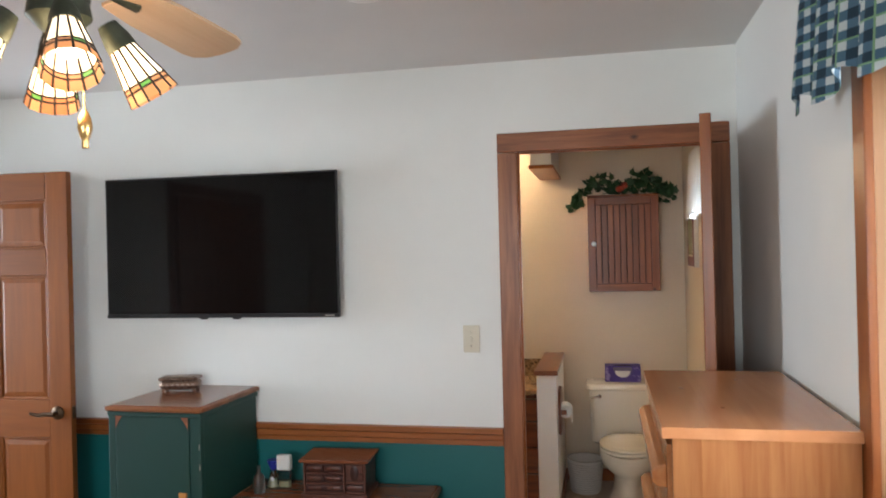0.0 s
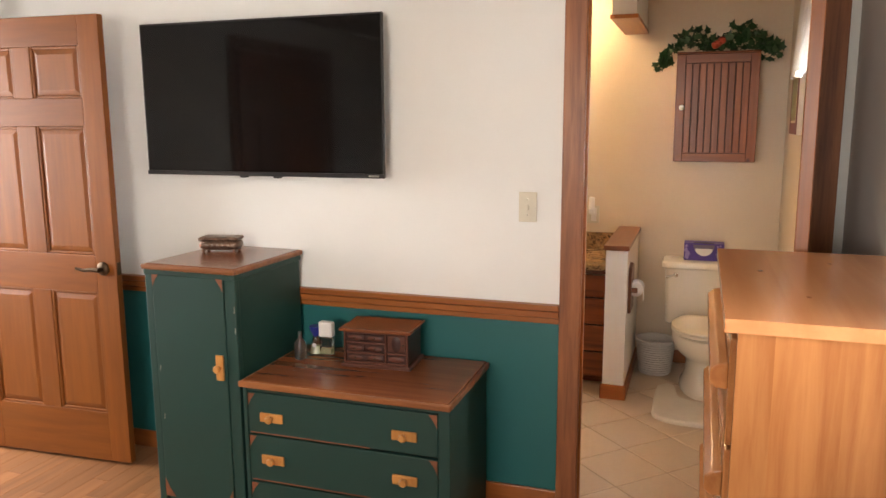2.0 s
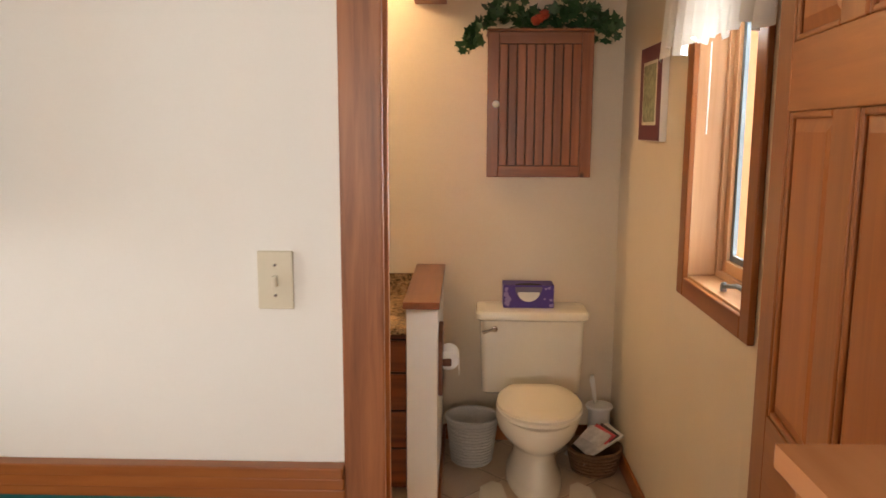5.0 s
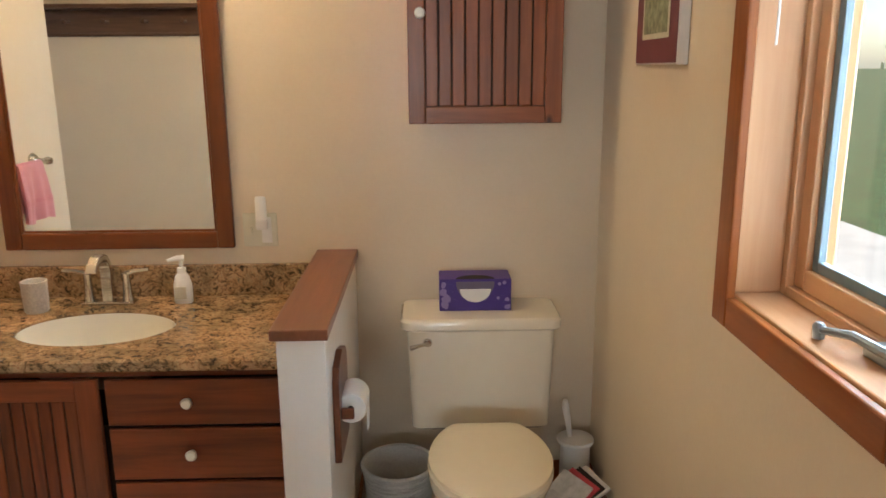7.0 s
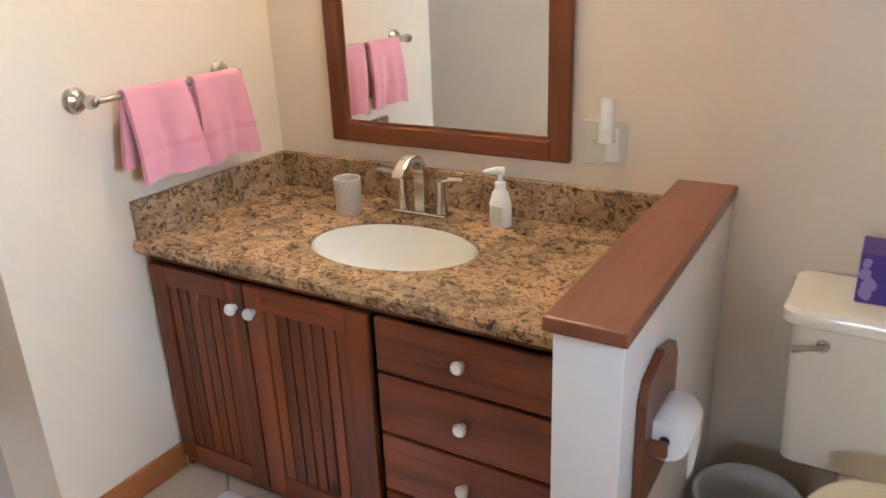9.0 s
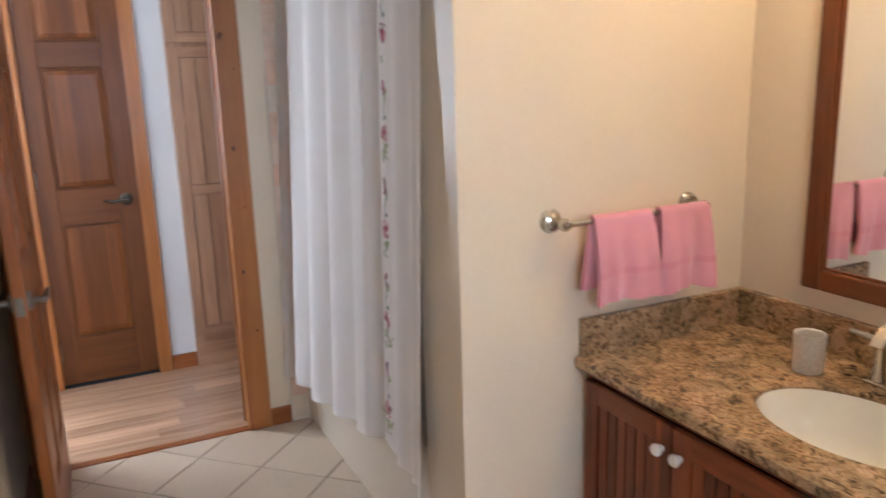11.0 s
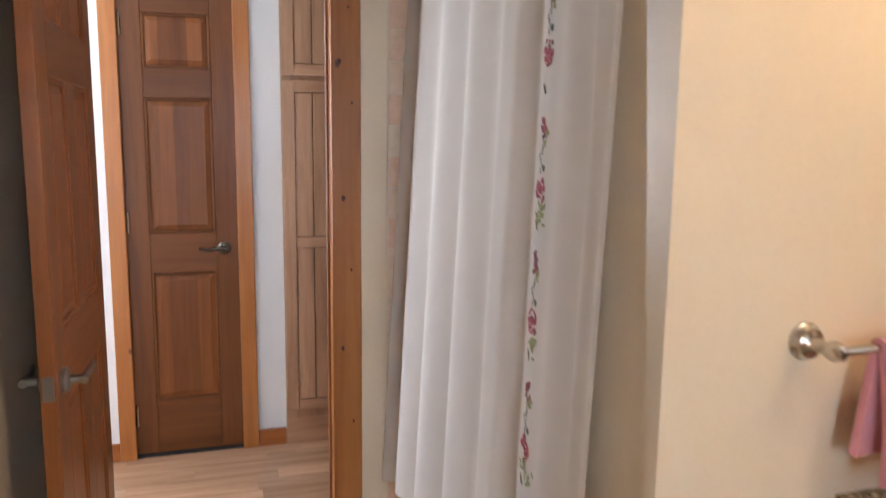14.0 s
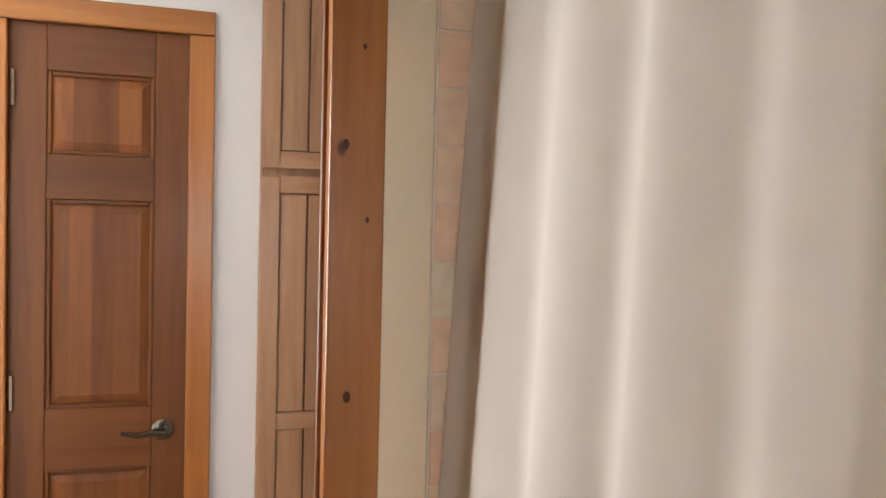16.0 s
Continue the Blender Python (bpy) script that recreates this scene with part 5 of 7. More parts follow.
def countertop():
    x0, x1, y0, y1, z0, z1 = -1.466, -0.207, 5.148, BACK, 0.692, 0.726
    r = thing("countertop", (-0.84, 5.45, z0), "polished brown speckled granite countertop with backsplash", "countertop")
    cx, cy, ax, ay = SINK
    bm = bmesh.new()
    angs = sorted([2 * math.pi * i / 56 for i in range(56)] + [math.atan2(py - cy, px - cx) % (2 * math.pi) for px in (x0, x1) for py in (y0, y1)])
    rings = {}
    off = r.location
    for key, z, inner in (("it", z1, 1), ("ib", z0, 1), ("ot", z1, 0), ("ob", z0, 0), ("im", z1 - 0.004, 1), ("om", z1 - 0.006, 0), ("ol", z0 + 0.006, 0)):
        ring = []
        for a in angs:
            c, s = math.cos(a), math.sin(a)
            if inner:
                k = 1.015 if key == "it" else 1.0
                p = (cx + ax * k * c, cy + ay * k * s)
            else:
                k = min(((x1 - cx) / c if c > 0 else (x0 - cx) / c) if abs(c) > 1e-9 else 9, ((y1 - cy) / s if s > 0 else (y0 - cy) / s) if abs(s) > 1e-9 else 9)
                p = [cx + k * c, cy + k * s]
                if key in ("ot", "ob"):
                    p[1] = max(p[1], y0 + 0.006)
            ring.append(bm.verts.new((p[0] - off[0], p[1] - off[1], z - off[2])))
        rings[key] = ring
    order = ["ib", "im", "it", "ot", "om", "ol", "ob", "ib"]
    n = len(angs)
    for a, b in zip(order, order[1:]):
        for i in range(n):
            j = (i + 1) % n
            bm.faces.new((rings[a][i], rings[a][j], rings[b][j], rings[b][i]))
    bmesh.ops.recalc_face_normals(bm, faces=bm.faces[:])
    part("slab", bm, M_GRANITE, r)
    box(r, "backsplash", M_GRANITE, x0, x1, BACK - 0.021, BACK - 0.001, z1, 0.832, 0.003)
    box(r, "side_splash", M_GRANITE, x0, x0 + 0.02, y0 + 0.012, BACK - 0.022, z1, 0.832, 0.003)
    s = thing("sink", (cx, cy, 0.5), "oval white porcelain undermount sink bowl", "sink")
    bm = bmesh.new()
    prof = [(1.03, 0.6915), (1.03, 0.686), (0.995, 0.716), (0.985, 0.716), (0.965, 0.67), (0.90, 0.62), (0.72, 0.575), (0.45, 0.556), (0.12, 0.551)]
    rs = [[bm.verts.new((ax * k * math.cos(2 * math.pi * i / 40), ay * k * math.sin(2 * math.pi * i / 40), z - 0.5)) for i in range(40)] for k, z in prof]
    for a, b in zip(rs, rs[1:]):
        for i in range(40):
            bm.faces.new((a[i], a[(i + 1) % 40], b[(i + 1) % 40], b[i]))
    bm.faces.new(rs[-1])
    bmesh.ops.recalc_face_normals(bm, faces=bm.faces[:])
    part("bowl", bm, M_SINK, s, "", (0, 0, 0), True)
    lathe(s, "drain", M_CHROME, (cx, cy, 0.552), ((0.0, 0.004), (0.018, 0.004), (0.022, 0.0), (0.0, -0.001)), 18)


def faucet():
    x, y, z = -0.885, 5.655, 0.726
    r = thing("faucet", (x, y, z), "brushed nickel two-handle bathroom faucet", "faucet")
    box(r, "base_plate", M_CHROME, x - 0.085, x + 0.085, y - 0.024, y + 0.024, z, z + 0.012, 0.005)
    outer = [(0.017, 0.010), (0.014, 0.10), (0.005, 0.142), (-0.014, 0.166), (-0.042, 0.178), (-0.075, 0.174), (-0.103, 0.156), (-0.120, 0.134)]
    inner = [(-0.108, 0.130), (-0.094, 0.142), (-0.072, 0.154), (-0.044, 0.157), (-0.024, 0.147), (-0.014, 0.128), (-0.012, 0.09), (-0.017, 0.010)]
    prism(r, "spout", M_CHROME, [(y + a, z + b) for a, b in outer + inner], "x", x - 0.017, x + 0.017, "", 0.004)
    for s in (-1, 1):
        lathe(r, "handle_post", M_CHROME, (x + s * 0.062, y, z + 0.012), ((0.0, 0), (0.019, 0.0), (0.015, 0.025), (0.012, 0.075), (0.014, 0.090), (0.0, 0.094)), 16)
        tube(r, "handle", M_CHROME, [(x + s * 0.058, y, z + 0.100), (x + s * 0.095, y - 0.004, z + 0.112), (x + s * 0.138, y - 0.006, z + 0.116)], [0.010, 0.008, 0.006], 8)


def small_vanity_things():
    stone = plain("speckled_ceramic", (0.66, 0.60, 0.52), 0.4, 0, 0.3, 0.05, 160)
    r = thing("tumbler", (-1.085, 5.585, 0.726), "speckled cream ceramic tumbler on the countertop", "cup")
    lathe(r, "cup", stone, (-1.085, 5.585, 0.726), ((0.0, 0.0), (0.033, 0.0), (0.036, 0.004), (0.039, 0.10), (0.037, 0.101), (0.034, 0.098), (0.031, 0.01), (0.0, 0.009)), 24)
    r = thing("soap_dispenser", (-0.645, 5.66, 0.726), "white plastic pump bottle of hand soap", "soap dispenser")
    at = (-0.645, 5.66, 0.726)
    lathe(r, "bottle", M_WHITEPL, at, ((0.0, 0.0), (0.028, 0.0), (0.030, 0.006), (0.030, 0.06), (0.022, 0.09), (0.013, 0.102), (0.0, 0.102)), 20, "z", "", 1.0, 0.75)
    lathe(r, "collar", M_WHITEPL, at, ((0.0, 0.1), (0.014, 0.1), (0.014, 0.118), (0.006, 0.120), (0.006, 0.145), (0.0, 0.146)), 14)
    tube(r, "pump_head", M_WHITEPL, [(-0.635, 5.662, 0.874), (-0.655, 5.656, 0.876), (-0.685, 5.645, 0.870)], [0.011, 0.009, 0.005], 8)
    box(r, "label_patch", M_IVORY, -0.665, -0.628, 5.634, 5.6375, 0.745, 0.785, 0.001)
    r = thing("outlet", (-0.402, BACK, 0.945), "ivory double outlet plate with a switch", "outlet")
    box(r, "plate", M_IVORY, -0.459, -0.346, BACK - 0.006, BACK, 0.890, 1.003, 0.003)
    box(r, "receptacle", M_WHITEPL, -0.398, -0.364, BACK - 0.008, BACK - 0.005, 0.903, 0.990, 0.004)
    box(r, "toggle", M_IVORY, -0.437, -0.427, BACK - 0.016, BACK - 0.005, 0.936, 0.956, 0.002)
    r = thing("night_light", (-0.395, BACK - 0.02, 0.95), "small white plug-in night light in the outlet", "night light")
    box(r, "plug", M_WHITEPL, -0.412, -0.374, BACK - 0.030, BACK - 0.009, 0.950, 0.985, 0.005)
    lathe(r, "shade", M_WHITEPL, (-0.393, BACK - 0.024, 0.985), ((0.0, 0.0), (0.019, 0.0), (0.018, 0.07), (0.014, 0.076), (0.0, 0.077)), 18, "z", "white cylinder shade", 1.0, 0.7)


def mirror():
    x0, x1, z0, z1, w = -1.240, -0.487, 0.889, 1.80, 0.056
    r = thing("mirror", ((x0 + x1) / 2, BACK, z0), "wall mirror in a wide reddish brown wooden frame", "mirror")
    y0, y1 = BACK - 0.024, BACK - 0.001
    box(r, "glass", M_MIRROR, x0 + w - 0.006, x1 - w + 0.006, y1 - 0.010, y1 - 0.004, z0 + w - 0.006, z1 - w + 0.006, 0, "silvered glass")
    for a, b in ((x0, x0 + w), (x1 - w, x1)):
        box(r, "frame_side", M_MIRRORFRAME["z"], a, b, y0, y1, z0, z1, 0.006)
    for a, b in ((z0, z0 + w), (z1 - w, z1)):
        box(r, "frame_rail", M_MIRRORFRAME["x"], x0 + w, x1 - w, y0 + 0.0005, y1, a, b, 0.006)
    for a, b in ((x0 + w, x0 + w + 0.008), (x1 - w - 0.008, x1 - w)):
        box(r, "inner_bead", M_MIRRORFRAME["z"], a, b, y0 + 0.008, y1 - 0.004, z0 + w, z1 - w, 0.003)
    for a, b in ((z0 + w, z0 + w + 0.008), (z1 - w - 0.008, z1 - w)):
        box(r, "inner_bead", M_MIRRORFRAME["x"], x0 + w + 0.008, x1 - w - 0.008, y0 + 0.008, y1 - 0.004, a, b, 0.003)


def vanity_lamp():
    r = thing("vanity_light", (-0.75, BACK, 2.25), "nickel bar light with three glowing bulbs over the mirror", "wall lamp")
    box(r, "bar", M_CHROME, -0.97, -0.53, BACK - 0.03, BACK - 0.001, 2.25, 2.33, 0.005)
    lit = glow("vanity_bulb", (1.0, 0.85, 0.62), 6.0)
    for x in (-0.87, -0.75, -0.63):
        tube(r, "arm", M_CHROME, [(x, BACK - 0.03, 2.30), (x, BACK - 0.12, 2.315), (x, BACK - 0.18, 2.295)], 0.008, 8)
        lathe(r, "socket", M_CHROME, (x, BACK - 0.185, 2.295), ((0.0, -0.03), (0.02, -0.03), (0.024, 0.02), (0.0, 0.02)), 14, "y")
        lathe(r, "bulb", lit, (x, BACK - 0.255, 2.295), ((0.0, -0.035), (0.02, -0.03), (0.034, -0.008), (0.034, 0.012), (0.02, 0.034), (0.014, 0.05), (0.0, 0.05)), 16, "y")


def towel_bar():
    r = thing("towel_bar", (-1.42, 5.28, 1.108), "brushed nickel towel bar on the wall", "towel bar")
    for y in (5.068, 5.530):
        lathe(r, "post", M_CHROME, (-1.468, y, 1.108), ((0.0, 0.0), (0.032, 0.0), (0.032, 0.006), (0.026, 0.012), (0.024, 0.018), (0.013, 0.024), (0.010, 0.045), (0.016, 0.058), (0.017, 0.068), (0.012, 0.080), (0.0, 0.084)), 20, "x")
    tube(r, "bar", M_CHROME, [(-1.40, 5.068, 1.108), (-1.40, 5.530, 1.108)], 0.008, 12)


def hand_towel(y0, y1, zf, zb, seed):
    r = thing("hand_towel", (-1.40, (y0 + y1) / 2, 1.12), "folded pink terry hand towel hanging over the bar", "towel", "pink hand towels on the bar")
    rng = random.Random(seed)
    ph = rng.uniform(0, 6)

    def fn(u, v):
        y = y0 + (y1 - y0) * u
        s = v * 2 - 1
        rip = 0.013 * math.sin(u * 8 + ph) + 0.006 * math.sin(u * 19 + ph * 2) + 0.005 * noise.noise((u * 5, v * 6, ph))
        if abs(s) < 0.12:
            a = s / 0.12 * math.pi / 2
            return (-1.40 + 0.016 * math.sin(a), y, 1.108 + 0.016 * math.cos(a))
        k = (abs(s) - 0.12) / 0.88
        flare = 1 + 0.12 * k
        yc = (y0 + y1) / 2
        y = yc + (y - yc) * flare
        if s > 0:
            return (-1.384 + 0.012 * math.sin(k * 2.2) + rip * k, y + 0.012 * k, 1.108 + (zf - 1.108) * k + 0.010 * math.sin(u * 5 + ph) * k + (0.022 if seed == 1 else 0.006) * (u - 0.5) * k)
        return (-1.416 - 0.006 * k + rip * k * 0.5, y - 0.015 * k, 1.108 + (zb - 1.108) * k)

    sheet(r, "cloth", M_TOWEL, fn, 34, 60, 0.016)
    band = cloth("towel_band", (0.68, 0.26, 0.31), 900, 0.8)

    def hem(u, v):
        x, y, z = fn(u, 0.82 + 0.035 * v)
        return (x + 0.0012, y, z)

    sheet(r, "woven_band", band, hem, 26, 3, 0.001, "flat woven band")


def toilet():
    cx = 0.322
    r = thing("toilet", (cx, 5.3, 0), "bone coloured porcelain two-piece toilet with the lid down", "toilet")

    def egg(hx, y0, y1, i, n=40):
        a = 2 * math.pi * i / n
        c, s = math.cos(a), math.sin(a)
        yc, hy = (y0 + y1) / 2, (y1 - y0) / 2
        return hx * c * (1 - 0.10 * (-s)) if s < 0 else hx * math.copysign(abs(c) ** 0.75, c), yc + hy * s

    def lid_plan(hx, y0, y1, i, n=40):
        """Round in front, drawn in towards a straight hinge edge at the back."""
        a = 2 * math.pi * i / n
        c, s = math.cos(a), math.sin(a)
        k = max(-1.0, min(s, 0.84) / (0.84 if s > 0 else 1.0))
        half = hx * (c if s < 0.84 else c * 0.5426 / max(0.05, math.sqrt(max(0.0, 1 - s * s))) * min(1.0, math.sqrt(max(0.0, 1 - s * s)) / 0.5426))
        return half, (y0 + y1) / 2 + (y1 - y0) / 2 * k

    def loft(name, layers, mat, lab=""):
        bm = bmesh.new()
        plan = egg if name == "bowl" else lid_plan
        rings = [[bm.verts.new((*(Vector(plan(hx, y0 - 5.3, y1 - 5.3, i))), z * 0.968)) for i in range(40)] for hx, y0, y1, z in layers]
        for a, b in zip(rings, rings[1:]):
            for i in range(40):
                bm.faces.new((a[i], a[(i + 1) % 40], b[(i + 1) % 40], b[i]))
        bm.faces.new(rings[0])
        bm.faces.new(rings[-1])
        bmesh.ops.recalc_face_normals(bm, faces=bm.faces[:])
        return part(name, bm, mat, r, lab, (0, 0, 0), True)

    loft("bowl", [(0.122, 5.075, 5.62, 0.0), (0.120, 5.078, 5.62, 0.025), (0.104, 5.105, 5.60, 0.05), (0.094, 5.125, 5.58, 0.10), (0.090, 5.130, 5.57, 0.16), (0.098, 5.118, 5.56, 0.195), (0.122, 5.085, 5.55, 0.222), (0.147, 5.045, 5.54, 0.250), (0.165, 5.010, 5.52, 0.285), (0.173, 4.990, 5.50, 0.325), (0.175, 4.984, 5.50, 0.350), (0.173, 4.983, 5.50, 0.368), (0.160, 5.0, 5.49, 0.374)], M_PORC)
    loft("seat", [(0.166, 4.984, 5.40, 0.380), (0.175, 4.972, 5.41, 0.386), (0.176, 4.970, 5.41, 0.398), (0.170, 4.978, 5.405, 0.404)], M_PORC)
    loft("lid", [(0.168, 4.980, 5.395, 0.4075), (0.174, 4.973, 5.40, 0.411), (0.173, 4.975, 5.40, 0.420), (0.158, 4.995, 5.385, 0.427), (0.10, 5.05, 5.33, 0.430)], M_SEAT)
    for s in (-1, 1):
        lathe(r, "hinge_cap", M_PORC, (cx + s * 0.07, 5.425, 0.362), ((0.0, 0.0), (0.016, 0.0), (0.016, 0.012), (0.008, 0.018), (0.0, 0.019)), 12)

    def tank(name, layers, bev):
        bm = bmesh.new()
        rings = []
        for x0, x1, y0, y1, z, rad in layers:
            ring = []
            for qx, qy, a0 in ((x1 - rad, y1 - rad, 0), (x0 + rad, y1 - rad, 90), (x0 + rad, y0 + rad, 180), (x1 - rad, y0 + rad, 270)):
                for k in range(6):
                    a = radians(a0 + 18 * k)
                    ring.append(bm.verts.new((qx + rad * math.cos(a) - cx, qy + rad * math.sin(a) - 5.3, z)))
            rings.append(ring)
        n = len(rings[0])
        for a, b in zip(rings, rings[1:]):
            for i in range(n):
                bm.faces.new((a[i], a[(i + 1) % n], b[(i + 1) % n], b[i]))
        bm.faces.new(rings[0])
        bm.faces.new(rings[-1])
        bmesh.ops.recalc_face_normals(bm, faces=bm.faces[:])
        part(name, bm, M_PORC, r, "", (0, 0, 0), True)

    tank("tank", [(0.112, 0.532, 5.575, 5.735, 0.300, 0.02), (0.096, 0.548, 5.560, 5.742, 0.312, 0.03), (0.085, 0.558, 5.545, 5.745, 0.63, 0.03), (0.085, 0.558, 5.545, 5.745, 0.655, 0.03)], 0)
    tank("tank_lid", [(0.075, 0.568, 5.533, 5.748, 0.655, 0.03), (0.066, 0.576, 5.524, 5.750, 0.663, 0.035), (0.065, 0.577, 5.523, 5.750, 0.688, 0.035), (0.072, 0.570, 5.530, 5.748, 0.698, 0.035), (0.10, 0.54, 5.555, 5.735, 0.701, 0.03)], 0)
    lathe(r, "flush_rose", M_CHROME, (0.150, 5.548, 0.615), ((0.0, -0.012), (0.012, -0.010), (0.016, 0.0), (0.0, 0.0)), 14, "y")
    tube(r, "flush_lever", M_CHROME, [(0.152, 5.532, 0.616), (0.125, 5.528, 0.612), (0.095, 5.530, 0.602)], [0.007, 0.006, 0.009], 8)
    box(r, "neck", M_PORC, cx - 0.11, cx + 0.11, 5.47, 5.70, 0.20, 0.31, 0.03)


M_LILACSHADE = plain("carton_hollow_shade", (0.16, 0.13, 0.20), 0.7, 0, 0.1, 0)


def tissue_box():
    r = thing("tissue_box", (0.305, 5.655, 0.701), "purple patterned cardboard tissue box on the toilet tank", "tissue box")
    x0, x1, y0, y1, z0, z1 = 0.190, 0.421, 5.60, 5.715, 0.702, 0.808
    box(r, "carton", M_PURPLE, x0, x1, y0, y1, z0, z1, 0.002)
    # The openings are flat dark patches: the hollow's shade put into colour.
    oval = [(0.305 + 0.062 * math.cos(radians(a)), 0.800 + 0.068 * math.sin(radians(a))) for a in range(180, 361, 12)]
    prism(r, "opening", M_LILACSHADE, oval, "y", y0 - 0.0012, y0 + 0.001)
    tuft = [(0.305 + 0.050 * math.cos(radians(a)), 0.776 + 0.044 * math.sin(radians(a))) for a in range(180, 361, 12)]
    prism(r, "tissue", M_PAPER, tuft, "y", y0 - 0.006, y0 - 0.0014, "white tissue", 0.0015)
    prism(r, "top_opening", M_DARK, [(0.305 + 0.062 * math.cos(radians(a)), 5.602 + 0.045 * math.sin(radians(a))) for a in range(0, 181, 12)], "z", z1 - 0.001, z1 + 0.001)
    rng = random.Random(5)
    for k in range(22):
        px, pz, rr = rng.choice((rng.uniform(x0 + 0.012, 0.238), rng.uniform(0.372, x1 - 0.012))), rng.uniform(z0 + 0.012, z1 - 0.012), rng.uniform(0.005, 0.013)
        lathe(r, "print_dot", M_LILAC if k % 3 else M_PURPLE, (px, y0, pz), ((0.0, -0.0010), (rr, -0.0008), (rr, 0.0)), 12, "y")


def contour_rug():
    r = thing("contour_rug", (0.32, 4.95, 0), "cream shag contour rug round the toilet foot", "rug")
    bm = bmesh.new()
    outline = []
    for a in range(180, 361, 12):
        outline.append((0.32 + 0.245 * math.copysign(abs(math.cos(radians(a))) ** 0.6, math.cos(radians(a))), 4.80 + 0.13 * math.sin(radians(a))))
    outline += [(0.565, 5.10), (0.555, 5.22), (0.51, 5.27), (0.47, 5.24), (0.452, 5.12)]
    outline += [(0.32 + 0.132 * math.cos(radians(a)), 5.10 + 0.10 * math.sin(radians(a)) * -1) for a in range(20, 161, 14)]
    outline += [(0.188, 5.12), (0.17, 5.24), (0.13, 5.27), (0.085, 5.22), (0.075, 5.10)]
    low = [bm.verts.new((x - 0.32, y - 4.95, 0.001)) for x, y in outline]
    mid = [bm.verts.new((x - 0.32, y - 4.95, 0.014)) for x, y in outline]
    top = [bm.verts.new(((x - 0.32) * 0.965, (y - 4.95) * 0.965, 0.022)) for x, y in outline]
    n = len(outline)
    for a, b in ((low, mid), (mid, top)):
        for i in range(n):
            bm.faces.new((a[i], a[(i + 1) % n], b[(i + 1) % n], b[i]))
    bm.faces.new(top)
    bm.faces.new(low)
    bmesh.ops.recalc_face_normals(bm, faces=bm.faces[:])
    bmesh.ops.triangulate(bm, faces=[f for f in bm.faces if len(f.verts) > 4])
    part("rug_body", bm, M_RUGC, r)


def bath_mat():
    r = thing("bath_mat", (-0.8, 4.84, 0), "fluffy white bath mat in front of the vanity", "rug")

    def fn(u, v):
        x, y = -1.26 + 0.92 * u, 4.60 + 0.545 * v
        e = min(u, 1 - u) * 0.92
        f = min(v, 1 - v) * 0.5
        z = 0.030 * min(1, min(e, f) / 0.03) ** 0.5 + 0.006 * noise.noise((x * 45, y * 45, 1.0)) + 0.004 * noise.noise((x * 14, y * 14, 4.0))
        return (x + 0.008 * noise.noise((y * 20, 3, 1)), y + 0.008 * noise.noise((x * 20, 5, 2)), max(0.002, z))

    sheet(r, "mat_body", M_RUGW, fn, 92, 52)


def waste_basket():
    cx, cy = 0.050, 5.515
    r = thing("waste_basket", (cx, cy, 0), "round whitewashed wicker waste basket with a liner", "waste basket")
    lathe(r, "basket", M_BIN, (cx, cy, 0), ((0.0, 0.0), (0.088, 0.0), (0.090, 0.006), (0.114, 0.206), (0.118, 0.213), (0.112, 0.215), (0.108, 0.206), (0.086, 0.012), (0.0, 0.010)), 36)
    for k in range(14):
        z = 0.014 + k * 0.0146
        rad = 0.0902 + (z / 0.206) * 0.0235
        tube(r, "weave_ring", M_BIN, [(cx + rad * math.cos(2 * math.pi * i / 40), cy + rad * math.sin(2 * math.pi * i / 40), z + 0.0014 * math.sin(i * math.pi / 2 + k * math.pi)) for i in range(40)], 0.0062, 6, "", True)
    tube(r, "rim", M_BIN, [(cx + 0.116 * math.cos(2 * math.pi * i / 40), cy + 0.116 * math.sin(2 * math.pi * i / 40), 0.213) for i in range(40)], 0.008, 8, "", True)


def magazine_basket():
    cx, cy = 0.598, 5.43
    r = thing("wicker_basket", (cx, cy, 0), "brown wicker basket holding magazines beside the toilet", "basket")
    lathe(r, "basket", M_WICKER, (cx, cy, 0), ((0.0, 0.0), (0.092, 0.0), (0.118, 0.115), (0.112, 0.115), (0.088, 0.008), (0.0, 0.008)), 30)
    for k in range(7):
        z = 0.012 + k * 0.0165
        rad = 0.0945 + z * 0.23
        tube(r, "weave_ring", M_WICKER, [(cx + rad * math.cos(2 * math.pi * i / 36), cy + rad * math.sin(2 * math.pi * i / 36), z + 0.002 * math.sin(i * math.pi / 2 + k * math.pi)) for i in range(36)], 0.0070, 6, "", True)
    cover = plain("magazine_cover", (0.62, 0.60, 0.58), 0.3, 0, 0.35, 0, 25)
    red = plain("magazine_red", (0.52, 0.04, 0.06), 0.35, 0, 0.1, 0)
    for k, (dx, rot, mat) in enumerate(((-0.030, 0, cover), (-0.012, 5, red), (0.003, 9, M_DARK), (0.018, 12, cover))):
        m = thing("magazine", (cx + dx, cy, 0.012), "glossy magazine standing in the basket", "magazine", "magazines in the basket")
        b = mesh_part("magazine_body", box_mesh("magazine_block", mat, 0.009, 0.14, 0.185, 0.001), m, "", (0.0, 0, 0.10))
        b.rotation_euler = (0.05 * k, radians(52 + rot), 0.5)
        b.location = (0.0, 0, 0.105 + 0.008 * k)


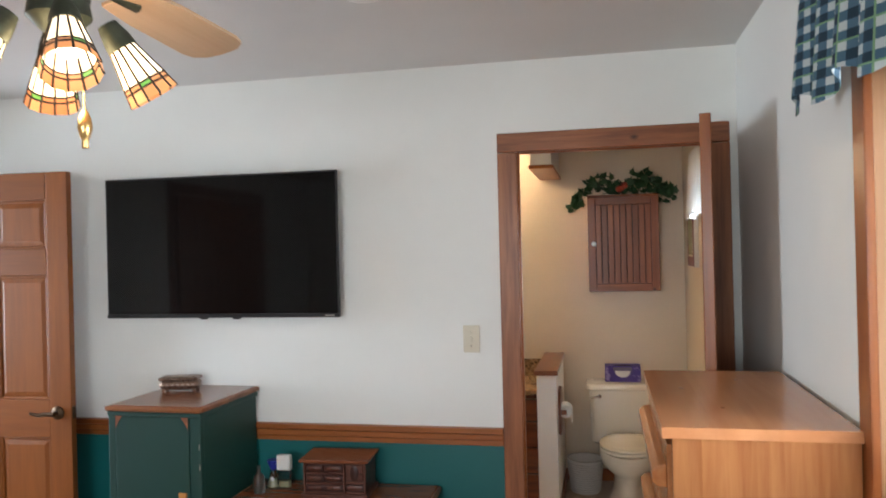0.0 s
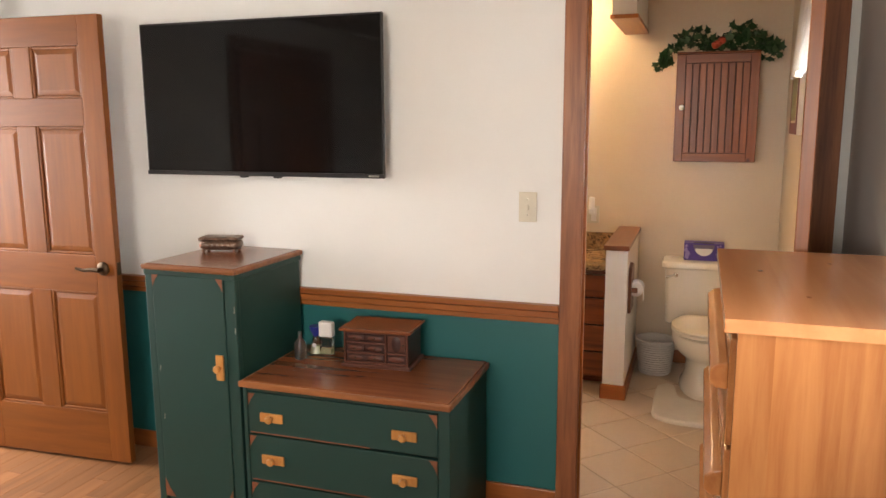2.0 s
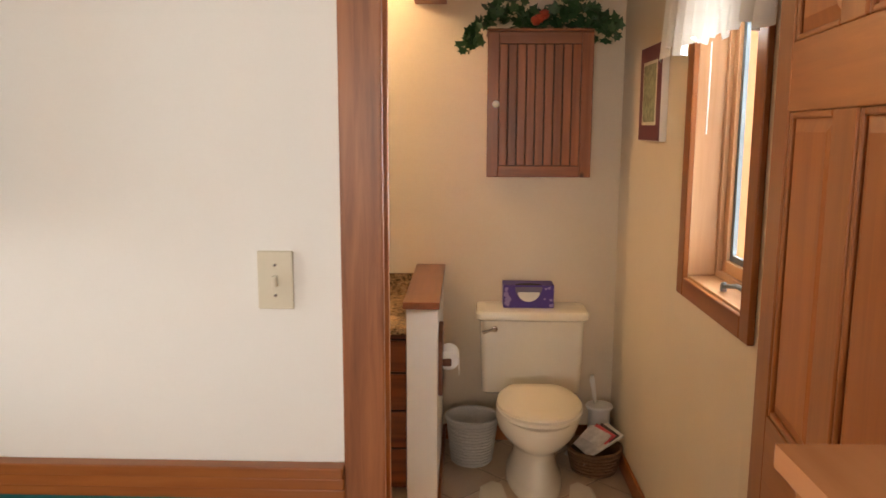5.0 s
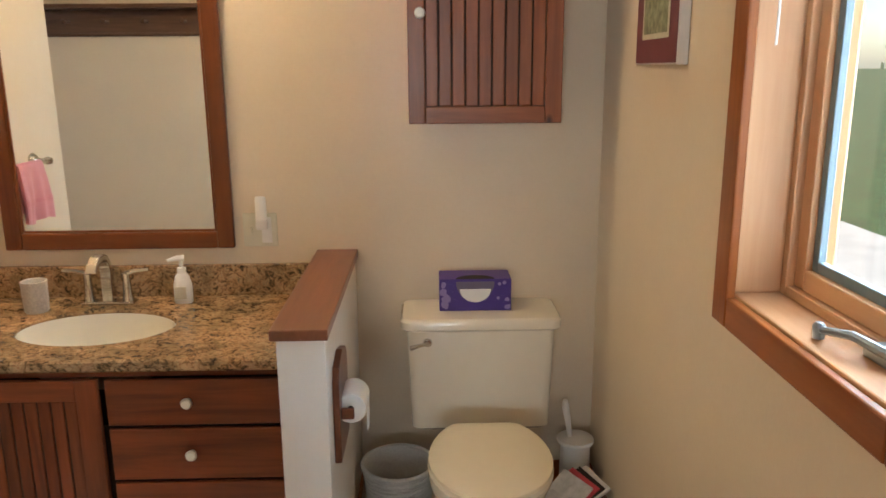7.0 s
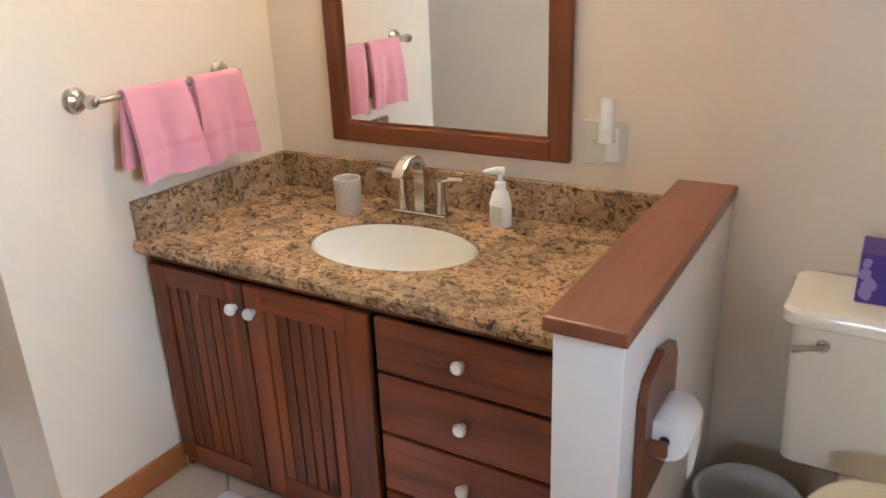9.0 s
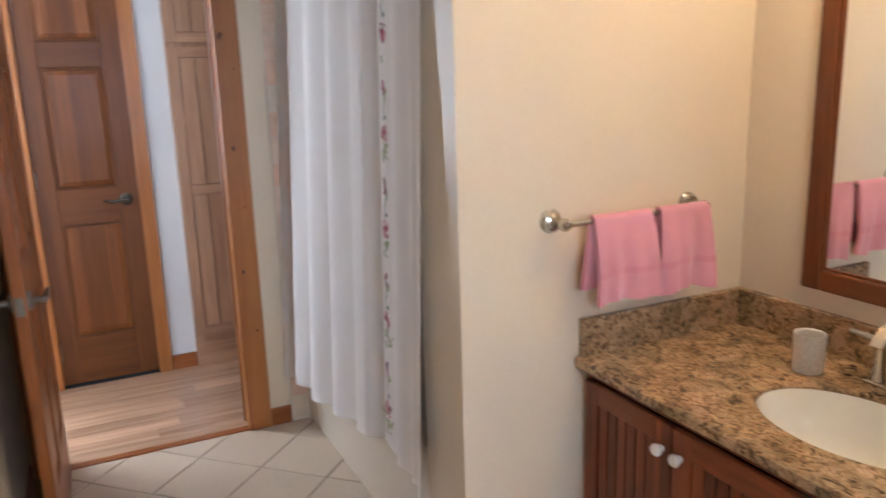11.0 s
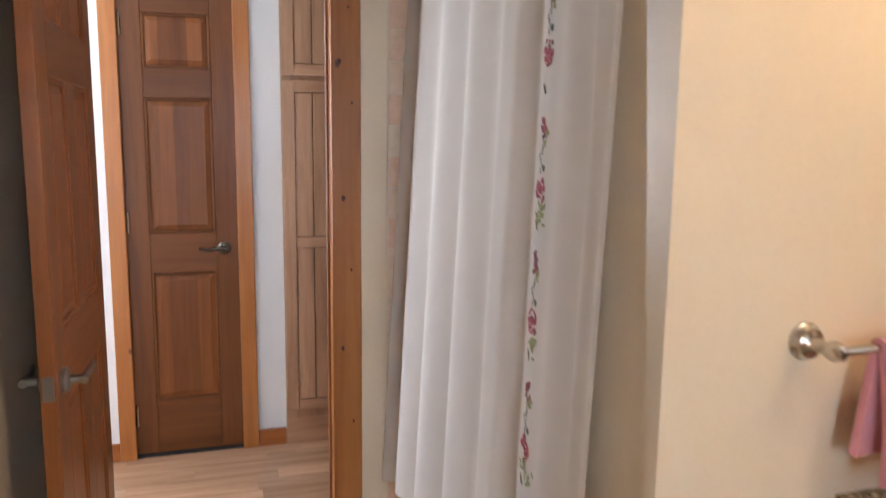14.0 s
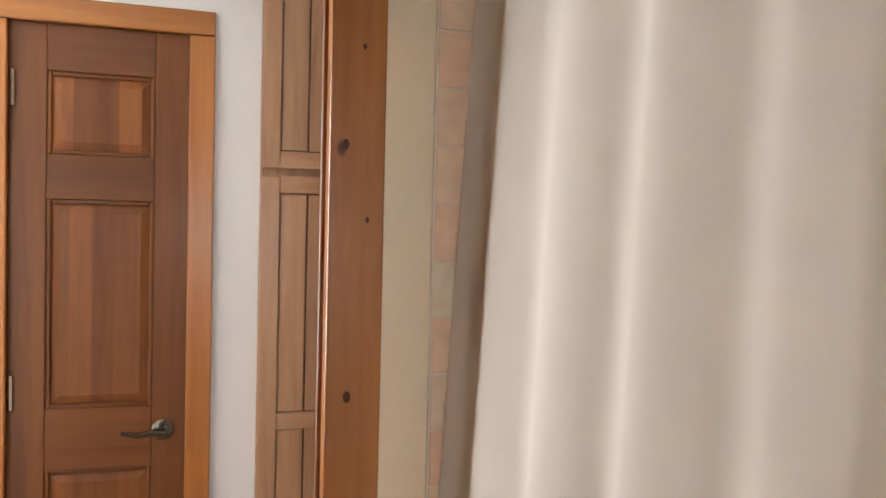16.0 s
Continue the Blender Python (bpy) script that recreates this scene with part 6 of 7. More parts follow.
def toilet_brush():
    x, y = 0.652, 5.635
    r = thing("toilet_brush", (x, y, 0), "white plastic toilet brush in its holder", "toilet brush")
    lathe(r, "holder", M_WHITEPL, (x, y, 0), ((0.0, 0.0), (0.062, 0.0), (0.062, 0.02), (0.053, 0.05), (0.050, 0.20), (0.064, 0.222), (0.062, 0.230), (0.020, 0.238), (0.0, 0.238)), 24)
    tube(r, "handle", M_WHITEPL, [(x - 0.018, y, 0.225), (x - 0.028, y - 0.01, 0.29), (x - 0.040, y - 0.015, 0.355), (x - 0.042, y - 0.016, 0.378)], [0.007, 0.010, 0.013, 0.008], 10)


def paper_holder():
    r = thing("toilet_paper_holder", (-0.075, 5.14, 0.60), "wooden toilet paper holder plate on the low wall", "toilet paper holder")
    out = [(5.035, 0.48), (5.235, 0.48), (5.235, 0.70), (5.215, 0.735), (5.135, 0.755), (5.055, 0.735), (5.035, 0.70)]
    prism(r, "plate", M_CAP, out, "x", -0.0895, -0.072, "reddish wooden plate", 0.003)
    tube(r, "roller", M_DARK, [(-0.050, 5.055, 0.61), (-0.050, 5.215, 0.61)], 0.009, 10)
    for y in (5.055, 5.215):
        box(r, "bracket", M_CAP, -0.072, -0.038, y - 0.006, y + 0.006, 0.595, 0.625, 0.004)
    p = thing("toilet_paper", (-0.03, 5.135, 0.60), "roll of white toilet paper on the holder", "toilet paper")
    lathe(p, "roll", M_PAPER, (-0.050, 5.082, 0.61), ((0.010, 0.0), (0.039, 0.0), (0.041, 0.003), (0.041, 0.105), (0.039, 0.108), (0.010, 0.108)), 28, "y")

    def flap(u, v):
        return (-0.0085 + 0.002 * math.sin(u * 5), 5.085 + 0.10 * u, 0.61 - 0.065 * v)
    sheet(p, "loose_sheet", M_PAPER, flap, 6, 4, 0.001)


def wall_cabinet():
    x0, x1, y0, z0, z1 = 0.103, 0.556, 5.535, 1.305, 1.932
    r = thing("wall_cabinet", ((x0 + x1) / 2, BACK, z0), "reddish brown beadboard wall cabinet above the toilet", "cabinet")
    box(r, "body", M_CAB["z"], x0 + 0.006, x1 - 0.006, y0 + 0.022, BACK - 0.001, z0 + 0.004, z1 - 0.006, 0.003)
    box(r, "top_board", M_CAB["x"], x0 - 0.002, x1 + 0.002, y0 + 0.004, BACK - 0.001, z1 - 0.006, z1 + 0.006, 0.004)
    beadboard_front(r, "door", x0, x1, z0, z1 - 0.008, y0, M_CAB, 9, 0.050, (0.140, 1.619), M_WHITEPL)


def leaf_mesh():
    pts = [(0, 0), (0.16, 0.16), (0.42, 0.10), (0.34, 0.34), (0.50, 0.52), (0.24, 0.60), (0.0, 1.0), (-0.24, 0.60), (-0.50, 0.52), (-0.34, 0.34), (-0.42, 0.10), (-0.16, 0.16)]
    me = bpy.data.meshes.new("leaf")
    verts = [(x, y, 0.10 * abs(x) - 0.10 * y * y) for x, y in pts] + [(0, 0.4, -0.03)]
    n = len(pts)
    me.from_pydata(verts, [], [(i, (i + 1) % n, n) for i in range(n)])
    me.materials.append(M_LEAF)
    return me


def ivy_garland():
    r = thing("ivy_garland", (0.33, 5.62, 1.938), "artificial ivy garland with red fruit lying on the wall cabinet", "artificial plant")
    rng = random.Random(11)
    me = leaf_mesh()
    runs = [[(0.30, 5.62, 1.96), (0.22, 5.60, 2.02), (0.12, 5.57, 1.99), (0.04, 5.54, 1.91), (0.02, 5.53, 1.83)],
            [(0.33, 5.61, 1.96), (0.42, 5.60, 2.04), (0.52, 5.57, 2.01), (0.60, 5.55, 1.95), (0.66, 5.56, 1.90)],
            [(0.20, 5.62, 1.95), (0.32, 5.64, 1.97), (0.50, 5.62, 1.96), (0.60, 5.58, 1.93)]]
    for run in runs:
        tube(r, "vine", M_STEM, run, 0.0035, 5)
        for (ax, ay, az), (bx_, by, bz) in zip(run, run[1:]):
            for k in range(21):
                f = rng.random()
                p = Vector((ax + (bx_ - ax) * f + rng.gauss(0, 0.018), ay + (by - ay) * f + rng.gauss(0, 0.022) - 0.015, az + (bz - az) * f + rng.gauss(0, 0.020)))
                p.z = max(p.z, 1.945) if 0.11 < p.x < 0.55 else p.z
                ob = mesh_part("leaf", me, r, "", p - r.location)
                s = rng.uniform(0.040, 0.068)
                ob.scale = (s, s, s)
                ob.rotation_euler = (rng.uniform(0.5, 1.9), rng.uniform(-0.6, 0.6), rng.uniform(-1.1, 1.1) + (3.14 if rng.random() < 0.12 else 0))
    for x, z in ((0.325, 1.985), (0.345, 2.0), (0.31, 1.975)):
        lathe(r, "fruit", M_RED, (x, 5.575, z), ((0.0, -0.022), (0.012, -0.020), (0.024, -0.004), (0.022, 0.012), (0.010, 0.020), (0.0, 0.017)), 16)


def picture():
    y0, y1, z0, z1 = 4.96, 5.29, 1.47, 1.826
    r = thing("framed_picture", (XR, (y0 + y1) / 2, z0), "small framed botanical print with a burgundy mat", "picture")
    white = plain("picture_edge", (0.70, 0.66, 0.60), 0.4, 0, 0.05, 0)
    burgundy = plain("burgundy_mat", (0.15, 0.035, 0.045), 0.5, 0, 0.1, 0)
    cream = plain("print_paper", (0.62, 0.58, 0.45), 0.6, 0, 0.1, 0)
    box(r, "frame", white, XR - 0.026, XR - 0.001, y0, y1, z0, z1, 0.002)
    box(r, "mat", burgundy, XR - 0.028, XR - 0.026, y0 + 0.004, y1 - 0.004, z0 + 0.004, z1 - 0.004, 0)
    box(r, "inner_line", cream, XR - 0.0290, XR - 0.028, y0 + 0.06, y1 - 0.06, z0 + 0.06, z1 - 0.06, 0)
    box(r, "print", plain("botanical_print", (0.34, 0.36, 0.22), 0.6, 0, 0.6, 0, 45), XR - 0.030, XR - 0.029, y0 + 0.072, y1 - 0.072, z0 + 0.072, z1 - 0.072, 0)


def bath_valance():
    r = thing("white_valance", (0, 0, 0), "white gathered cotton valance over the bathroom window", "curtain")

    def fn(u, v):
        y = 3.86 + 0.93 * u
        w = math.sin(u * 10 * 2 * math.pi + 0.6) + 0.5 * math.sin(u * 23 * math.pi)
        step = 0.012 * (1 if math.sin(u * 9 * math.pi) > 0 else -1)
        return (0.668 + 0.011 * w * (0.4 + 0.6 * v) - 0.018 * v, y, 2.09 - (0.34 + step * 0.8 + 0.01 * math.sin(u * 20)) * v)

    sheet(r, "cloth", M_SHEER, fn, 160, 8, 0.001)
    tube(r, "curtain_rod", M_CHROME, [(0.70, 3.84, 2.05), (0.685, 3.86, 2.05), (0.685, 4.80, 2.05), (0.70, 4.82, 2.05)], 0.007, 8)
    c = thing("window_crank", (XR + 0.07, 4.28, WBZ0), "folded metal crank handle on the window stool", "window crank")
    blue = plain("crank_metal", (0.32, 0.38, 0.42), 0.35, 0.8, 0.1, 0)
    box(c, "housing", blue, XR + 0.06, XR + 0.10, 4.22, 4.30, WBZ0, WBZ0 + 0.022, 0.006)
    tube(c, "arm", blue, [(XR + 0.065, 4.24, WBZ0 + 0.022), (XR + 0.045, 4.30, WBZ0 + 0.030), (XR + 0.03, 4.36, WBZ0 + 0.018)], [0.009, 0.007, 0.006], 8)
    lathe(c, "grip", blue, (XR + 0.03, 4.365, WBZ0 + 0.003), ((0.0, 0.0), (0.009, 0.0), (0.010, 0.02), (0.006, 0.026), (0.0, 0.027)), 12)
    c = thing("window_crank", (XR + 0.06, 1.9, WAZ0), "folded metal crank handle on the bedroom window stool", "window crank")
    box(c, "housing", blue, XR + 0.05, XR + 0.09, 1.80, 1.90, WAZ0, WAZ0 + 0.022, 0.006)
    tube(c, "arm", blue, [(XR + 0.055, 1.82, WAZ0 + 0.022), (XR + 0.04, 1.88, WAZ0 + 0.03), (XR + 0.03, 1.94, WAZ0 + 0.018)], [0.009, 0.007, 0.006], 8)
    tube(thing("blind_cord", (XR + 0.02, 4.60, 1.4), "white hanging blind cord at the window", "cord"), "cord", M_WHITEPL, [(XR + 0.03, 4.60, 1.78), (XR + 0.028, 4.60, 1.50)], 0.0025, 6)


def peg_shelf():
    xa, xb = -2.19, -0.86
    r = thing("peg_shelf", ((xa + xb) / 2, WB, 1.6), "dark oak wall shelf with turned pegs and scrolled brackets", "shelf")
    box(r, "back_rail", M_SHELF["x"], xa, xb, WB + 0.0008, WB + 0.018, 1.655, 1.80, 0.004)
    box(r, "rail_bead", M_SHELF["x"], xa + 0.02, xb - 0.02, WB + 0.018, WB + 0.026, 1.66, 1.674, 0.004)
    box(r, "shelf_board", M_SHELF["x"], xa - 0.03, xb + 0.03, WB + 0.001, WB + 0.165, 1.801, 1.822, 0.006)
    for x in (xa, xb - 0.02):
        out = [(WB + 0.001, 1.585), (WB + 0.028, 1.588), (WB + 0.048, 1.603), (WB + 0.060, 1.63), (WB + 0.063, 1.66), (WB + 0.072, 1.69), (WB + 0.095, 1.708), (WB + 0.122, 1.715), (WB + 0.142, 1.735), (WB + 0.148, 1.765), (WB + 0.148, 1.80), (WB + 0.001, 1.80)]
        prism(r, "bracket", M_SHELF["z"], out, "x", x, x + 0.02, "scrolled bracket", 0.002)
    n = 6
    for k in range(n):
        x = xa + 0.12 + (xb - xa - 0.24) * k / (n - 1)
        lathe(r, "peg", M_SHELF["y"], (x, WB + 0.018, 1.735), ((0.0, 0.0), (0.009, 0.0), (0.007, 0.012), (0.0065, 0.045), (0.006, 0.062), (0.013, 0.068), (0.014, 0.076), (0.009, 0.082), (0.0, 0.083)), 14, "y")


# ---- shower ----
def curtain_at(u, v):
    """The cloth: broad soft folds at the wall end, almost flat past the embroidered band."""
    x = -2.988 + 1.384 * u
    fall = 0.5 + 0.5 * math.cos(math.pi * min(1.0, max(0.0, (u - 0.55) / 0.09)))
    w = math.sin(u * 6.9 * 2 * math.pi + 0.9 * math.sin(u * 9.0) - 1.3) + 0.22 * math.sin(u * 17 * math.pi + 1.0 + v)
    crease = -0.020 * math.exp(-((u - 0.630) / (0.045 if u < 0.630 else 0.013)) ** 2)
    past = max(0.0, u - 0.668) / 0.332
    recess = 0.030 * (math.exp(-((u - 0.668) / 0.026) ** 2) if u < 0.668 else 1 - past) - 0.090 * past * (0.4 + 0.25 * v)
    flat = 0.009 * math.sin((u - 0.70) * 38 + 0.5) * min(1.0, max(0.0, (u - 0.72) / 0.06)) + (0.010 * math.sin(u * 74) if u > 0.9 else 0.0)
    y = 4.847 + (0.6 + 0.4 * v) * (0.025 * w * fall + (1 - fall) * flat) + crease * (0.55 + 0.45 * v) + recess - 0.085 * v * (1 - 0.45 * u) - 0.03 * (1 - u) ** 2
    y = min(y, 4.870 - 0.074 * min(1.0, max(0.0, (x + 1.80) / 0.09)))
    x += 0.010 * math.cos(u * 12 * math.pi) * v * fall
    top = 2.0 + 0.005 * math.cos(u * 12 * 2 * math.pi)
    bottom = 0.215 + 0.135 * u + 0.008 * math.sin(u * 14)
    return Vector((x - 0.012 * v * (1 - u) + 0.02 * u * v, y, top + (bottom - top) * v))


def shower_curtain():
    r = thing("shower_curtain", (0, 0, 0), "off-white cotton shower curtain with embroidered red flowers", "shower curtain")
    sheet(r, "cloth", M_CURTAIN, lambda u, v: curtain_at(u, v), 200, 24, 0.0012)
    rod = thing("shower_rod", (-2.3, 4.850, 2.03), "cream shower curtain rod", "curtain rod")
    tube(rod, "rod", M_IVORY, [(-2.999, 4.850, 2.035), (-1.701, 4.850, 2.035)], 0.0125, 14)
    for x in (-2.999, -1.708):
        lathe(rod, "flange", M_IVORY, (x, 4.850, 2.035), ((0.0, 0.0), (0.03, 0.0), (0.028, 0.006), (0.0, 0.007)), 18, "x")
    for k in range(12):
        x = -2.95 + 1.22 * k / 11
        ring = thing("curtain_ring", (x, 4.850, 2.03), "cream plastic curtain ring on the rod", "curtain ring", "rings of the shower curtain")
        tube(ring, "ring", M_IVORY, [(x + 0.004 * math.sin(a), 4.850 + 0.021 * math.cos(a), 2.022 + 0.030 * math.sin(a)) for a in [2 * math.pi * i / 16 for i in range(16)]], 0.0035, 6, "", True)
    # Embroidery: petals and leaves stitched on the cloth along one upright band.
    rose = cloth("crimson_thread", (0.42, 0.035, 0.075), 900, 0.8)
    pink = cloth("rose_thread", (0.60, 0.14, 0.18), 900, 0.8)
    wine = cloth("wine_thread", (0.17, 0.012, 0.035), 900, 0.8)
    pale = cloth("pale_olive_thread", (0.38, 0.40, 0.17), 900, 0.8)
    leafm = cloth("olive_thread", (0.26, 0.30, 0.11), 900, 0.8)
    vine = cloth("dark_thread", (0.10, 0.12, 0.06), 900, 0.8)
    rng = random.Random(3)

    def stitch(name, mat, dx, z, rx, rz, tilt=0.0):
        """A flat stitched patch lying on the cloth at dx beside the band and height z."""
        u0 = 0.702 + dx / 1.384
        v0 = (2.0 - z) / 1.83
        bm = bmesh.new()
        vs = []
        for i in range(10):
            a = 2 * math.pi * i / 10
            px, pz = rx * math.cos(a), rz * math.sin(a)
            c, s = math.cos(tilt), math.sin(tilt)
            p = curtain_at(u0 + (px * c - pz * s) / 1.384, v0 - (px * s + pz * c) / 1.83)
            vs.append(bm.verts.new(p + Vector((0, -0.0024, 0))))
        bm.faces.new(vs)
        ext = bmesh.ops.extrude_face_region(bm, geom=bm.faces[:])
        for e in ext["geom"]:
            if isinstance(e, bmesh.types.BMVert):
                e.co.y -= 0.0006
        bmesh.ops.recalc_face_normals(bm, faces=bm.faces[:])
        part(name, bm, mat, r)

    for k in range(6):
        zb = 1.582 - 0.318 * k
        if zb < 0.22:
            break
        for i in range(36):
            ra, rr = rng.uniform(0, 6.3), 0.034 * rng.random() ** 0.7
            stitch("petal", rng.choice((rose, rose, pink, wine)), 0.004 + 0.9 * rr * math.cos(ra), zb + rr * math.sin(ra), 0.0074, 0.0042, ra + 1.57)
        if k != 0:
            for i in range(20):
                stitch("stitched_leaf", rng.choice((leafm, pale)), 0.014 + rng.gauss(0, 0.015), zb - 0.054 + rng.gauss(0, 0.013), 0.0098, 0.0042, rng.uniform(-0.8, 0.8))
        stitch("stitched_bud", vine, 0.018, zb + 0.05, 0.008, 0.008)
        zs = zb + 0.135 if zb + 0.135 < 1.95 else zb
        for i in range(14):
            stitch("petal", rng.choice((rose, wine, wine)), -0.002 + rng.gauss(0, 0.009), zs + 0.012 + rng.gauss(0, 0.012), 0.0085, 0.0056, rng.uniform(0, 3))
        for i in range(8):
            stitch("stitched_leaf", rng.choice((leafm, pale)), 0.018 + rng.gauss(0, 0.007), zs - 0.018 + rng.gauss(0, 0.009), 0.0095, 0.0044, rng.uniform(-1, 1))
        for i in range(6):
            stitch("vine_stitch", vine, -0.004 + 0.010 * math.sin(i * 1.7), zb + 0.045 + i * 0.011, 0.0022, 0.008, 0.6 * math.sin(i * 1.7))
        stitch("stitched_leaf", vine, -0.010, zb - 0.085, 0.005, 0.014, 0.5)


def bathtub():
    r = thing("bathtub", (-2.3, 5.28, 0), "beige built-in bathtub behind the shower curtain", "bathtub")
    M = plain("beige_tub", (0.62, 0.53, 0.41), 0.2, 0, 0.03, 0)
    box(r, "apron", M, -2.998, -1.701, 4.815, 4.85, 0, 0.40, 0.006)
    box(r, "rim", M, -2.998, -1.701, 4.810, 4.89, 0.40, 0.43, 0.012)
    box(r, "floor_pan", M, -2.998, -1.701, 4.85, BACK - 0.01, 0.0, 0.12, 0.01)
    box(r, "rim_back", M, -2.998, -1.701, BACK - 0.08, BACK - 0.01, 0.12, 0.43, 0.012)


def hall_cabinet():
    y0, y1, x = 4.472, 5.32, -3.900
    r = thing("hall_cabinet", (HX, (y0 + y1) / 2, 0), "tall built-in pale oak hall cabinet with plank doors", "cabinet")
    box(r, "body", M_HALLCAB["z"], HX + 0.0005, x - 0.0006, y0, y1, 0.13, CEIL - 0.001, 0.001)
    box(r, "kick", M_HALLCAB["y"], HX + 0.0005, x - 0.012, y0, y1, 0.0, 0.129, 0.001)
    for ya, yb in ((y0 + 0.002, (y0 + y1) / 2 - 0.002), ((y0 + y1) / 2 + 0.002, y1 - 0.002)):
        for za, zb, rails in ((0.172, 1.650, (0.172, 0.925, 1.605)), (1.676, 2.36, (1.676, 2.31))):
            d = box(r, "cabinet_door", M_SHELF["z"], x, x + 0.008, ya, yb, za, zb, 0.001)
            st = 0.052
            for a, b in ((ya, ya + st), (yb - st, yb)):
                box(d, "stile", M_HALLCAB["z"], x + 0.008, x + 0.020, a, b, za, zb, 0.002)
            for z in rails:
                box(d, "rail", M_HALLCAB["y"], x + 0.008, x + 0.020, ya + st, yb - st, z, z + 0.048, 0.002)
            n = 4
            w = (yb - ya - 2 * st) / n
            for i in range(n):
                for z, z2 in zip(rails, rails[1:]):
                    box(d, "slat", M_HALLCAB["z"], x + 0.007, x + 0.014, ya + st + i * w + 0.0025, ya + st + (i + 1) * w - 0.0025, z + 0.0505, z2 - 0.0025, 0.002)


vanity()
countertop()
faucet()
small_vanity_things()
mirror()
vanity_lamp()
towel_bar()
hand_towel(5.150, 5.335, 0.893, 0.930, 1)
hand_towel(5.365, 5.535, 0.888, 0.92, 2)
toilet()
tissue_box()
contour_rug()
bath_mat()
waste_basket()
magazine_basket()
toilet_brush()
paper_holder()
wall_cabinet()
ivy_garland()
picture()
bath_valance()
peg_shelf()
shower_curtain()
bathtub()
hall_cabinet()


# ---- outdoors ----
def tree(x, y, h, seed):
    r = thing("tree", (x, y, -0.45), "leafy green tree outside the window", "tree", "trees around the house")
    rng = random.Random(seed)
    bark = plain("bark", (0.10, 0.07, 0.05), 0.9, 0, 0.4, 0.5, 12)
    tube(r, "trunk", bark, [(x, y, -0.45), (x + 0.1, y, h * 0.3), (x - 0.05, y + 0.1, h * 0.65), (x, y, h * 0.95)], [0.16, 0.12, 0.07, 0.02], 8)
    for k in range(9):
        a, z = rng.uniform(0, 6.3), h * rng.uniform(0.25, 0.8)
        tube(r, "limb", bark, [(x, y, z), (x + 0.8 * math.cos(a), y + 0.8 * math.sin(a), z + 0.4), (x + 1.5 * math.cos(a), y + 1.5 * math.sin(a), z + 0.6)], [0.04, 0.03, 0.01], 5)
    verts, faces = [], []
    for k in range(2600):
        a, q = rng.uniform(0, 6.3), rng.random() ** 0.5
        z = h * rng.uniform(0.18, 1.0)
        rad = 1.9 * q * (1.15 - z / h) ** 0.6
        p = Vector((rad * math.cos(a) + rng.gauss(0, 0.12), rad * math.sin(a) + rng.gauss(0, 0.12), z + 0.45))
        d1 = Vector((rng.gauss(0, 1), rng.gauss(0, 1), rng.gauss(0, 1))).normalized() * 0.10
        d2 = Vector((rng.gauss(0, 1), rng.gauss(0, 1), rng.gauss(0, 1))).normalized() * 0.06
        i = len(verts)
        verts += [p - d1, p + d2, p + d1, p - d2]
        faces.append((i, i + 1, i + 2, i + 3))
    me = bpy.data.meshes.new("crown")
    me.from_pydata(verts, [], faces)
    me.materials.append(M_LEAF)
    mesh_part("crown", me, r)


for tx, ty, th, ts in ((6.0, 6.2, 5.5, 1), (7.5, 9.5, 6.5, 2), (9.0, 13.5, 7.5, 3), (6.5, 2.8, 5.0, 4), (11.0, 18.0, 8.0, 5)):
    tree(tx, ty, th, ts)

# ---- pieces of floors and tiled wall ----


def clip(poly, axis, limit, keep_above):
    out = []
    for (a, b) in zip(poly, poly[1:] + poly[:1]):
        ia, ib = ((p[axis] >= limit) == keep_above for p in (a, b))
        if ia:
            out.append(a)
        if ia != ib:
            f = (limit - a[axis]) / (b[axis] - a[axis])
            out.append((a[0] + f * (b[0] - a[0]), a[1] + f * (b[1] - a[1])))
    return out


def tile_piece(poly, z0, z1, parent, mat, c):
    bm = bmesh.new()
    k = 0.004
    low = [bm.verts.new((x - c[0], y - c[1], z0)) for x, y in poly]
    mid = [bm.verts.new((x - c[0], y - c[1], z1 - 0.002)) for x, y in poly]
    m = (sum(p[0] for p in poly) / len(poly), sum(p[1] for p in poly) / len(poly))
    top = []
    for x, y in poly:
        d = math.hypot(x - m[0], y - m[1]) or 1
        top.append(bm.verts.new((x - (x - m[0]) / d * k - c[0], y - (y - m[1]) / d * k - c[1], z1)))
    n = len(poly)
    for a, b in ((low, mid), (mid, top)):
        for i in range(n):
            bm.faces.new((a[i], a[(i + 1) % n], b[(i + 1) % n], b[i]))
    bm.faces.new(top)
    bmesh.ops.recalc_face_normals(bm, faces=bm.faces[:])
    ob = part("tile", bm, mat, parent)
    ob.location = Vector((c[0], c[1], 0)) - parent.location
    return ob


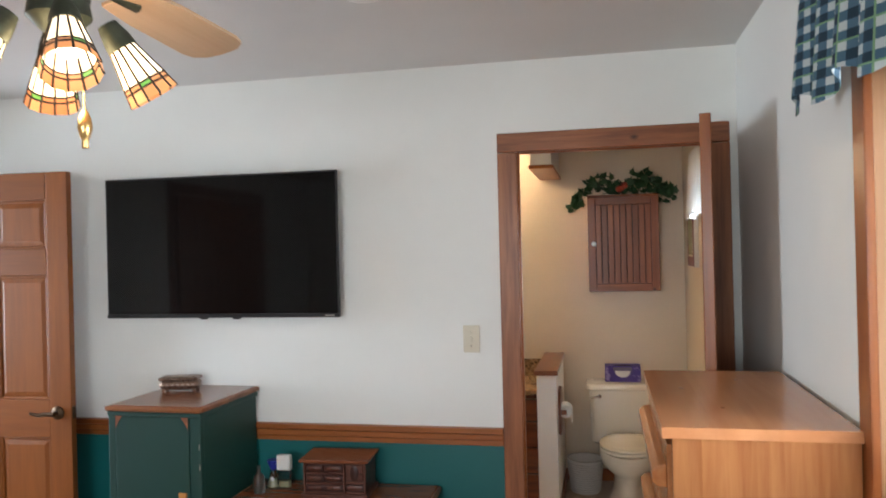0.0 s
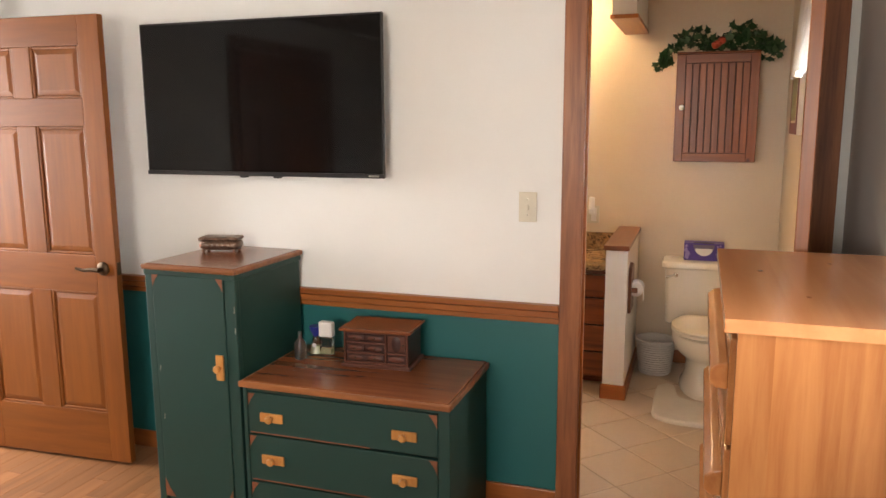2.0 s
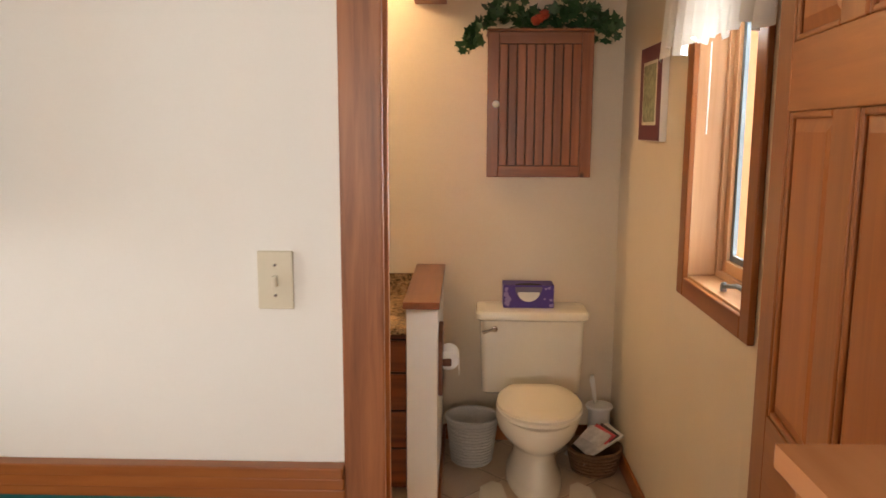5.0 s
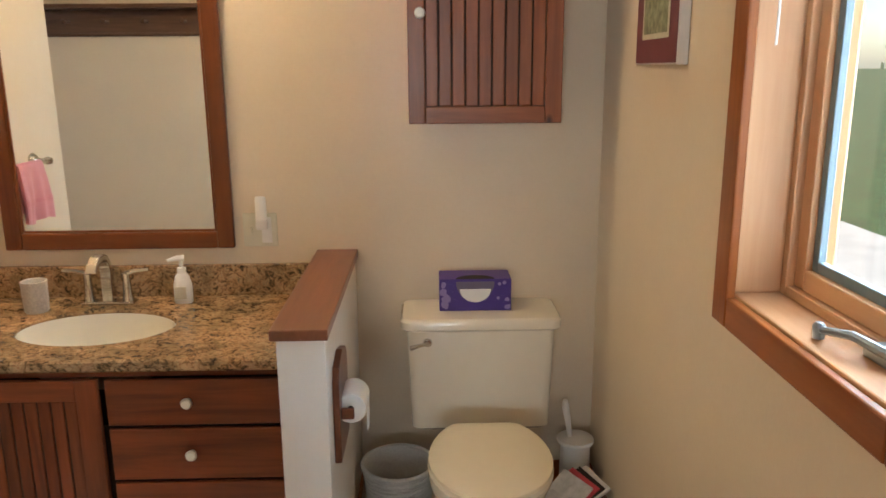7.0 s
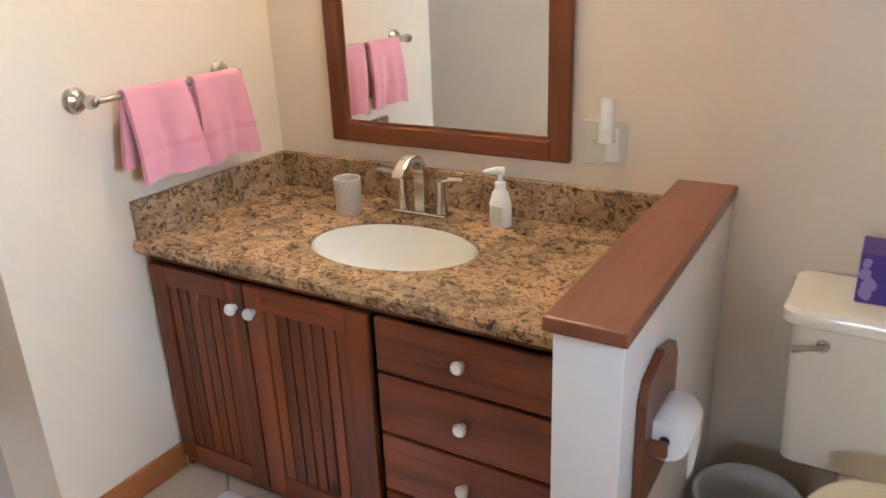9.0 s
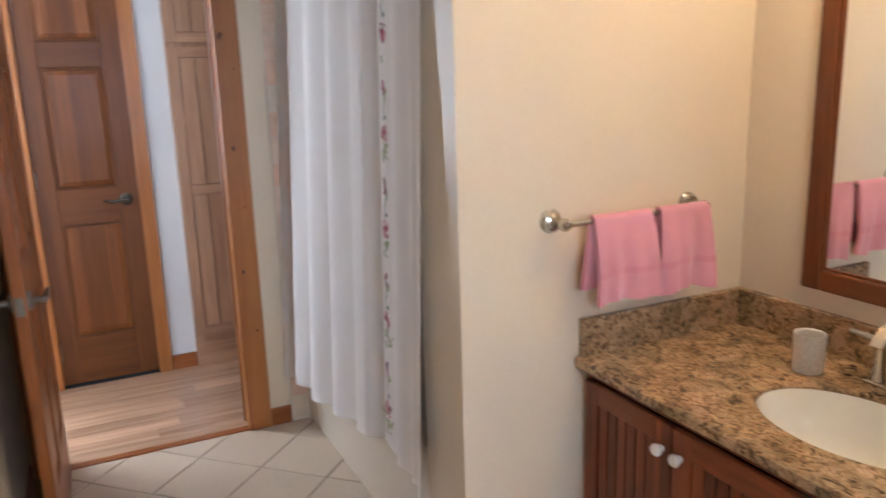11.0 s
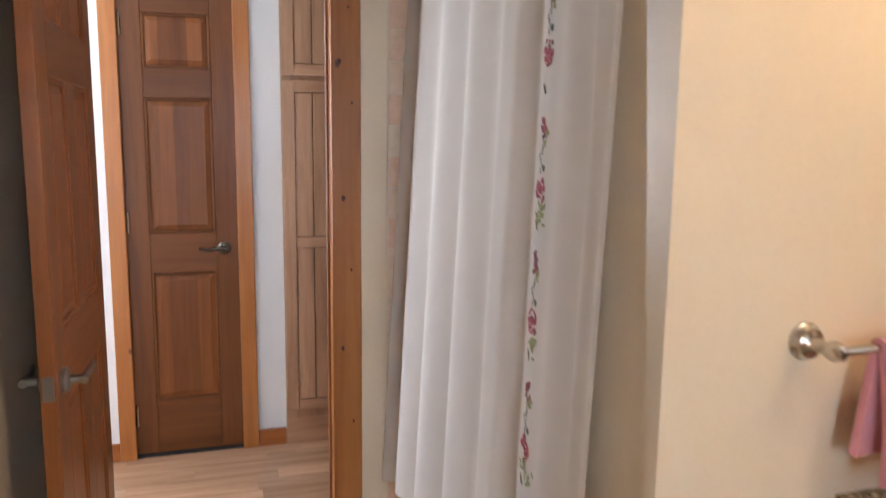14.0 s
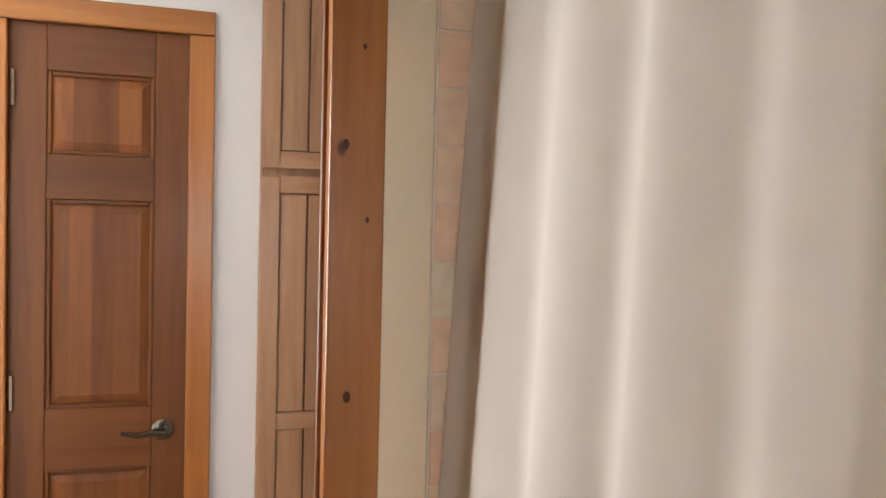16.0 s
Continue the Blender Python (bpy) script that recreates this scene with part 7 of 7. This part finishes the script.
TILE, JOINT, PHASE = 0.2864, 0.007, (-0.018, 4.5135)
RX0, RX1, RY0, RY1 = -3.0, XR, WB, BACK
q = TILE / math.sqrt(2)
for i in range(-14, 15):
    for j in range(-14, 15):
        cx, cy = PHASE[0] + (i - j) * q, PHASE[1] + (i + j) * q
        h = (TILE - JOINT) / math.sqrt(2)
        poly = [(cx - h, cy), (cx, cy - h), (cx + h, cy), (cx, cy + h)]
        for axis, lim, up in ((0, RX0, True), (0, RX1, False), (1, RY0, True), (1, RY1, False)):
            poly = clip(poly, axis, lim, up)
            if len(poly) < 3:
                break
        if len(poly) < 3 or (min(p[1] for p in poly) > 4.9 and max(p[0] for p in poly) < -1.5):
            continue
        area = abs(sum(a[0] * b[1] - b[0] * a[1] for a, b in zip(poly, poly[1:] + poly[:1]))) / 2
        if area > 0.002:
            tile_piece(poly, -0.010, 0.0, floor_bath, M_TILE, (cx, cy))

# Glazed wall tiles beside the tub.
def peach_tile(name):
    m, nodes, links, b = material(name, 0.12)
    info = nodes.new("ShaderNodeObjectInfo")
    r = ramp_node(nodes, [(0.0, (0.79, 0.52, 0.38)), (0.45, (0.79, 0.60, 0.46)), (1.0, (0.76, 0.67, 0.54))])
    links.new(info.outputs["Random"], r.inputs[0])
    v = coords(nodes, links)
    n = noise_node(nodes, links, v, 22, 4)
    shade = ramp_node(nodes, [(0.3, (0.86, 0.83, 0.8)), (0.7, (1, 1, 1))])
    links.new(n.outputs[0], shade.inputs[0])
    links.new(mix_node(nodes, links, 1.0, r.outputs[0], shade.outputs[0], "MULTIPLY"), b.inputs["Base Color"])
    return m


M_WTILE = peach_tile("peach_glazed_tile")
M_PALEGROUT = plain("pale_grout", (0.70, 0.62, 0.52), 0.8, 0, 0.1, 0)
backing = tagged(box(None, "tile_wall", M_PALEGROUT, -2.9998, -2.9936, 4.732, BACK - 0.005, 0.0, 1.978, 0), "peach glazed ceramic tiles beside the tub", "tile", kind="structure")
tw = 0.1035
wt = box_mesh("tile", M_WTILE, 0.005, tw - 0.003, tw - 0.003, 0.002)
for row in range(19):
    z = 1.978 - tw / 2 - row * tw
    for col in range(4):
        y = 4.734 + tw / 2 + col * tw
        ob = mesh_part("tile", wt, backing, "", Vector((-2.9945, y, z)) - backing.location)

# Oak boards.
def boards(parent, mat, x0, x1, y0, y1, width, seed):
    rng = random.Random(seed)
    n = int((x1 - x0) / width)
    w = (x1 - x0) / n
    lengths = (0.6, 0.75, 0.9, 1.05, 1.2)
    for i in range(n):
        y = y0 - rng.uniform(0, 0.5)
        while y < y1:
            ln = rng.choice(lengths)
            a, b = max(y, y0), min(y + ln, y1)
            if b - a > 0.02:
                me = box_mesh("board", mat, w - 0.0012, round(b - a - 0.001, 2), 0.012, 0.0012)
                mesh_part("board", me, parent, "", Vector((x0 + (i + 0.5) * w, (a + b) / 2, -0.006)) - parent.location)
            y += ln


boards(floor_hall, M_BOARD["y"], HX + 0.001, XH + 0.047, 1.2, 6.4, 0.083, 4)
boards(floor_bed, M_BEDBOARD, XL, -1.2, 1.9, W - 0.001, 0.083, 5)
boards(floor_bed, M_BEDBOARD, -1.2, XR, SOUTH, W - 0.001, 0.16, 6)
boards(floor_bed, M_BEDBOARD, XL, -1.2, SOUTH, 1.9, 0.16, 7)
